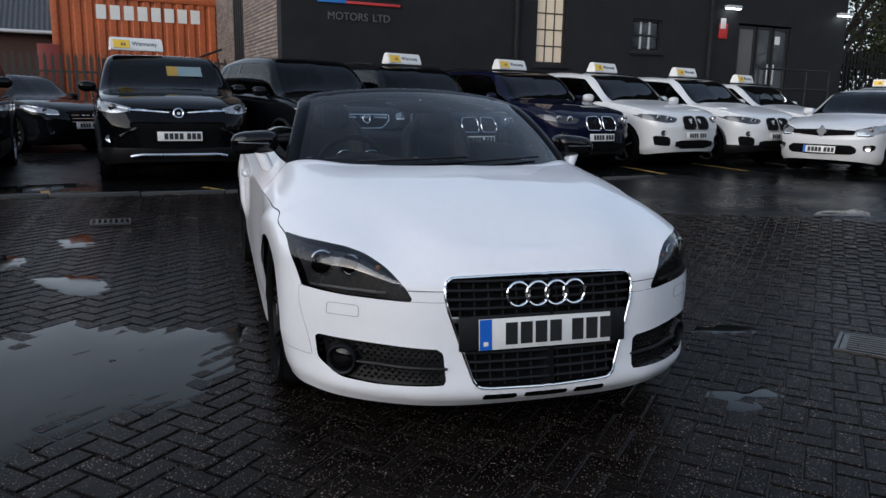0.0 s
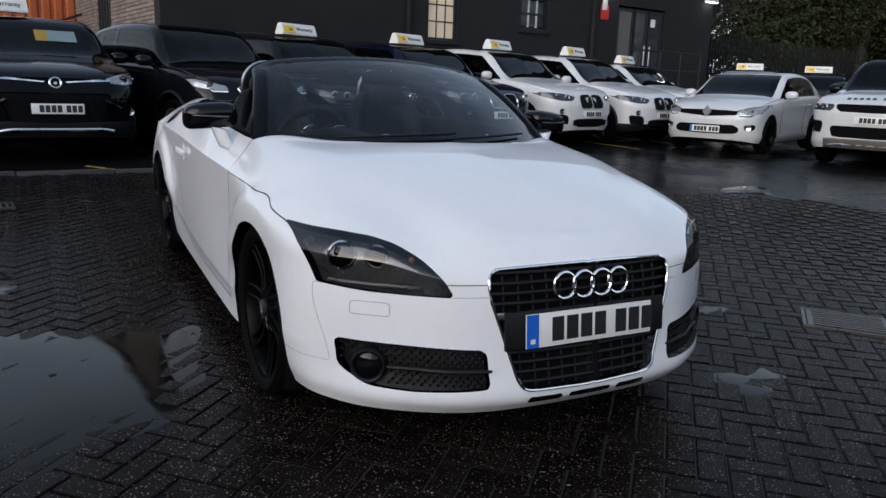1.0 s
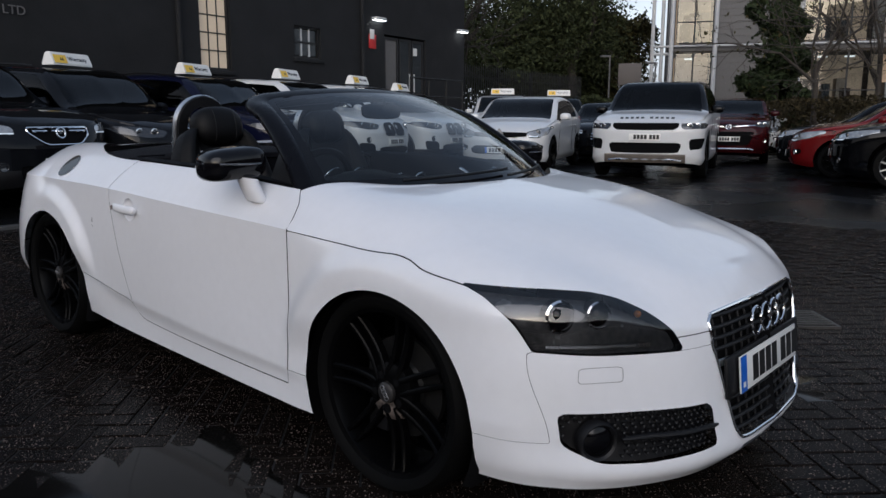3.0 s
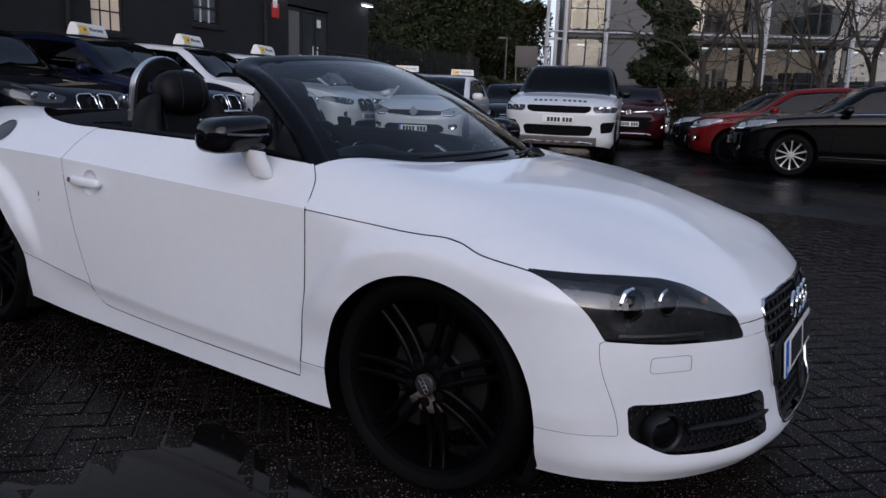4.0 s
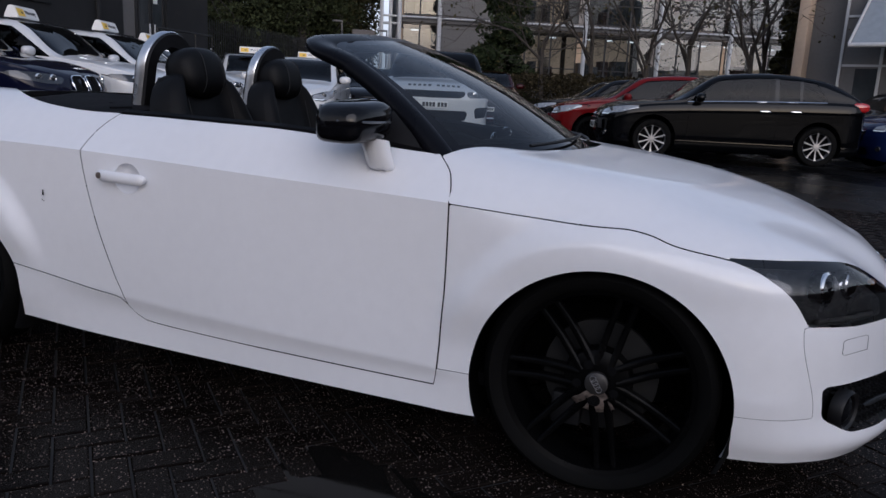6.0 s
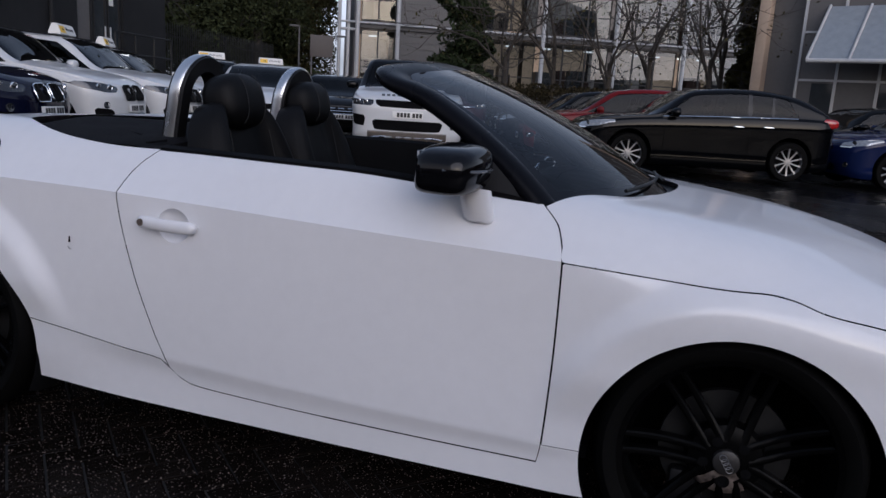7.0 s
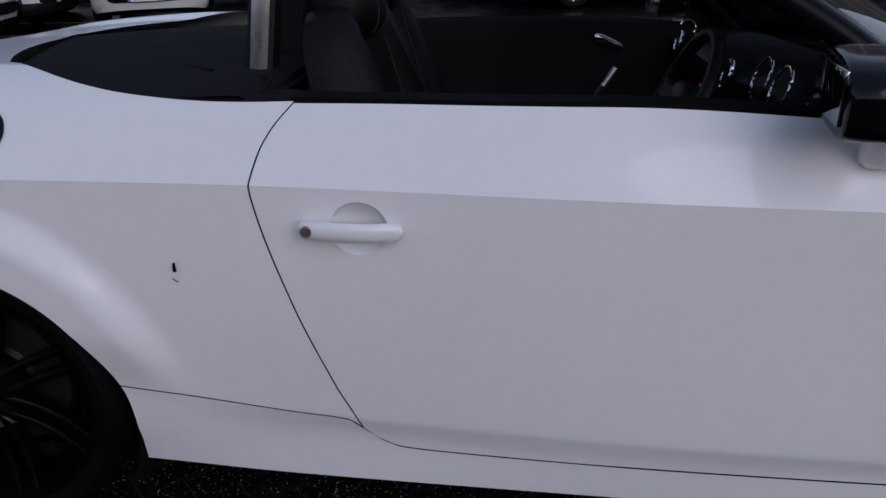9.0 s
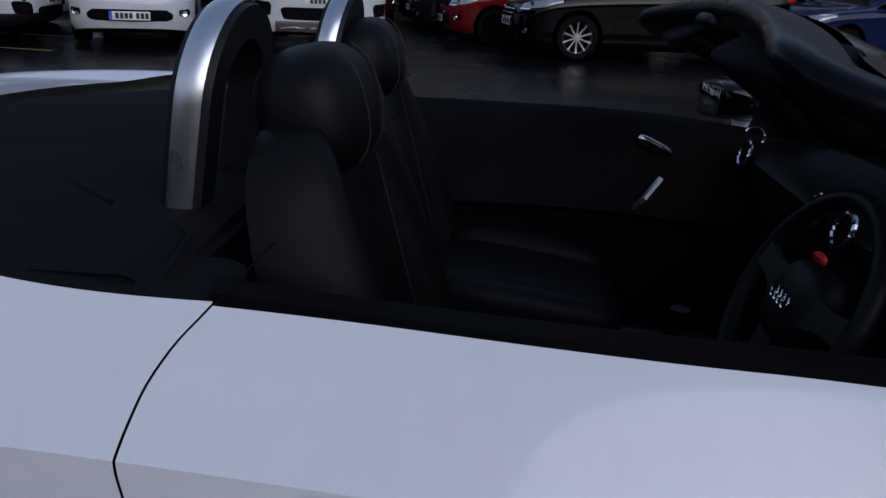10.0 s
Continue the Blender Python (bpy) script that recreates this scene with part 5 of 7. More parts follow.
def roof_sign(m, label="white and yellow moulded warranty sign standing on a car roof"):
    s = thing("roof_sign", m, label, "sign", "warranty roof signs")
    w, h = 0.345, 0.175
    rows = []
    for f, sc, d in ((0, 1.0, 0.10), (0.15, 1.0, 0.10), (0.8, 0.985, 0.055), (0.95, 0.975, 0.04), (1.0, 0.95, 0.02)):
        rows.append([(-w * sc, -d, h * f), (w * sc, -d, h * f), (w * sc, d, h * f), (-w * sc, d, h * f)])
    part("panel", loft(rows, True, True), SIGN_WHITE, s, smooth=20)
    face = Matrix.Translation((0, -0.098, 0.03)) @ pose(0, 0, 0, 90 - 22)
    part("yellow_end", moved(box(-0.315, -0.10, -0.004, 0.115, 0.003, 0.006), face), SIGN_YELLOW, s, smooth=0)
    for x in (-0.20, -0.165):
        part("mark", prism([(x - 0.016, 0.035), (x + 0.016, 0.035), (x, 0.085)], face @ Matrix.Translation((0, 0, 0.006)), 0.002), INK, s, smooth=0)
    lettering("word", "Warranty", face @ Matrix.Translation((0.10, 0.04, 0.0)), 0.085, SLATE, s)
    return s


SUV = dict(L=4.6, W=1.845, H=1.70, hood=1.10, cowl=1.17, ws=1.12, roof0=1.95, roof1=3.9, base=2.66, fy=0.92, R=0.36, paint="black", fog=0.57, plate=0.60, clad=0.46, low=0.24,
           lamp=[(0.56, 0.93), (0.80, 0.99), (0.99, 1.02), (0.98, 0.90), (0.80, 0.865), (0.62, 0.885)], grille=[(-0.1, 0.93), (0.54, 0.925), (0.50, 0.885), (-0.1, 0.87)], intake=[(-0.1, 0.77), (0.62, 0.77), (0.5, 0.46), (-0.1, 0.44)], skid=0.375, badge=0.875, bars=(), bar_w=0.52, tail=1.05, wings=True, fog_at=0.85, fog_clear=True)
MOKKA = dict(SUV, L=4.28, W=1.78, H=1.75, hood=1.12, cowl=1.17, ws=1.02, roof0=1.85, roof1=3.6, base=2.555, paint="grey", grille=[(-0.1, 0.91), (0.45, 0.90), (0.40, 0.80), (0.24, 0.71), (-0.1, 0.71)], lamp=[(0.56, 0.90), (0.97, 0.99), (0.95, 0.89), (0.6, 0.82)], intake=[(-0.1, 0.5), (0.6, 0.5), (0.55, 0.36), (-0.1, 0.36)], skid=0.0, badge=0.84, bars=(0.86,), bar_w=0.38, wings=False, fog_at=0.74, fog_clear=False, grille_loop=True, plate=0.52, spokes=10, fog=0.50)
X1 = dict(L=4.44, W=1.82, H=1.66, hood=1.06, cowl=1.14, ws=1.20, roof0=2.02, roof1=3.8, base=2.67, fy=0.85, R=0.35, paint="white", plate=0.56, low=0.24, rails=True, kidneys=True, spokes=5,
          smoked=True, lamp=[(0.44, 0.85), (0.72, 0.895), (0.985, 0.91), (0.97, 0.82), (0.74, 0.77), (0.5, 0.775)], grille=[(0.035, 0.88), (0.30, 0.87), (0.34, 0.80), (0.33, 0.68), (0.04, 0.68)], intake=[(-0.1, 0.48), (0.48, 0.48), (0.44, 0.34), (-0.1, 0.34)], side_intake=[(0.62, 0.54), (0.88, 0.56), (0.86, 0.40), (0.6, 0.38)], badge=0.915, badge_shape="none", fog=0.60, tail=1.0, bands=((0.35, 0.47, 0.52),))
CLIO = dict(L=4.06, W=1.73, H=1.45, hood=0.93, cowl=1.0, ws=1.05, roof0=1.88, roof1=3.35, base=2.59, fy=0.82, R=0.31, paint="white", plate=0.42, bumper=0.6, blue=True, black_wheels=True, spokes=8, badge_shape="diamond", badge=0.715, fog_clear=True,
            lamp=[(0.56, 0.735), (0.80, 0.80), (0.98, 0.845), (0.97, 0.71), (0.80, 0.645), (0.62, 0.655)], grille=[(-0.1, 0.755), (0.20, 0.745), (0.55, 0.725), (0.60, 0.665), (0.34, 0.66), (0.12, 0.635), (-0.1, 0.63)], intake=[(-0.1, 0.50), (0.56, 0.50), (0.66, 0.43), (0.60, 0.35), (-0.1, 0.34)], side_intake=[(0.72, 0.50), (0.90, 0.52), (0.88, 0.42), (0.74, 0.40)], bars=(), fog=0.46, fog_at=0.80, tail=0.95, rim=True, bands=((0.655, 0.745, 0.58),))
RANGE = dict(L=4.85, W=1.98, H=1.78, hood=1.14, cowl=1.19, ws=1.20, roof0=1.98, roof1=4.0, base=2.92, fy=0.95, R=0.39, paint="white", plate=0.735, low=0.26, black_roof=True, spokes=5, p=3.6, bumper=0.85, smoked=True, black_wheels=True, bonnet_bars=True, badge_shape="none",
             lamp=[(0.58, 0.965), (0.985, 0.97), (0.97, 0.875), (0.60, 0.86)], grille=[(-0.1, 0.97), (0.56, 0.97), (0.54, 0.855), (-0.1, 0.845)], intake=[(-0.1, 0.64), (0.62, 0.64), (0.56, 0.47), (-0.1, 0.46)], side_intake=[(0.72, 0.70), (0.96, 0.72), (0.92, 0.54), (0.74, 0.52)], skid=0.36, fog=0, tail=1.2, mirror="black", skid_panel=True)
FOCUS = dict(L=4.36, W=1.82, H=1.47, hood=0.95, cowl=1.0, ws=1.15, roof0=1.98, roof1=3.55, base=2.65, fy=0.88, R=0.325, paint="black", plate=0.5, chrome=True, spokes=10, low=0.17, bumper=0.6,
             lamp=[(0.55, 0.76), (0.98, 0.86), (0.96, 0.74), (0.6, 0.68)], grille=[(-0.1, 0.72), (0.42, 0.70), (0.36, 0.50), (-0.1, 0.48)], intake=[(-0.1, 0.40), (0.5, 0.40), (0.5, 0.28), (-0.1, 0.28)], badge=0.80, badge_shape="none", bars=(0.68, 0.62, 0.56), bar_w=0.36, fog=0.40, tail=1.0)


def at(x, y, turn=0.0):
    return pose(x, y, ground_z(x, y + 1.0), 0, 0, turn)


def on_roof(x, y, turn, c, back=2.3, turn_extra=0.0, across=0.0):
    """A sign on the roof, back metres behind the nose."""
    p = at(x, y, turn) @ Vector((across, back, c["H"] + 0.005))
    roof_sign(Matrix.Translation(p) @ pose(0, 0, 0, 0, 0, turn + turn_extra))


CARS = [
    ("suv", -0.58, 6.60, 0, dict(SUV, card=True), "black sport utility car with pale windscreen sticker and roof sign", 2.0),
    ("suv", 1.89, 6.74, 11, MOKKA, "dark grey compact sport utility car with chrome grille", 0),
    ("suv", 3.60, 6.7, 8, dict(X1, paint="grey", H=1.71), "dark grey sport utility car with roof sign", 2.3),
    ("suv", 5.71, 6.6, 8, dict(X1, paint="navy", clad=0.42), "navy blue sport utility car with twin chrome grille", 2.4),
    ("suv", 7.75, 6.7, 8, X1, "white sport utility car with twin grille and roof sign", 2.3),
    ("suv", 9.75, 6.75, 6, dict(X1, clad=0.40), "white sport utility car with black roof rails and sign", 2.3),
    ("suv", 12.2, 7.45, 8, dict(X1, H=1.62), "white sport utility car parked behind the hatchback", 2.3),
    ("suv", -3.5, 6.2, 0, dict(SUV, paint="black", lamp=[(0.55, 0.84), (0.97, 0.88), (0.97, 0.74), (0.62, 0.72)]), "black sport utility car at the end of the bays", 0),
    ("hatchback", -1.6, 12.3, 40, dict(FOCUS, paint="grey", chrome=False), "dark grey hatchback parked by the palisade fence", 0),
    ("hatchback", 0.7, 11.6, -35, dict(FOCUS, paint="black", chrome=False), "black hatchback parked behind the front row", 1.6),
    ("hatchback", 9.36, 5.55, -76, CLIO, "white hatchback with black grille and diamond badge", 0),
    ("suv", 15.6, 9.0, -60, dict(X1, L=4.2), "white sport utility car parked near the fence", 1.9),
    ("suv", 17.5, 8.1, -60, dict(X1, L=4.2, paint="grey"), "dark sport utility car parked near the fence", 1.5),
    ("luxury_suv", 9.85, 3.0, -79, RANGE, "large white luxury sport utility car with black roof", 0),
    ("hatchback", 13.6, 5.2, -72, dict(FOCUS, paint="grey", chrome=False), "dark hatchback parked between two white cars", 0),
    ("hatchback", 15.6, 3.0, -79, dict(SUV, H=1.6, paint="maroon", clad=0, smoked=True), "dark red hatchback parked behind the white car", 0),
    ("hatchback", 21.9, 3.8, -78, dict(CLIO, badge_shape="none"), "white hatchback parked at the end of the row", 0),
    ("hatchback", 10.75, 0.28, 187, FOCUS, "glossy black hatchback with chrome window trim", 0),
    ("hatchback", 12.9, 1.25, 187, dict(CLIO, paint="red", badge_shape="none", L=4.3, H=1.48), "bright red hatchback with angular daytime lights", 0),
    ("hatchback", 15.3, 1.9, 187, dict(FOCUS, paint="grey", chrome=False), "dark grey hatchback with pale windscreen reflection", 0),
    ("hatchback", 17.6, 2.2, 187, dict(FOCUS, paint="black", chrome=False), "black hatchback beyond the red one", 0),
    ("hatchback", 11.7, -4.25, 190, dict(FOCUS, paint="blue", chrome=False), "deep blue hatchback with silver wheels", 0),
    ("hatchback", 14.4, -4.0, 190, dict(FOCUS, paint="black", chrome=False), "black hatchback beside the blue one", 0),
]


def park_all():
    for name, x, y, turn, c, label, sign in CARS:
        parked_car(name, at(x, y, turn), c, label)
        if sign:
            on_roof(x, y, turn, c, sign, 8 if abs(turn) < 20 else 0, -0.33 if x < 0 else 0.0)


park_all()


# ---- the white roadster ----
CAR = pose(0, 0, 0, 0.98, 0.47, -7.3)
roadster = thing("roadster", CAR, "white two-seat convertible with roof down, black wheels and windscreen frame", "car")
HUB_F, HUB_R, HUB_Z = 0.0, 2.468, 0.333

# design lines from the nose round the side to the tail: half width, along, height
LIP_LOW = [(0, -0.86, 0.183), (0.2, -0.855, 0.183), (0.36, -0.835, 0.183), (0.5, -0.79, 0.183), (0.66, -0.695, 0.183), (0.775, -0.575, 0.183), (0.85, -0.4, 0.183), (0.87, 0, 0.175), (0.889, 0.37, 0.168), (0.892, 0.55, 0.17), (0.884, 1.1, 0.173), (0.872, 1.75, 0.18), (0.867, 2.1, 0.195), (0.86, 2.47, 0.2), (0.84, 2.85, 0.22), (0.74, 3.1, 0.24), (0.45, 3.22, 0.25), (0, 3.25, 0.25)]
LIP = [(0, -0.905, 0.232), (0.2, -0.898, 0.232), (0.36, -0.872, 0.232), (0.5, -0.828, 0.232), (0.68, -0.715, 0.232), (0.792, -0.585, 0.235), (0.868, -0.4, 0.235), (0.88, 0, 0.25), (0.892, 0.37, 0.25), (0.89, 0.55, 0.25), (0.888, 1.1, 0.255), (0.874, 1.75, 0.28), (0.884, 2.1, 0.29), (0.88, 2.47, 0.29), (0.86, 2.85, 0.3), (0.76, 3.12, 0.3), (0.45, 3.26, 0.3), (0, 3.29, 0.3)]
LOW = [(0, -0.888, 0.33), (0.2, -0.88, 0.33), (0.36, -0.856, 0.325), (0.5, -0.81, 0.32), (0.68, -0.692, 0.318), (0.787, -0.565, 0.317), (0.865, -0.39, 0.33), (0.885, 0, 0.33), (0.897, 0.37, 0.3), (0.9, 0.55, 0.304), (0.902, 1.1, 0.32), (0.889, 1.75, 0.352), (0.892, 2.1, 0.398), (0.888, 2.47, 0.39), (0.872, 2.85, 0.38), (0.77, 3.13, 0.38), (0.45, 3.28, 0.38), (0, 3.31, 0.38)]
MID = [(0, -0.848, 0.575), (0.2, -0.842, 0.573), (0.36, -0.822, 0.57), (0.49, -0.785, 0.566), (0.68, -0.668, 0.568), (0.79, -0.555, 0.572), (0.862, -0.38, 0.575), (0.884, 0, 0.56), (0.893, 0.37, 0.55), (0.895, 0.55, 0.55), (0.905, 1.1, 0.56), (0.897, 1.75, 0.57), (0.893, 2.1, 0.57), (0.893, 2.47, 0.58), (0.872, 2.85, 0.6), (0.76, 3.12, 0.6), (0.45, 3.25, 0.6), (0, 3.29, 0.6)]
SHOULDER = [(0, -0.818, 0.658), (0.2, -0.812, 0.656), (0.35, -0.795, 0.648), (0.53, -0.735, 0.652), (0.66, -0.63, 0.72), (0.775, -0.48, 0.734), (0.845, -0.31, 0.728), (0.872, 0, 0.768), (0.892, 0.37, 0.792), (0.897, 0.55, 0.802), (0.904, 1.1, 0.817), (0.893, 1.75, 0.833), (0.89, 2.1, 0.836), (0.88, 2.47, 0.835), (0.84, 2.85, 0.83), (0.72, 3.08, 0.82), (0.43, 3.2, 0.82), (0, 3.24, 0.82)]
BELT = [(0, -0.765, 0.71), (0.2, -0.755, 0.71), (0.36, -0.735, 0.71), (0.46, -0.64, 0.741), (0.57, -0.47, 0.787), (0.675, -0.27, 0.825), (0.735, -0.08, 0.855), (0.765, 0.1, 0.878), (0.777, 0.37, 0.902), (0.772, 0.53, 0.923), (0.797, 1.1, 0.963), (0.764, 1.745, 0.96), (0.75, 2.1, 0.968), (0.72, 2.47, 0.975), (0.66, 2.85, 0.955), (0.55, 3.02, 0.93), (0.35, 3.1, 0.925), (0, 3.13, 0.925)]
HOOD = [(0, -0.7, 0.743), (0.17, -0.69, 0.743), (0.27, -0.63, 0.778), (0.33, -0.5, 0.82), (0.38, -0.35, 0.858), (0.42, -0.2, 0.887), (0.44, -0.05, 0.908), (0.45, 0.1, 0.924), (0.45, 0.25, 0.935), (0.45, 0.36, 0.942), (0.5, 1.1, 0.955), (0.5, 2.0, 0.985), (0.48, 2.2, 0.995), (0.45, 2.5, 0.995), (0.42, 2.8, 0.98), (0.35, 2.95, 0.965), (0.2, 3.02, 0.955), (0, 3.05, 0.95)]
SPINE = [(0, -0.65, 0.763), (0, -0.61, 0.783), (0, -0.52, 0.824), (0, -0.42, 0.859), (0, -0.3, 0.89), (0, -0.15, 0.916), (0, 0, 0.933), (0, 0.12, 0.945), (0, 0.22, 0.953), (0, 0.3, 0.958), (0, 1.1, 0.96), (0, 2.1, 1.005), (0, 2.25, 1.01), (0, 2.5, 1.005), (0, 2.8, 0.99), (0, 2.92, 0.98), (0, 2.98, 0.97), (0, 3.0, 0.965)]
NET = np.array([LIP_LOW, LIP, LOW, MID, SHOULDER, BELT, HOOD, SPINE])


def smooth(a, b, v):
    t = np.clip((v - a) / (b - a), 0, 1)
    return t * t * (3 - 2 * t)


def body_skin():
    """The right half of the body as a fine grid of points: one row for each height, one column along the outline."""
    base = np.linspace(0, 1, NET.shape[1])
    fine = np.concatenate([np.linspace(base[k], base[k + 1], m, endpoint=False) for k, m in enumerate([5, 5, 6, 8, 9, 14, 30, 34, 16, 18, 20, 28, 28, 18, 8, 8, 6])] + [[1.0]])
    cols = np.stack([np.stack([curve_c(base, row[:, a], fine) for a in range(3)], 1) for row in NET])
    knots = np.array([0, 0.7, 1.6, 3.6, 5.3, 6.5, 9.0, 11.5])
    counts = [5, 8, 24, 30, 14, 14, 12]
    v = np.concatenate([np.linspace(knots[k], knots[k + 1], m, endpoint=False) for k, m in enumerate(counts)] + [[knots[-1]]])
    soft = np.stack([np.stack([curve_c(knots, cols[:, c, a], v) for a in range(3)], 1) for c in range(cols.shape[1])], 1)
    # creases along the shoulder and above the sill
    spans = ((v <= 1.6, slice(0, 3)), ((v > 1.6) & (v <= 5.3), slice(2, 5)), (v > 5.3, slice(4, 8)))
    hard = np.concatenate([np.stack([np.stack([curve_c(knots[ks], cols[ks, c, a], v[pick]) for a in range(3)], 1) for c in range(cols.shape[1])], 1) for pick, ks in spans])
    along = cols[4, :, 1]
    k = (smooth(0.15, 0.5, along) * (1 - smooth(2.9, 3.1, along)))[None, :, None]
    g = soft * (1 - k) + hard * k
    # even out the front end between its design lines
    ease = ((v > 2.0) & (v < 11.3))[:, None] * (1 - smooth(0.05, 0.40, g[..., 1]))
    ease[:, :2] = 0
    ease[:, -2:] = 0
    for _ in range(30):
        mean = g.copy()
        mean[1:-1, 1:-1] = (g[:-2, 1:-1] + g[2:, 1:-1] + g[1:-1, :-2] + g[1:-1, 2:]) / 4
        g = g + 0.5 * ease[..., None] * (mean - g)
    # wheel arch flares
    for hub in (HUB_F, HUB_R):
        r = np.hypot(g[..., 1] - hub, g[..., 2] - 0.30)
        side = smooth(0.6, 0.75, g[..., 0])
        ends = smooth(0.05, 0.33, (hub - g[..., 1]) * (1 if hub < 1 else -1))
        low_fade = smooth(0.36, 0.54, g[..., 2]) * (1 - ends) + smooth(0.20, 0.38, g[..., 2]) * ends
        g[..., 0] += 0.030 * (1 - smooth(0.43, 0.52 + 0.30 * ends, r)) * side * low_fade
    g[..., 0] *= -1
    return g


def curve_c(xs, ys, x):
    """A cubic through knots with centred tangents."""
    t = np.gradient(ys, xs)
    i = np.clip(np.searchsorted(xs, x, "right") - 1, 0, len(xs) - 2)
    h = xs[i + 1] - xs[i]
    s = (x - xs[i]) / h
    return (2 * s**3 - 3 * s**2 + 1) * ys[i] + (s**3 - 2 * s**2 + s) * h * t[i] + (-2 * s**3 + 3 * s**2) * ys[i + 1] + (s**3 - s**2) * h * t[i + 1]


def line_phi(knots, flip=False, axis=(1, 2)):
    """Below 0 where the first axis lies before the curve first = f(second)."""
    s, t = [k[1] for k in knots], [k[0] for k in knots]
    tab_s = np.linspace(s[0], s[-1], 200)
    tab_t = curve(s, t, tab_s)
    step = tab_s[1] - tab_s[0]

    def phi(*p):
        i = (p[axis[1]] - tab_s[0]) / step
        i = min(max(i, 0), 198.999)
        k = int(i)
        return (p[axis[0]] - (tab_t[k] + (i - k) * (tab_t[k + 1] - tab_t[k]))) * (-1 if flip else 1)
    return phi


DOOR_FRONT = line_phi([(0.50, 0.15), (0.475, 0.24), (0.466, 0.30), (0.460, 0.55), (0.463, 0.79), (0.485, 0.87), (0.54, 0.925), (0.6, 0.97)])
DOOR_REAR = line_phi([(1.60, 0.15), (1.61, 0.30), (1.66, 0.42), (1.73, 0.6), (1.785, 0.79), (1.791, 0.83), (1.783, 0.88), (1.764, 0.92), (1.735, 0.955), (1.70, 1.0)])
DOOR_LOW = line_phi([(0.252, 0.0), (0.246, 0.5), (0.252, 1.05), (0.262, 1.45), (0.268, 1.536), (0.292, 1.59), (0.338, 1.64), (0.349, 1.75), (0.364, 1.868), (0.397, 2.115), (0.42, 2.3)], axis=(2, 1))
HOOD_LINE = line_phi([(0.60, -0.86), (0.60, -0.6), (0.724, -0.33), (0.751, -0.164), (0.772, -0.09), (0.7795, -0.024), (0.7785, 0.05), (0.779, 0.1), (0.785, 0.25), (0.796, 0.466), (0.80, 0.6)], axis=(2, 1))
LAMP = rounded([(-0.475, 0.560), (-0.70, 0.565), (-0.818, 0.574), (-0.96, 0.574), (-0.96, 0.735), (-0.76, 0.736), (-0.68, 0.73), (-0.62, 0.712), (-0.56, 0.674), (-0.505, 0.612)], 0.02)
LAMP_REAR = line_phi([(-0.531, 0.553), (-0.510, 0.583), (-0.467, 0.643), (-0.410, 0.688), (-0.362, 0.711), (-0.315, 0.726), (-0.280, 0.738)])
INTAKE = rounded([(-0.382, 0.396), (-0.60, 0.404), (-0.795, 0.408), (-0.785, 0.315), (-0.72, 0.268), (-0.60, 0.262), (-0.372, 0.272)], 0.02)
GRILLE = rounded([(0.02, 0.656), (-0.368, 0.645), (-0.374, 0.57), (-0.275, 0.272), (-0.24, 0.262), (0.02, 0.257)], 0.04)


def arch_phi(hub):
    return lambda x, y, z: math.hypot(y - hub, z - 0.30) - 0.366 + (1.0 if abs(x) < 0.6 else 0.0)


def refined(polys, near, n=5):
    """Cuts the quads near a small opening into finer ones."""
    out = []
    for q in polys:
        if len(q) == 4 and near(q[0]):
            a, b, c, d = (np.array(p) for p in q)
            g = [[tuple((1 - v) * ((1 - u) * a + u * b) + v * ((1 - u) * d + u * c)) for u in np.linspace(0, 1, n + 1)] for v in np.linspace(0, 1, n + 1)]
            out += [[g[i][k], g[i][k + 1], g[i + 1][k + 1], g[i + 1][k]] for i in range(n) for k in range(n)]
        else:
            out.append(q)
    return out


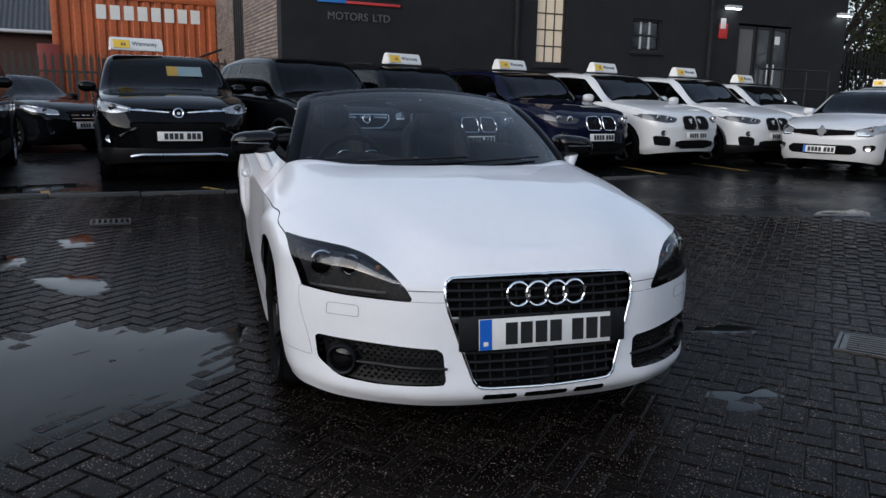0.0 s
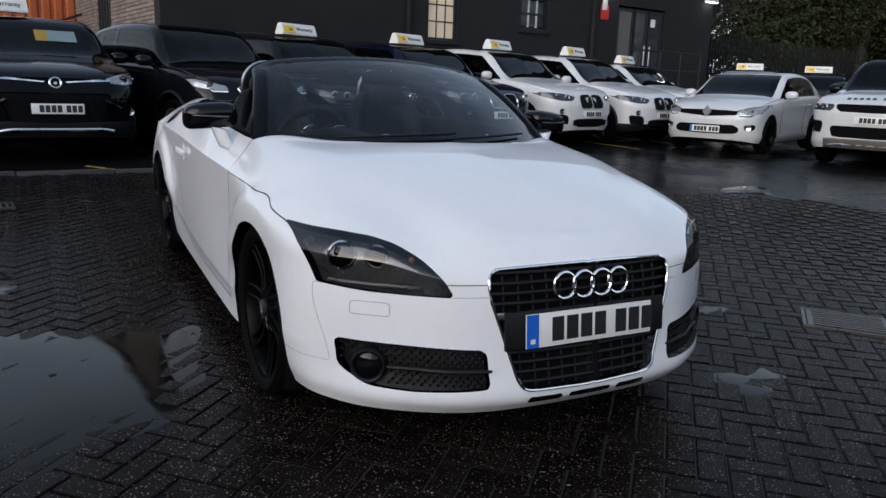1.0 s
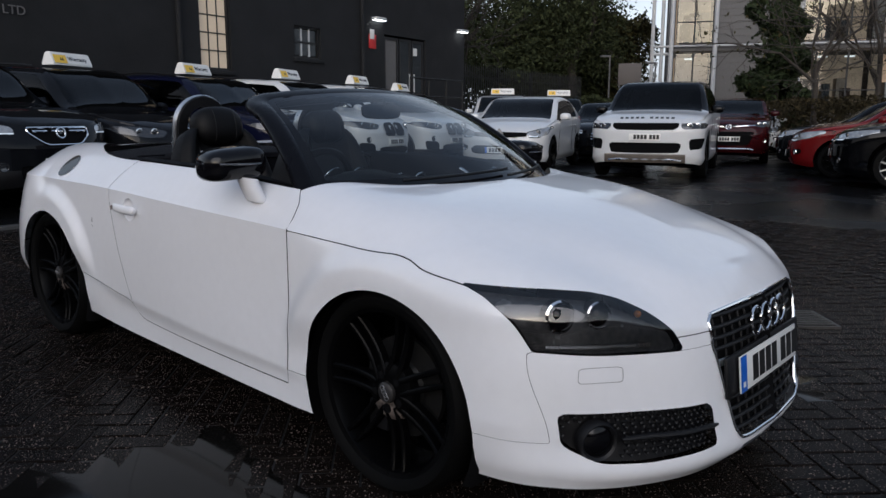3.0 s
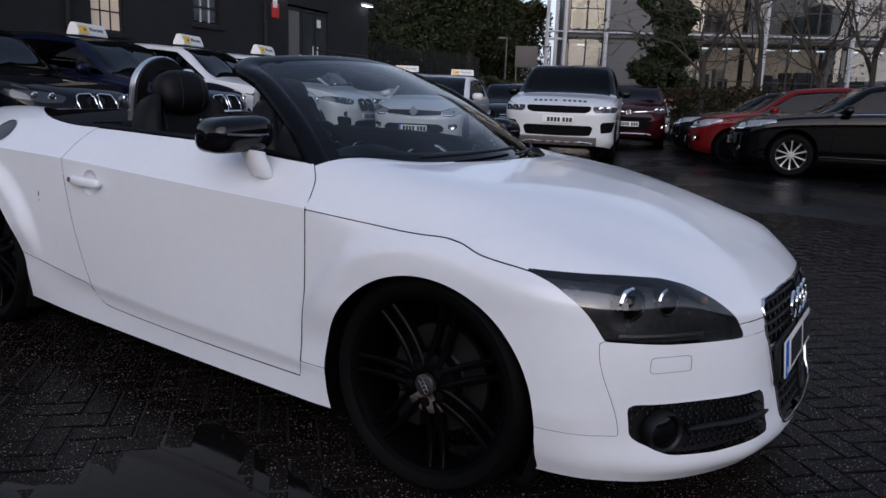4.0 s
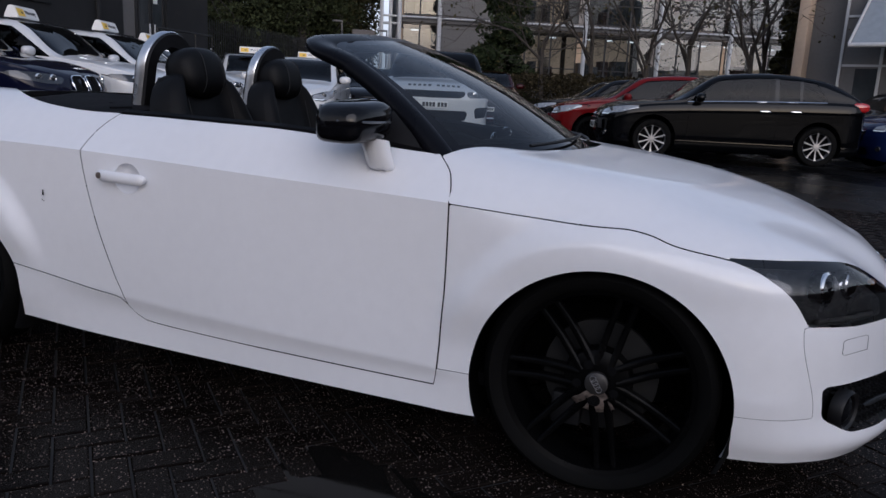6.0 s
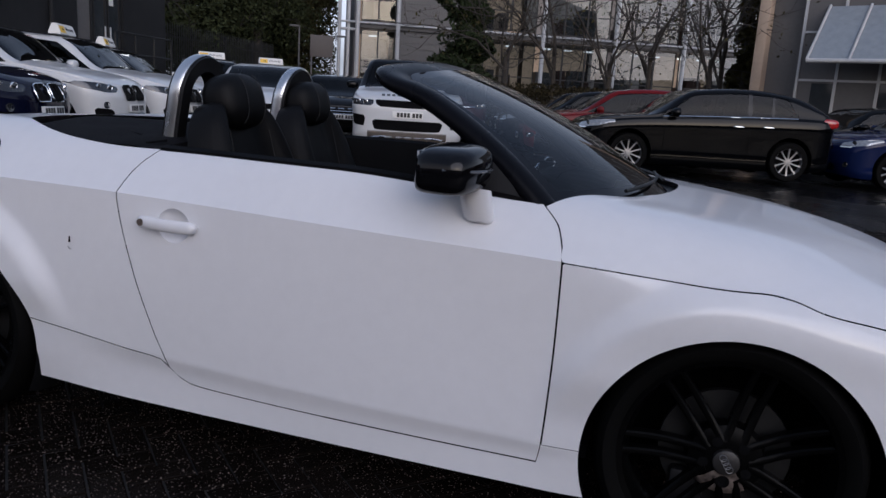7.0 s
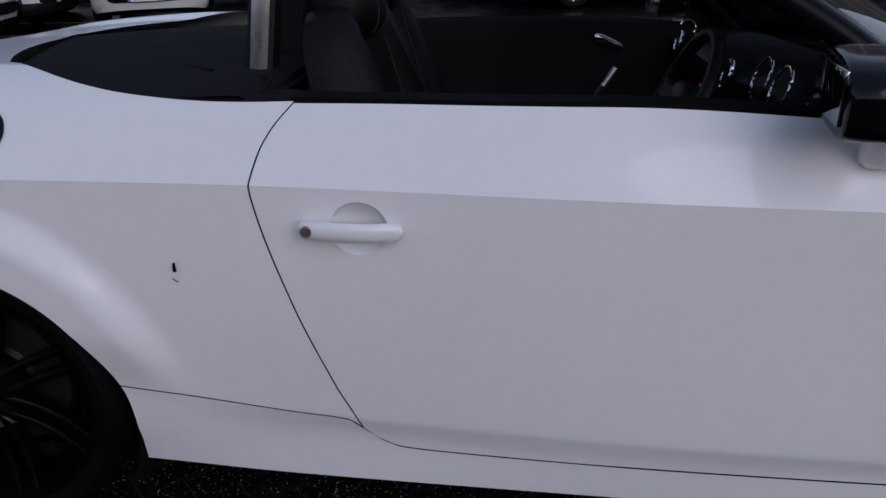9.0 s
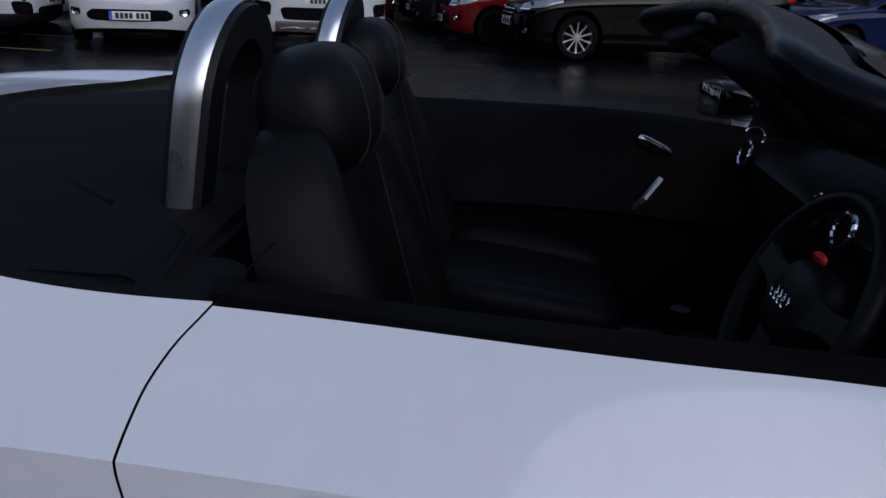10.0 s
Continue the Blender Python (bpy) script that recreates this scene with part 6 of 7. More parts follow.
def make_body():
    polys = cells(body_skin())
    _, polys = split(polys, arch_phi(HUB_F))
    _, polys = split(polys, arch_phi(HUB_R))
    front, rear = split(polys, lambda x, y, z: y - 1.1)
    # front end
    nose_in = poly_phi(GRILLE, 0, 2)
    nose, back = split(front, lambda x, y, z: y + 0.30)
    grille, nose = split(nose, lambda x, y, z: nose_in(x, y, z) if y < -0.75 else 1.0)
    lamp_in = poly_phi(LAMP, 0, 2)
    lamp, nose = split(nose, lambda x, y, z: max(lamp_in(x, y, z), LAMP_REAR(x, y, z)))
    hole, nose = split(nose, poly_phi(INTAKE, 0, 2))
    slots = []
    for c, h in ((-0.0, 0.085), (-0.175, 0.07)):
        s, nose = split(nose, poly_phi(rounded([(c - h, 0.236), (c + h, 0.236), (c + h, 0.212), (c - h, 0.212)], 0.008), 0, 2))
        slots += s
    seams = []
    # bumper: below the lamps and ahead of the wing, with a lip that runs on to the arch
    top = lambda x, z: z - (0.562 + 0.013 * smooth_f(0.475, 0.83, -x))
    edge = lambda y, z: y - (-0.565 + 0.06 * smooth_f(0.317, 0.573, z))
    bumper, mid, above = groove(nose, lambda x, y, z: min(max(top(x, z), edge(y, z)), z - 0.319), 0.0006)
    seams += mid
    wing = []
    hood, mid, wing2 = groove(above, lambda x, y, z: -HOOD_LINE(x, y, z), 0.0014)
    seams += mid
    wing += wing2
    # bonnet, wing and door behind
    hood2, mid, side = groove(back, lambda x, y, z: -HOOD_LINE(x, y, z) if y < 0.463 else DOOR_FRONT(x, y, z) if z > 0.6 else 0.05, 0.0016)
    seams += mid
    hood += hood2
    ahead, behind = split(side, DOOR_FRONT)
    wing += ahead
    sill, mid, wing = groove(wing, lambda x, y, z: z - 0.30 if y > 0.2 else 1.0, 0.0009)
    seams += mid
    s2, mid, door = groove(behind, DOOR_LOW, 0.002)
    seams += mid
    sill += s2
    strip, door = split(door, lambda x, y, z: DOOR_FRONT(x, y, z) - 0.0025)
    wing, strip2 = split(wing, lambda x, y, z: DOOR_FRONT(x, y, z) + 0.0025)
    seams += strip + strip2
    # rear
    s3, mid, rear = groove(rear, DOOR_LOW, 0.0016)
    seams += mid
    sill += s3
    door2, mid, quarter = groove(rear, DOOR_REAR, 0.0017)
    seams += mid
    door += door2
    door = refined(door, lambda p: math.hypot(p[1] - 1.592, p[2] - 0.756) < 0.10)
    cup, door = split(door, lambda x, y, z: math.hypot(y - 1.592, (z - 0.756) * 1.06) - 0.054)
    # cockpit opening and windscreen hole
    cut = lambda x, y, z: 1.0 if z < 0.85 else cockpit_phi(x, y)
    _, hood = split(hood, lambda x, y, z: cowl_phi(x, y) if z > 0.8 else 1.0)
    door, _ = split(door, lambda x, y, z: z - belt_z(y))
    _, door = split(door, lambda x, y, z: abs(x) - 0.73)
    _, quarter = split(quarter, lambda x, y, z: cut(x, y, z))
    flap = lambda x, y, z: (math.hypot(y - 2.37, (z - 0.90) / 0.66) - 0.075) if abs(x) > 0.6 else 1.0
    flap_r, _ = split(refined(quarter, lambda p: math.hypot(p[1] - 2.37, p[2] - 0.9) < 0.14), flap)
    return dict(grille=grille, lamp=lamp, hole=hole, slots=slots, seams=seams, bumper=bumper, wing=wing, hood=hood, door=door, sill=sill, quarter=quarter, flap=flap_r, cup=cup)


def smooth_f(a, b, v):
    t = min(max((v - a) / (b - a), 0.0), 1.0)
    return t * t * (3 - 2 * t)


def belt_z(y):
    return 0.922 + 0.037 * smooth_f(0.45, 1.15, y) - 0.002 * smooth_f(1.5, 1.8, y)


def cockpit_phi(x, y):
    """Below 0 inside the open cockpit and its black deck behind the seats."""
    edge = 0.764 if y < 1.75 else 0.764 * math.sqrt(max(0.0, 1 - ((y - 1.75) / 0.87) ** 3.1))
    return max(abs(x) - edge, y - 2.62)


def cowl_phi(x, y):
    """Below 0 behind the front edge of the windscreen's base."""
    return 0.17 + 0.36 * (abs(x) / 0.775) ** 2.0 - y


PANELS = make_body()
BODY_MID = (0.0, 1.2, 0.4)


def both(name, key, material, label="", d=0.0):
    """A panel on each side of the car."""
    out = []
    for flip in (False, True):
        bm = inset(PANELS[key], BODY_MID, flip, d) if d else sheet(PANELS[key], flip)
        out.append(part(name, bm, material, roadster, label, 14 if key in ("door", "quarter") else 50))
    return out


def chains(polys):
    """Groups polygons that touch one another."""
    root = {}

    def find(k):
        while root.setdefault(k, k) != k:
            root[k] = root[root[k]]
            k = root[k]
        return k
    names = [[tuple(round(c, 4) for c in p[:3]) for p in poly] for poly in polys]
    for keys in names:
        for k in keys[1:]:
            root[find(k)] = find(keys[0])
    groups = {}
    for poly, keys in zip(polys, names):
        groups.setdefault(find(keys[0]), []).append(poly)
    return [g for g in groups.values() if len(g) > 3]


def both_in_one(name, key, material, label="", d=0.0):
    bm = sheet(PANELS[key])
    sheet(PANELS[key], True, bm)
    bmesh.ops.remove_doubles(bm, verts=bm.verts[:], dist=1e-4)
    if d:
        bm.normal_update()
        for v, n in [(v, v.normal.copy()) for v in bm.verts]:
            v.co += n * (d if n.dot(v.co - Vector(BODY_MID)) > 0 else -d)
    return part(name, bm, material, roadster, label, 50)


both_in_one("bonnet", "hood", WHITE, "broad white bonnet")
both_in_one("bumper", "bumper", WHITE, "white front bumper with lower lip")
both("wing", "wing", WHITE, "white flared front wing")
doors = both("door", "door", WHITE, "smooth white door with a shoulder crease")
both("quarter_panel", "quarter", WHITE, "white flared rear quarter panel")
both("sill", "sill", WHITE)
for chain in chains(PANELS["seams"]):
    PANELS["gap"] = chain
    both("panel_gap", "gap", SEAM, d=-0.006)
both_in_one("lower_slots", "slots", SEAM, d=-0.02)
flap = part("fuel_flap", inset(PANELS["flap"], BODY_MID, False, 0.003), BLACK_PAINT, roadster, "round black fuel flap")
lamps = both("headlight", "lamp", LENS_DARK, "smoked teardrop headlight", d=-0.035)
for lamp_ob, flip in zip(lamps, (False, True)):
    part("cover", inset(PANELS["lamp"], BODY_MID, flip, -0.001), LAMP_GLASS, lamp_ob, "clear lamp cover")
holes = both("air_intake", "hole", PLASTIC, "black lower air intake", d=-0.04)
both_in_one("grille", "grille", SEAM, "tall black grille with chrome frame", d=-0.03)


GRID = body_skin()


def on_nose(x, z):
    """How far forward the nose lies at a half width and height."""
    g = GRID[:, :78].reshape(-1, 3)
    d = (g[:, 0] + abs(x)) ** 2 + (g[:, 2] - z) ** 2 + 1e-7 + (g[:, 1] > -0.2) * 9.0
    k = np.argsort(d)[:4]
    w = 1 / d[k]
    return float((g[k, 1] * w).sum() / w.sum())


def nose_details():
    full = [p for p in GRILLE if p[0] <= 0]
    outline = [(x, z) for x, z in full] + [(-x, z) for x, z in reversed(full)]
    pts = [(x, on_nose(x, z) - 0.004, z) for x, z in outline]
    part("grille_frame", tube(pts, 0.0055, 8, closed=True), CHROME, roadster, "slim chrome grille surround")
    inside = poly_phi(outline, 0, 1)
    z = 0.285
    while z < 0.65:
        if not 0.395 < z < 0.515:
            xs = [x for x in np.linspace(-0.37, 0.37, 149) if inside(x, z) < -0.004]
            part("slat", tube([(x, on_nose(x, z) + 0.012, z) for x in np.linspace(xs[0], xs[-1], 13)], 0.0065, 6), PLASTIC, roadster)
        z += 0.0315
    for x in np.linspace(-0.315, 0.315, 13):
        zs = [q for q in np.linspace(0.26, 0.655, 120) if inside(x, q) < -0.004]
        if len(zs) > 10:
            part("upright", tube([(x, on_nose(x, q) + 0.018, q) for q in np.linspace(zs[0], zs[-1], 6)], 0.004, 6), PLASTIC, roadster)
    part("plate_holder", moved(box(-0.33, 0.33, 0, 0.012, -0.062, 0.062, 0.004), pose(0, -0.862, 0.455, -7)), PLASTIC, roadster)
    m = pose(0, -0.872, 0.452, 83, 0, 0)
    plate = part("number_plate", moved(box(-0.26, 0.26, -0.0555, 0.0555, -0.003, 0.003, 0.0015), m), PLATE_WHITE, roadster, "white number plate with a blue end band")
    part("blue_band", moved(box(-0.259, -0.213, -0.0545, 0.0545, 0.003, 0.0045), m), PLATE_BLUE, plate, smooth=0)
    part("band_mark", moved(box(-0.245, -0.227, -0.04, -0.025, 0.0045, 0.0055), m), PLATE_WHITE, plate, smooth=0)
    bar_text(plate, m @ pose(0.022, 0, 0.0035), [0.058] * 4 + [-0.03] + [0.058] * 3, 0.079, INK)
    for k in range(4):
        x = (k - 1.5) * 0.0735
        part("badge_ring", ring((x, on_nose(x, 0.59) - 0.016, 0.59), (0, -1, 0.12), 0.0425, 0.0055), CHROME, roadster, "chrome badge ring")
    part("side_badge", moved(box(-0.036, 0.036, -0.004, 0.004, -0.011, 0.011, 0.002), pose(-0.318, on_nose(-0.318, 0.505) - 0.004, 0.503, 0, 0, -8)), BRUSHED, roadster)
    for s in (-1, 1):
        # washer cover outline
        for nm, w, h in (("washer_cover", 0.052, 0.021),):
            loop = rounded([(-w, -h), (w, -h), (w * 0.93, h), (-w, h)], 0.012)
            p3 = [(s * (0.707 + u), on_nose(0.707 + u, 0.513 + v) - 0.0022, 0.513 + v) for u, v in loop]
            part(nm, tube(p3, 0.0006, 5, closed=True), STITCH, roadster)
        c = (s * 0.712, on_nose(0.712, 0.325) - 0.002, 0.325)
        q = Matrix.Translation(c) @ Vector((s * 0.62, -1, 0)).to_track_quat("Z", "Y").to_matrix().to_4x4()
        fog = part("fog_lamp", lathe([(0.060, -0.03), (0.058, -0.004), (0.052, 0.004), (0.045, -0.002), (0.044, -0.012)], q, 32), PLASTIC, roadster, "round fog lamp in a black bezel")
        part("lens", lathe([(0.0455, -0.010), (0.033, -0.003), (0.015, 0.001), (0.0005, 0.002)], q, 24), BLACK_PAINT, fog)
        xs = np.linspace(0.368, 0.665, 12)
        part("intake_blade", tube([(s * x, on_nose(x, 0.332) - 0.004, 0.332 + 0.008 * (x - 0.6)) for x in xs], [0.004] + [0.0085] * 10 + [0.004], 8), PLASTIC, roadster)
        inside_i = poly_phi(INTAKE, 0, 1)
        mesh = bmesh.new()
        row = 0
        z = 0.255
        while z < 0.396:
            x = 0.39 + (row % 2) * 0.011
            while x < 0.79:
                if inside_i(-x, z) < -0.006 and math.hypot(x - 0.712, z - 0.325) > 0.062:
                    y = on_nose(x, z) + 0.016
                    mesh_pts = [(s * (x + 0.0085 * math.cos(a)), y, z + 0.006 * math.sin(a)) for a in (math.pi / 3 * k for k in range(6))]
                    vs = [mesh.verts.new(p) for p in mesh_pts]
                    tip = mesh.verts.new((s * x, y + 0.012, z))
                    for k in range(6):
                        mesh.faces.new((vs[k], vs[(k + 1) % 6], tip))
                x += 0.022
            z += 0.0125
            row += 1
        ob = part("mesh_insert", mesh, PLASTIC, roadster, "black honeycomb intake mesh", 0)
        tagged(ob, kind="stuff")


def lamp_details():
    for lamp_ob, s in zip(lamps, (-1, 1)):
        for x, z, r in ((0.756, 0.664, 0.040), (0.668, 0.666, 0.034)):
            c = (s * x, on_nose(x, z) + 0.05, z)
            q = Matrix.Translation(c) @ Vector((s * 0.5, -1, 0.12)).to_track_quat("Z", "Y").to_matrix().to_4x4()
            part("projector", lathe([(r * 1.18, -0.02), (r * 1.16, 0.012), (r * 1.02, 0.016), (r * 0.98, 0.0)], q, 28), CHROME, lamp_ob)
            part("lens", lathe([(r, 0.0), (r * 0.86, 0.014), (r * 0.55, 0.024), (r * 0.2, 0.028), (0.0005, 0.0285)], q, 24), BLACK_PAINT, lamp_ob)
        pts = [(s * x, on_nose(x, 0.582 + 0.01 * (x - 0.5)) + 0.02, 0.582 + 0.01 * (x - 0.5)) for x in np.linspace(0.56, 0.80, 9)]
        part("light_strip", tube(pts, 0.007, 6), ALLOY, lamp_ob)
        part("indicator_bulb", egg((0, 0, 0), (0.010, 0.010, 0.010), pose(s * 0.585, on_nose(0.585, 0.668) + 0.018, 0.668), 2, 12, 8), AMBER, lamp_ob, "small amber indicator bulb")


def wheel(hub_y, s):
    """Black seven twin-spoke wheel; local z points outwards."""
    out = Matrix.Translation((s * 0.79, hub_y, HUB_Z)) @ pose(0, 0, 0, 0, 90 * s, 0)
    w = new("wheel")
    w.parent = roadster
    w.matrix_local = out
    tagged(w, "black seven-spoke wheel with low tyre")
    R, r = HUB_Z, 0.276
    I = Matrix()
    part("tyre", lathe([(r - 0.01, -0.12), (R - 0.02, -0.125), (R, -0.10), (R + 0.001, 0.06), (R - 0.012, 0.09), (r + 0.03, 0.105), (r + 0.006, 0.10), (r - 0.006, 0.088)], I, 72), TYRE, w, "low-profile black tyre")
    part("rim", lathe([(r - 0.012, -0.11), (r - 0.03, -0.09), (r - 0.035, 0.05), (r - 0.018, 0.085), (r + 0.004, 0.094), (r + 0.004, 0.086), (r - 0.012, 0.080)], I, 72), ALLOY_BLACK, w)
    for k in range(7):
        a = 2 * math.pi * (k + 0.5) / 7 + 0.2
        for side in (-1, 1):
            rows = []
            for f in np.linspace(0, 1, 7):
                off = side * (0.0205 + 0.003 * f)
                rad = math.hypot(0.05 + f * (r - 0.066), off)
                ang = a + math.atan2(off, 0.05 + f * (r - 0.066))
                h = 0.076 - 0.018 * math.sin(math.pi * f) + 0.006 * f
                wd = 0.0105 - 0.0025 * f
                c, t = Vector((math.cos(ang), math.sin(ang), 0)), Vector((-math.sin(ang), math.cos(ang), 0))
                p = c * rad
                rows.append([p - t * wd + Vector((0, 0, h - 0.03)), p - t * wd + Vector((0, 0, h - 0.004)), p - t * wd * 0.5 + Vector((0, 0, h)), p + t * wd * 0.5 + Vector((0, 0, h)), p + t * wd + Vector((0, 0, h - 0.004)), p + t * wd + Vector((0, 0, h - 0.03))])
            part("spoke", loft(rows, True, True), ALLOY_BLACK, w)
    part("hub", lathe([(0.100, 0.03), (0.092, 0.060), (0.065, 0.072), (0.036, 0.074), (0.034, 0.066)], I, 40), ALLOY_BLACK, w, "satin black hub")
    part("centre_cap", lathe([(0.034, 0.066), (0.033, 0.083), (0.028, 0.087), (0.0005, 0.088)], I, 32), CAP_GREY, w, "dark centre cap with pale rings")
    for k in range(5):
        a = 2 * math.pi * k / 5 + 0.5
        c = Vector((0.056 * math.cos(a), 0.056 * math.sin(a), 0))
        part("bolt_hole", lathe([(0.0135, 0.0755), (0.0125, 0.0757), (0.0005, 0.0757)], Matrix.Translation(c), 16), SEAM, w)
    down = math.pi if s < 0 else 0.0
    worn = [[(rr * math.cos(down + f), rr * math.sin(down + f), z) for f in np.linspace(-0.75 - 2 * (rr - 0.04) * (1 if s < 0 else -1), 0.75 - 3 * (rr - 0.06), 14)] for rr, z in ((0.036, 0.0752), (0.064, 0.0734), (0.079, 0.0672), (0.092, 0.0612), (0.0965, 0.050))]
    part("worn_patch", loft(worn), BARE, w, "bare metal where the black paint has worn away", 60)
    c = Vector((0.054 * math.cos(down), 0.054 * math.sin(down), 0))
    part("wheel_bolt", lathe([(0.0165, 0.0735), (0.0155, 0.0785), (0.011, 0.0788), (0.010, 0.075), (0.0005, 0.075)], Matrix.Translation(c), 18), SEAM, w, "dark wheel bolt")
    slant = 0.58 if hub_y < 1 else 1.45
    for k in range(4):
        d = (k - 1.5) * 0.0115
        part("cap_mark", ring((d * math.cos(slant), d * math.sin(slant), 0.0885), (0, 0, 1), 0.0085, 0.0009, None, 20, 5), ALLOY, w)
    part("brake_disc", lathe([(0.165, -0.02), (0.165, 0.0), (0.09, 0.0), (0.075, 0.02), (0.03, 0.02)], I, 48), BRAKE, w)
    cal = moved(box(-0.05, 0.05, -0.045, 0.045, -0.05, 0.035, 0.012), pose(0.14 * math.cos(2.5), 0.14 * math.sin(2.5), 0))
    part("caliper", cal, PLASTIC, w)
    return w


def wheels():
    for y in (HUB_F, HUB_R):
        for s in (-1, 1):
            wheel(y, s)
            rows = []
            for a in np.linspace(-0.45, math.pi + 0.45, 25):
                rows.append([(s * x, y + rr * math.cos(a), 0.30 + rr * math.sin(a)) for x, rr in ((0.885, 0.366), (0.86, 0.385), (0.52, 0.385), (0.52, 0.10))])
            part("arch_liner", loft(rows), SEAM, roadster)


nose_details()
lamp_details()
wheels()
part("underbody", box(-0.52, 0.52, -0.62, 3.05, 0.17, 0.23, 0.02), SEAM, roadster)
part("floor_side", box(-0.80, 0.80, 0.42, 2.05, 0.19, 0.23, 0.01), SEAM, roadster)


# windscreen, mirrors, handles and cabin
def screen_point(u, v):
    bx, by, bz = 0.742 * u, 0.225 + 0.31 * u * u, 0.938 - 0.016 * u * u
    tx, ty, tz = 0.60 * u, 0.955 + 0.085 * u * u, 1.292 - 0.050 * u * u
    bow = 0.035 * 4 * v * (1 - v)
    return (bx + (tx - bx) * v, by + (ty - by) * v - bow * 0.5, bz + (tz - bz) * v + bow * 0.7, u, v)


def windscreen():
    us, vs = np.linspace(-1.07, 1.07, 61), np.linspace(-0.03, 1.06, 31)
    grid = np.array([[screen_point(u, v) for u in us] for v in vs])
    polys = cells(grid)

    def phi(x, y, z, u, v):
        a, b = abs(u) - 0.975, v - 0.985
        r = 0.12
        qa, qb = max(a + r, 0), max((b + r * 0.8) / 0.8, 0)
        return math.hypot(qa, qb) - r if qa > 0 and qb > 0 else max(a, b)
    pane, _ = split(polys, phi)
    pane, border = split(pane, lambda *p: phi(*p) + 0.055)
    foot, pane = split(pane, lambda x, y, z, u, v: v - 0.06)
    ob = part("windscreen", sheet(pane), SCREEN, roadster, "raked clear windscreen", 80)
    part("glass_border", sheet(border + foot), BLACK_PAINT, ob, "black printed glass border", 80)
    ob.visible_shadow = False
    # rounded frame: up one pillar, over the header and down the other
    def at_uv(u, v):
        return Vector(screen_point(u, v)[:3])
    path = [(-1.0, v) for v in np.linspace(-0.05, 0.86, 12)] + [(-1.0 + 0.13 * (1 - math.cos(a)), 0.86 + 0.14 * math.sin(a)) for a in np.linspace(0.15, math.pi / 2, 9)]
    path += [(u, 1.0) for u in np.linspace(-0.82, 0, 11)]
    path += [(-u, v) for u, v in reversed(path[:-1])]
    rows = []
    for k, (u, v) in enumerate(path):
        p = at_uv(u, v)
        du, dv = at_uv(u + 0.01, v) - at_uv(u - 0.01, v), at_uv(u, v + 0.01) - at_uv(u, v - 0.01)
        n = du.cross(dv).normalized()
        a, b = path[max(k - 1, 0)], path[min(k + 1, len(path) - 1)]
        t = (at_uv(*b) - at_uv(*a)).normalized()
        side = t.cross(n).normalized()
        top = smooth_f(0.80, 1.0, v)
        wide, deep = 0.040 + 0.020 * top, 0.026 - 0.002 * top
        c = p - n * (0.012 + 0.006 * top) - side * 0.006 + Vector((0, 0.032 * top, 0))
        rows.append([c + side * wide * math.copysign(abs(math.cos(q)) ** 0.8, math.cos(q)) + n * deep * math.copysign(abs(math.sin(q)) ** 0.8, math.sin(q)) for q in (2 * math.pi * i / 18 for i in range(18))])
    part("windscreen_frame", loft(rows, True, True), FRAME_BLACK, roadster, "black windscreen frame and pillars", 60)
    for s in (-1, 1):
        # folded sun visor on the header's rear face
        part("sun_visor", egg((0, 0, 0), (0.19, 0.012, 0.05), pose(s * 0.33, 1.045, 1.232, 62, 0, -s * 7), 4), FABRIC, roadster)
    part("header_latch", egg((0, 0, 0), (0.05, 0.02, 0.012), pose(0, 1.075, 1.262, 40), 3), PLASTIC, roadster)
    # cowl and wipers
    rows = []
    for u in np.linspace(-1, 1, 41):
        yf = 0.17 + 0.36 * (0.765 * u / 0.775) ** 2
        x, y, z, *_ = screen_point(u, 0.02)
        zf = 0.938 - 0.026 * u * u
        rows.append([(0.765 * u, yf - 0.012, zf - 0.012), (0.758 * u, yf + 0.03, zf - 0.018), (x, y - 0.01, z - 0.012), (x, y + 0.06, z - 0.03)])
    part("cowl", loft(rows), PLASTIC, roadster, "black plastic scuttle panel")
    for u0, u1 in ((-0.62, 0.10), (0.05, 0.72)):
        pts = []
        for f in np.linspace(0, 1, 8):
            x, y, z, *_ = screen_point(u0 + (u1 - u0) * f, 0.02 + 0.05 * f)
            pts.append((x, y - 0.018, z + 0.012))
        part("wiper", tube(pts, 0.006, 6), PLASTIC, roadster, "black wiper")
    # quarter triangles at the foot of the pillars
    for s in (-1, 1):
        tri = [(0.62, 0.925), (0.76, 0.932), (0.74, 1.04), (0.70, 1.02)]
        part("mirror_triangle", loft([[(s * (0.765 - 0.3 * (z - 0.925)), y - 0.02, z) for y, z in tri], [(s * (0.75 - 0.3 * (z - 0.925)), y - 0.02, z) for y, z in tri]], True, True), PLASTIC, roadster)


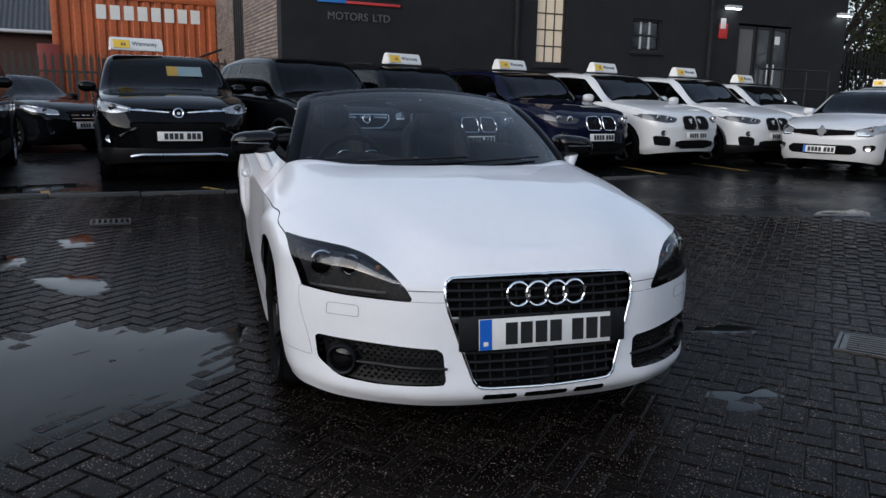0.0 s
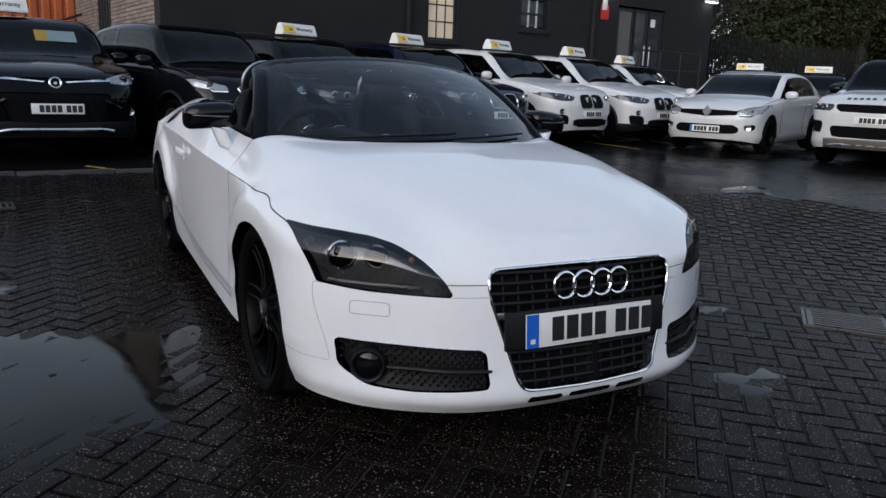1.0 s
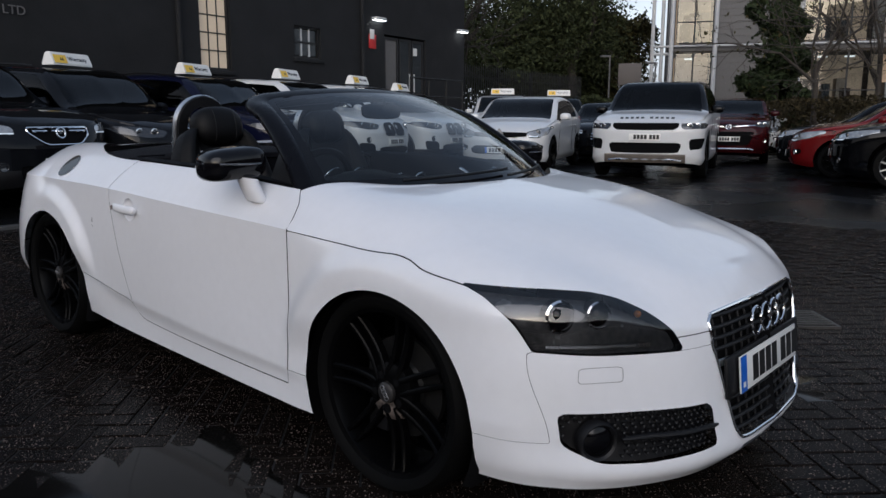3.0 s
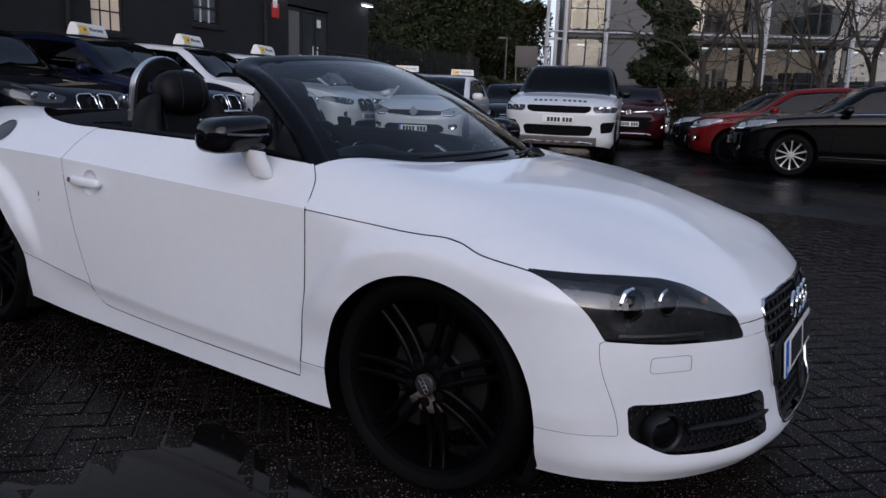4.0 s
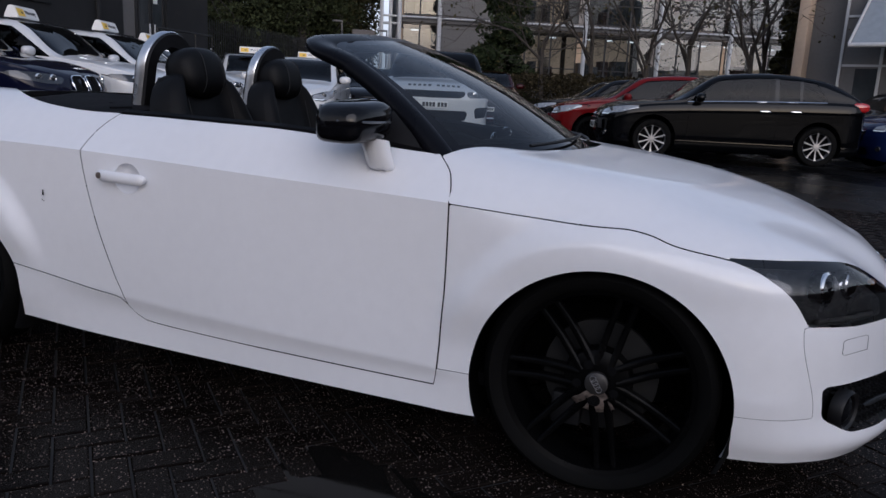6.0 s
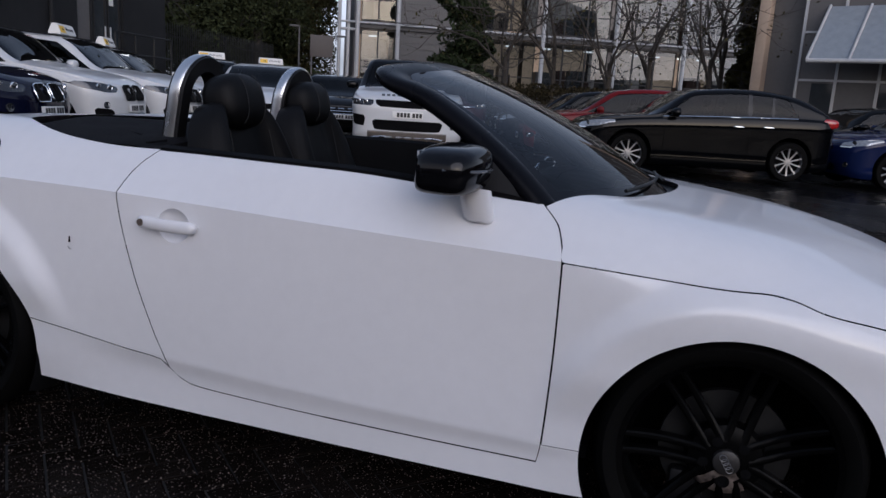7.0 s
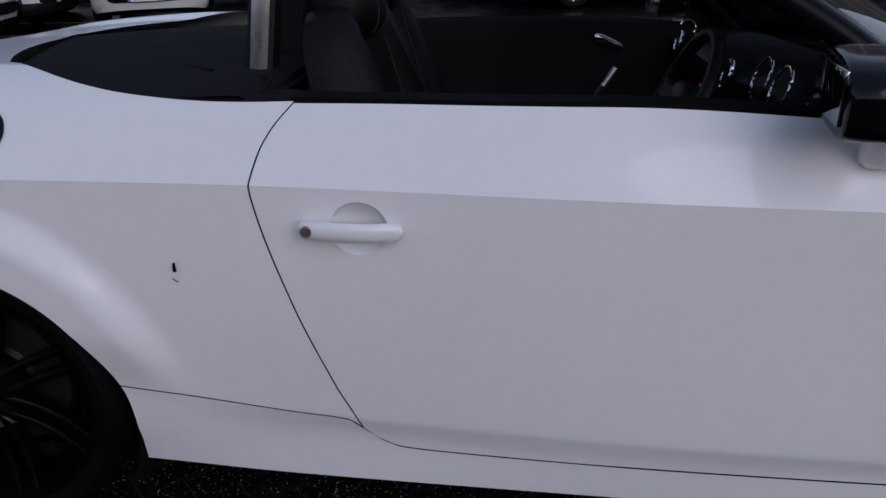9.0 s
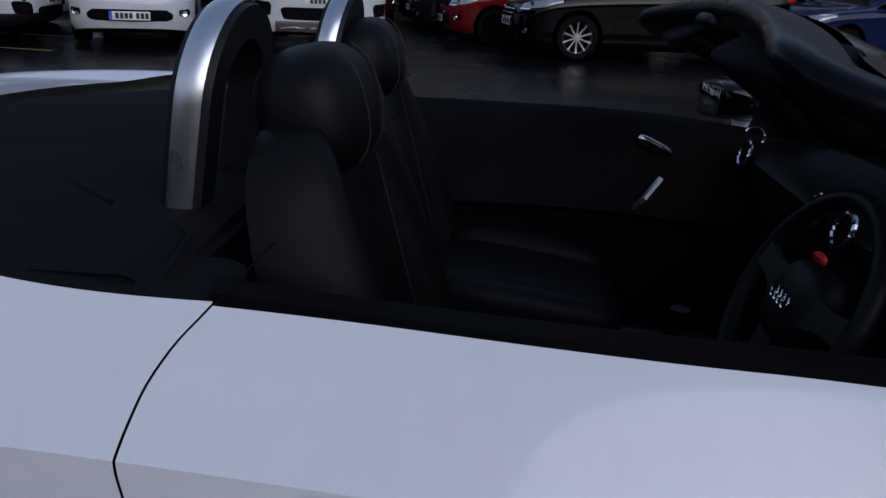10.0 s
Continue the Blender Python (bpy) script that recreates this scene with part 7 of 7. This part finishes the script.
def side_mirror(s):
    m = pose(s * 0.907, 0.766, 1.006, 0, 0, s * 8)
    house = egg((0, 0, 0), (0.119, 0.088, 0.062), m, 3.3, 32, 20)
    for v in house.verts:
        q = m.inverted() @ v.co
        if q.y > 0.055:
            q.y = 0.055 + (q.y - 0.055) * 0.15
        q.z = max(q.z, -0.050 + 0.15 * (q.z + 0.050))
        q.z += 0.010 * (q.x * -s) / 0.115
        v.co = m @ q
    ob = part("door_mirror", house, BLACK_PAINT, roadster, "gloss black door mirror on a white foot")
    strip = [m @ Vector((0.117 * math.cos(a) * 1.0, -0.097 * abs(math.sin(a)) ** 0.8, 0.004)) for a in np.linspace(0.15, math.pi - 0.15, 20)]
    part("indicator_strip", tube(strip, 0.004, 6), LENS_DARK, ob, "smoked indicator strip")
    part("mirror_glass", moved(box(-0.088, 0.088, 0.056, 0.0625, -0.038, 0.044, 0.002), m), DARK_MIRROR, ob)
    rows = []
    for f, hw in ((-0.12, 0.006), (-0.1, 0.020), (-0.04, 0.034), (0.08, 0.042), (0.5, 0.043), (1, 0.044)):
        c = Vector((s * (0.848 + 0.034 * f), 0.697 + 0.012 * f, 0.872 + 0.085 * f))
        rows.append([c + Vector((min(hw, 0.036) * math.cos(a) * s, hw * math.copysign(abs(math.sin(a)) ** 0.85, math.sin(a)), 0.006 * math.cos(a))) for a in (2 * math.pi * k / 20 for k in range(20))])
    part("mirror_foot", loft(rows, True, True), WHITE, ob, "white mirror foot")


def door_handle(s):
    door_ob = doors[0 if s < 0 else 1]
    bm = sheet(PANELS["cup"], s > 0)
    for v in bm.verts:
        r = math.hypot(v.co.y - 1.592, (v.co.z - 0.756) * 1.06) / 0.054
        v.co.x -= s * 0.026 * max(0.0, 1 - r * r) ** 0.7
    part("handle_cup", bm, WHITE, door_ob, smooth=60)
    rows = []
    for f in 0.5 - 0.5 * np.cos(np.linspace(0, math.pi, 23)):
        y = 1.700 - 0.192 * f
        out = 0.912 + 0.016 * math.sin(math.pi * min(max((f - 0.02) / 0.96, 0), 1)) ** 0.5
        e = 0.0175 * (1 - abs(2 * f - 1) ** 14) ** 0.5 + 0.001
        rows.append([Vector((s * (out + 0.010 * math.cos(a)), y, 0.7615 - 0.003 * f + e * math.sin(a))) for a in (2 * math.pi * k / 14 for k in range(14))])
    h = part("door_handle", loft(rows, True, True), WHITE, door_ob, "white bar handle")
    if s < 0:
        q = Matrix.Translation((-0.9315, 1.680, 0.7615)) @ pose(0, 0, 0, 0, -90, 0)
        part("lock", lathe([(0.0105, -0.006), (0.0105, 0.0015), (0.0085, 0.0025), (0.008, 0.0012), (0.0005, 0.0012)], q, 24), BARE, h, "dark lock cylinder")


def roll_hoop(x0):
    root = part("roll_hoop", hoop_band(x0, 0.145, 0.1385, 0.020), BRUSHED, roadster, "brushed aluminium roll-over hoop with black lining")
    part("lining", hoop_band(x0, 0.138, 0.085, 0.030), PLASTIC, root, "black hoop lining")
    return root


def hoop_band(x0, outer, inner, depth):
    """An upright arch: two legs and a half round, leaning back a little."""
    z0, zc = 0.93, 1.125
    path = [(math.pi, z) for z in np.linspace(z0, zc, 6, endpoint=False)] + [(math.pi * (1 - f), zc) for f in np.linspace(0, 1, 25)] + [(0.0, z) for z in np.linspace(zc, z0, 7)[1:]]
    rows = []
    for a, z in path:
        row = []
        for rr, d in ((outer - 0.004, -depth), (outer, -depth * 0.6), (outer, depth * 0.6), (outer - 0.004, depth), (inner, depth), (inner, -depth)):
            zz = z + rr * math.sin(a)
            row.append((x0 + rr * math.cos(a), 1.893 + d - 0.05 * (zz - z0) / 0.34, zz))
        rows.append(row)
    return loft(rows, True, True)


def seat(x0, back=0.0):
    s = new("seat")
    s.parent = roadster
    s.location.y = back
    tagged(s, "black leather sports seat with stitched bolsters")
    part("headrest", egg((0, 0, 0), (0.130, 0.085, 0.098), pose(x0, 1.715, 1.113, -14), 2.6, 28, 16), LEATHER, s)
    lean = pose(x0, 1.66, 0.80, -16)
    face = lambda f: -0.045 - 0.075 * math.exp(-((abs(f) - 0.80) / 0.17) ** 2)
    rows = []
    for h in np.sin(np.linspace(-math.pi / 2, math.pi / 2, 17)):
        end = (1 - abs(h) ** 5) ** 0.4
        w = (0.262 - 0.045 * smooth_f(0.1, 1.0, h)) * (0.35 + 0.65 * end)
        depth = 0.25 + 0.75 * end
        front = [lean @ Vector((w * f, face(f) * depth * (1.15 - 0.35 * smooth_f(-0.6, 0.8, h)), 0.32 * h)) for f in np.sin(np.linspace(-1.45, 1.45, 21))]
        back = [lean @ Vector((w * f, 0.06 * depth * (1 - 0.35 * f * f), 0.32 * h)) for f in np.sin(np.linspace(1.45, -1.45, 11))]
        rows.append(front + back)
    part("backrest", loft(rows, True, True), LEATHER, s, smooth=70)
    for e in (-1, 1):
        part("cushion_bolster", egg((0, 0, 0), (0.055, 0.24, 0.07), pose(x0 + e * 0.20, 1.28, 0.56, 6), 2.6, 18, 12), LEATHER, s)
        seam = [pose(x0, 1.715, 1.115, -14) @ Vector((e * 0.055, -0.085 * (1 - (abs(z) / 0.098) ** 2.6) ** (1 / 2.6) - 0.0005, z)) for z in np.linspace(-0.085, 0.085, 12)]
        part("stitching", tube(seam, 0.0014, 5), STITCH, s)
        seam = [pose(x0, 1.66, 0.79, -16) @ Vector((e * 0.135, -0.073, z)) for z in np.linspace(-0.2, 0.22, 10)]
        part("stitching", tube(seam, 0.0014, 5), STITCH, s)
    part("cushion", egg((0, 0, 0), (0.21, 0.27, 0.08), pose(x0, 1.29, 0.53, 6), 3.4, 28, 14), LEATHER, s)


def cabin():
    # floor, bulkheads and door cards
    part("floor_pan", box(-0.74, 0.74, 0.35, 1.85, 0.21, 0.25), FABRIC, roadster)
    part("rear_bulkhead", moved(box(-0.72, 0.72, -0.02, 0.02, -0.36, 0.36, 0.01), pose(0, 1.83, 0.60, -8)), FABRIC, roadster)
    for s in (-1, 1):
        rows = []
        for y in np.linspace(0.56, 1.74, 22):
            bz = belt_z(y)
            x = 0.80 - 0.045 * (abs(y - 1.12) / 0.62) ** 2
            rows.append([(s * (x - 0.002), y, bz - 0.02), (s * (x - 0.005), y, bz + 0.008), (s * (x - 0.03), y, bz + 0.016), (s * (x - 0.055), y, bz + 0.004), (s * (x - 0.075), y, bz - 0.05), (s * (x - 0.085), y, bz - 0.16), (s * (x - 0.115), y, bz - 0.22), (s * (x - 0.13), y, bz - 0.27), (s * (x - 0.075), y, bz - 0.30), (s * (x - 0.07), y, 0.30)])
        card = part("door_card", loft(rows), DOOR_TRIM, doors[0 if s < 0 else 1], "black padded door card")
        part("inner_handle", moved(egg((0, 0, 0), (0.014, 0.058, 0.017), None, 3), pose(s * 0.715, 1.0, 0.885, 24, 0, 0)), CHROME, card, "chrome inner handle")
        part("pull_bar", tube([(s * 0.69, 1.05, 0.68), (s * 0.668, 1.012, 0.735), (s * 0.69, 0.972, 0.795)], [0.011, 0.014, 0.011], 8), BRUSHED, card, "brushed pull bar")
        part("tweeter_ring", ring((s * 0.73, 0.72, 0.93), (-s, 0.4, 0.1), 0.028, 0.005, None, 24, 6), CHROME, card)
    # black cover over the folded roof
    ys, us = np.linspace(1.80, 2.63, 26), np.linspace(-1, 1, 41)
    grid = []
    for y in ys:
        half = 0.764 if y < 1.75 else 0.764 * math.sqrt(max(0.0, 1 - ((y - 1.75) / 0.885) ** 3.1))
        grid.append([(half * u, y, 0.952 + 0.012 * smooth_f(1.8, 2.5, y) + 0.03 * (1 - u * u) * smooth_f(1.8, 2.0, y)) for u in us])
    part("roof_cover", loft(grid), FABRIC, roadster, "black fabric folded roof behind the seats", 60)
    for s in (-1, 1):
        pts = [(s * x, y, 0.975 + 0.0) for x, y in ((0.74, 1.80), (0.60, 1.83), (0.57, 1.86), (0.52, 1.95), (0.42, 2.10), (0.30, 2.2))]
        part("cover_seam", tube(pts, 0.004, 6), FABRIC, roadster)
        part("cover_corner", egg((0, 0, 0), (0.07, 0.06, 0.014), pose(s * 0.69, 1.79, 0.948), 3), FABRIC, roadster)
    rows = [[(x, 1.80, 0.80), (x, 1.815, 0.945 + 0.03 * (1 - (x / 0.72) ** 4)), (x, 1.86, 0.962 + 0.025 * (1 - (x / 0.72) ** 4)), (x, 1.98, 0.958 + 0.03 * (1 - (x / 0.72) ** 4))] for x in np.linspace(-0.72, 0.72, 25)]
    part("hoop_base", loft(rows), FABRIC, roadster)
    for x0 in (-0.37, 0.37):
        roll_hoop(x0)
        seat(x0, 0.075 if x0 > 0 else 0.0)
    # dashboard, dials and steering wheel
    rows = []
    for x in np.linspace(-0.72, 0.72, 37):
        b = 0.045 * math.exp(-((x + 0.37) / 0.17) ** 2)
        rows.append([(x, 0.40, 0.90), (x, 0.50, 0.925 + b * 0.3), (x, 0.62, 0.93 + b), (x, 0.72, 0.915 + b), (x, 0.755, 0.885 + b * 0.6), (x, 0.745, 0.82), (x, 0.70, 0.72), (x, 0.68, 0.55), (x, 0.45, 0.40)])
    dash = part("dashboard", loft(rows), LEATHER, roadster, "black dashboard with round vents")
    for x in (-0.64, -0.05, 0.09, 0.64):
        part("vent_ring", ring((x, 0.765, 0.895), (0, 1, 0.25), 0.036, 0.0065, None, 28, 8), CHROME, dash, "chrome vent ring")
        part("vent_core", lathe([(0.034, 0.0), (0.02, 0.006), (0.0005, 0.008)], Matrix.Translation((x, 0.76, 0.895)) @ Vector((0, 1, 0.25)).to_track_quat("Z", "Y").to_matrix().to_4x4(), 20), SEAM, dash)
    for x in (-0.44, -0.30):
        part("dial_ring", ring((x, 0.75, 0.925), (0, 1, 0.3), 0.05, 0.004, None, 28, 8), CHROME, dash)
    part("centre_console", box(-0.12, 0.12, 0.68, 1.60, 0.25, 0.56, 0.03), LEATHER, roadster)
    part("gear_lever", tube([(0, 1.02, 0.56), (0, 1.03, 0.64), (0, 1.03, 0.68)], [0.018, 0.012, 0.022], 10), LEATHER, roadster)
    wheel_ob = new("steering_wheel")
    wheel_ob.parent = roadster
    tagged(wheel_ob, "black three-spoke steering wheel")
    q = Matrix.Translation((-0.37, 0.955, 0.865)) @ Vector((0, 1, 0.42)).to_track_quat("Z", "Y").to_matrix().to_4x4()
    pts = [q @ Vector((0.182 * math.cos(a), 0.182 * math.sin(a), 0)) for a in np.linspace(0, 2 * math.pi, 48, endpoint=False)]
    part("wheel_rim", tube(pts, 0.0165, 10, closed=True), LEATHER, wheel_ob)
    part("airbag_pad", egg((0, 0, 0), (0.075, 0.07, 0.035), q @ pose(0, 0, -0.01), 3), LEATHER, wheel_ob)
    for a in (0.15, math.pi - 0.15, -math.pi / 2):
        c, d = Vector((math.cos(a), math.sin(a), 0)), Vector((-math.sin(a), math.cos(a), 0))
        part("spoke", loft([[q @ (c * rr + d * w), q @ (c * rr + d * w + Vector((0, 0, 0.012))), q @ (c * rr - d * w + Vector((0, 0, 0.012))), q @ (c * rr - d * w)] for rr, w in ((0.05, 0.03), (0.12, 0.018), (0.175, 0.022))], True, True), PLASTIC, wheel_ob)
    for k in range(4):
        part("wheel_badge", ring(q @ Vector(((k - 1.5) * 0.016, 0, 0.027)), q.to_3x3() @ Vector((0, 0, 1)), 0.0105, 0.0018, None, 20, 5), CHROME, wheel_ob)
    part("hazard_light", egg((0, 0, 0), (0.022, 0.008, 0.01), pose(-0.20, 0.86, 0.885), 3), RED, dash, "red dial glow cover")
    part("interior_mirror", egg((0, 0, 0), (0.12, 0.018, 0.035), pose(0, 0.93, 1.205, -8), 3.5), PLASTIC, roadster, "black interior mirror")
    part("mirror_stem", rod((0, 0.90, 1.27), (0, 0.92, 1.21), 0.008), PLASTIC, roadster)


windscreen()
for side in (-1, 1):
    side_mirror(side)
    door_handle(side)
cabin()
part("paint_chip", loft([[(-0.9045, 1.955, 0.664), (-0.9045, 1.947, 0.664)], [(-0.9045, 1.953, 0.682), (-0.9045, 1.948, 0.684)]]), SEAM, roadster, "dark paint chip")
part("scratch", tube([(-0.9035, 1.957, 0.650), (-0.9035, 1.953, 0.645), (-0.9035, 1.947, 0.643)], 0.0009, 5), SEAM, roadster, "fine dark scratch")


# ---- block paving, last ----
PAVER = mat("wet_concrete_block", (0.0072, 0.0056, 0.0048), 0.18, vary=0.5, scale=2.2, fine=220, bump=0.0012, rvary=0.10, spec=0.04, grain_glint=38.0, island=0.28, per=0.28)
JOINT = mat("wet_sand_joint", (0.010, 0.010, 0.010), 0.7, vary=0.3, fine=80)


def paved(x, y):
    """Whether a place is block-paved: inside the forecourt's rounded edge."""
    return math.hypot(max(x + 0.5, 0) / 1.0, max(y - 1.0, 0) * 0.0) < 6.3 and -7.5 < x and -5.5 < y < 5.85 and math.hypot(max(x - 2.6, 0), max(y - 0.5, 0)) < 3.4 + (2.0 if x < 2.6 else 0)


def paving():
    yard = thing("paving", Matrix(), "dark wet herringbone block paving with worn edges", "paving", kind="structure")
    rows = []
    for y in np.arange(-5.5, 5.9, 0.3):
        rows.append([(x, y, ground_z(x, y) + 0.003) for x in np.arange(-7.5, 6.1, 0.3)])
    polys = [q for q in cells(np.array(rows)) if paved((q[0][0] + q[2][0]) / 2, (q[0][1] + q[2][1]) / 2)]
    part("bedding", sheet(polys), JOINT, yard, smooth=60)
    L, W, g = 0.2, 0.1, 0.0035
    c, s = math.cos(radians(PAVE_TURN)), math.sin(radians(PAVE_TURN))
    tops = [(-L / 2 + g, -W / 2 + g), (L / 2 - g, -W / 2 + g), (L / 2 - g, W / 2 - g), (-L / 2 + g, W / 2 - g)]
    b = 0.005
    shape = [(x, y, 0.0) for x, y in tops] + [(x, y, PAVE - 0.004 + 0.003) for x, y in tops] + [(x - math.copysign(b, x), y - math.copysign(b, y), PAVE + 0.002) for x, y in tops]
    quads = [(8, 9, 10, 11)] + [(k, (k + 1) % 4, 4 + (k + 1) % 4, 4 + k) for k in range(4)] + [(4 + k, 4 + (k + 1) % 4, 8 + (k + 1) % 4, 8 + k) for k in range(4)]
    one = bpy.data.meshes.new("block")
    one.from_pydata(shape, [], quads)
    one.materials.append(PAVER)
    verts, faces, n = [], [], 0
    rng = np.random.default_rng(8)
    for i in range(-140, 140):
        for j in range(-140, 140):
            # herringbone: step of one width each way, blocks turned in alternate ranks
            k = (i - j) % 4
            if k == 0:
                u, v, turned = (i + 1.0) * W, (j + 0.5) * W, 0
            elif k == 3:
                u, v, turned = (i + 0.5) * W, (j + 1.0) * W, 90
            else:
                continue
            x, y = c * u - s * v, s * u + c * v
            if not paved(x, y):
                continue
            tilt = pose(x, y, ground_z(x, y) + rng.uniform(-0.0012, 0.0012), rng.normal() * 0.25, rng.normal() * 0.25, PAVE_TURN + turned + rng.normal() * 0.25)
            if n < 300 and -2.1 < x < -0.1 and -2.2 < y < 0.7:
                ob = new("block", one)
                ob.parent = yard
                ob.matrix_local = tilt
                n += 1
            else:
                k = len(verts)
                verts += [tuple(tilt @ Vector(p)) for p in shape]
                faces += [tuple(k + q for q in f) for f in quads]
    me = bpy.data.meshes.new("blocks")
    me.from_pydata(verts, [], faces)
    me.materials.append(PAVER)
    ob = new("blockwork", me)
    ob.parent = yard
    tagged(ob, kind="stuff")


PAVE_TURN = 38
paving()
puddle([(-2.4, 0.9), (-1.9, 1.2), (-1.7, 1.3), (-1.35, 1.08), (-0.92, 0.95), (-0.9, 0.75), (-1.08, 0.25), (-1.28, -0.02), (-1.6, -0.15), (-2.2, -0.4)], "wide shallow rain puddle mirroring the grey sky", 1)
puddle([(0.84, -0.72), (0.97, -0.68), (1.05, -0.76), (1.20, -0.74), (1.16, -0.88), (1.02, -0.86), (0.94, -1.0), (0.82, -0.92)], "small rain puddle on block paving", 2, 0.0068)
puddle([(-1.98, 2.36), (-1.76, 2.44), (-1.53, 2.22), (-1.54, 1.86), (-1.72, 1.86), (-1.82, 2.02)], "small bright rain puddle on block paving", 3, 0.0095)
puddle([(-1.86, 3.72), (-1.64, 3.86), (-1.58, 3.45), (-1.80, 3.36)], "small round rain puddle by the drain", 6, 0.0095)
puddle([(-2.9, 3.0), (-2.3, 3.3), (-2.05, 3.0), (-2.2, 2.6), (-2.7, 2.5)], "shallow rain puddle before the bays", 7, 0.0085)
puddle([(-2.6, 6.9), (-1.75, 7.1), (-1.6, 6.55), (-2.3, 6.35), (-2.75, 6.5)], "shallow rain puddle between parked cars", 8, 0.002)
puddle([(5.42, 2.35), (5.65, 2.62), (6.0, 2.72), (6.3, 2.58), (6.15, 2.3), (5.8, 2.08)], "bright rain puddle on the dark tarmac", 4, -0.001)
puddle([(1.39, 0.04), (1.73, 0.09), (1.92, -0.11), (1.68, -0.13)], "narrow wet patch beside the car", 5, 0.0068)
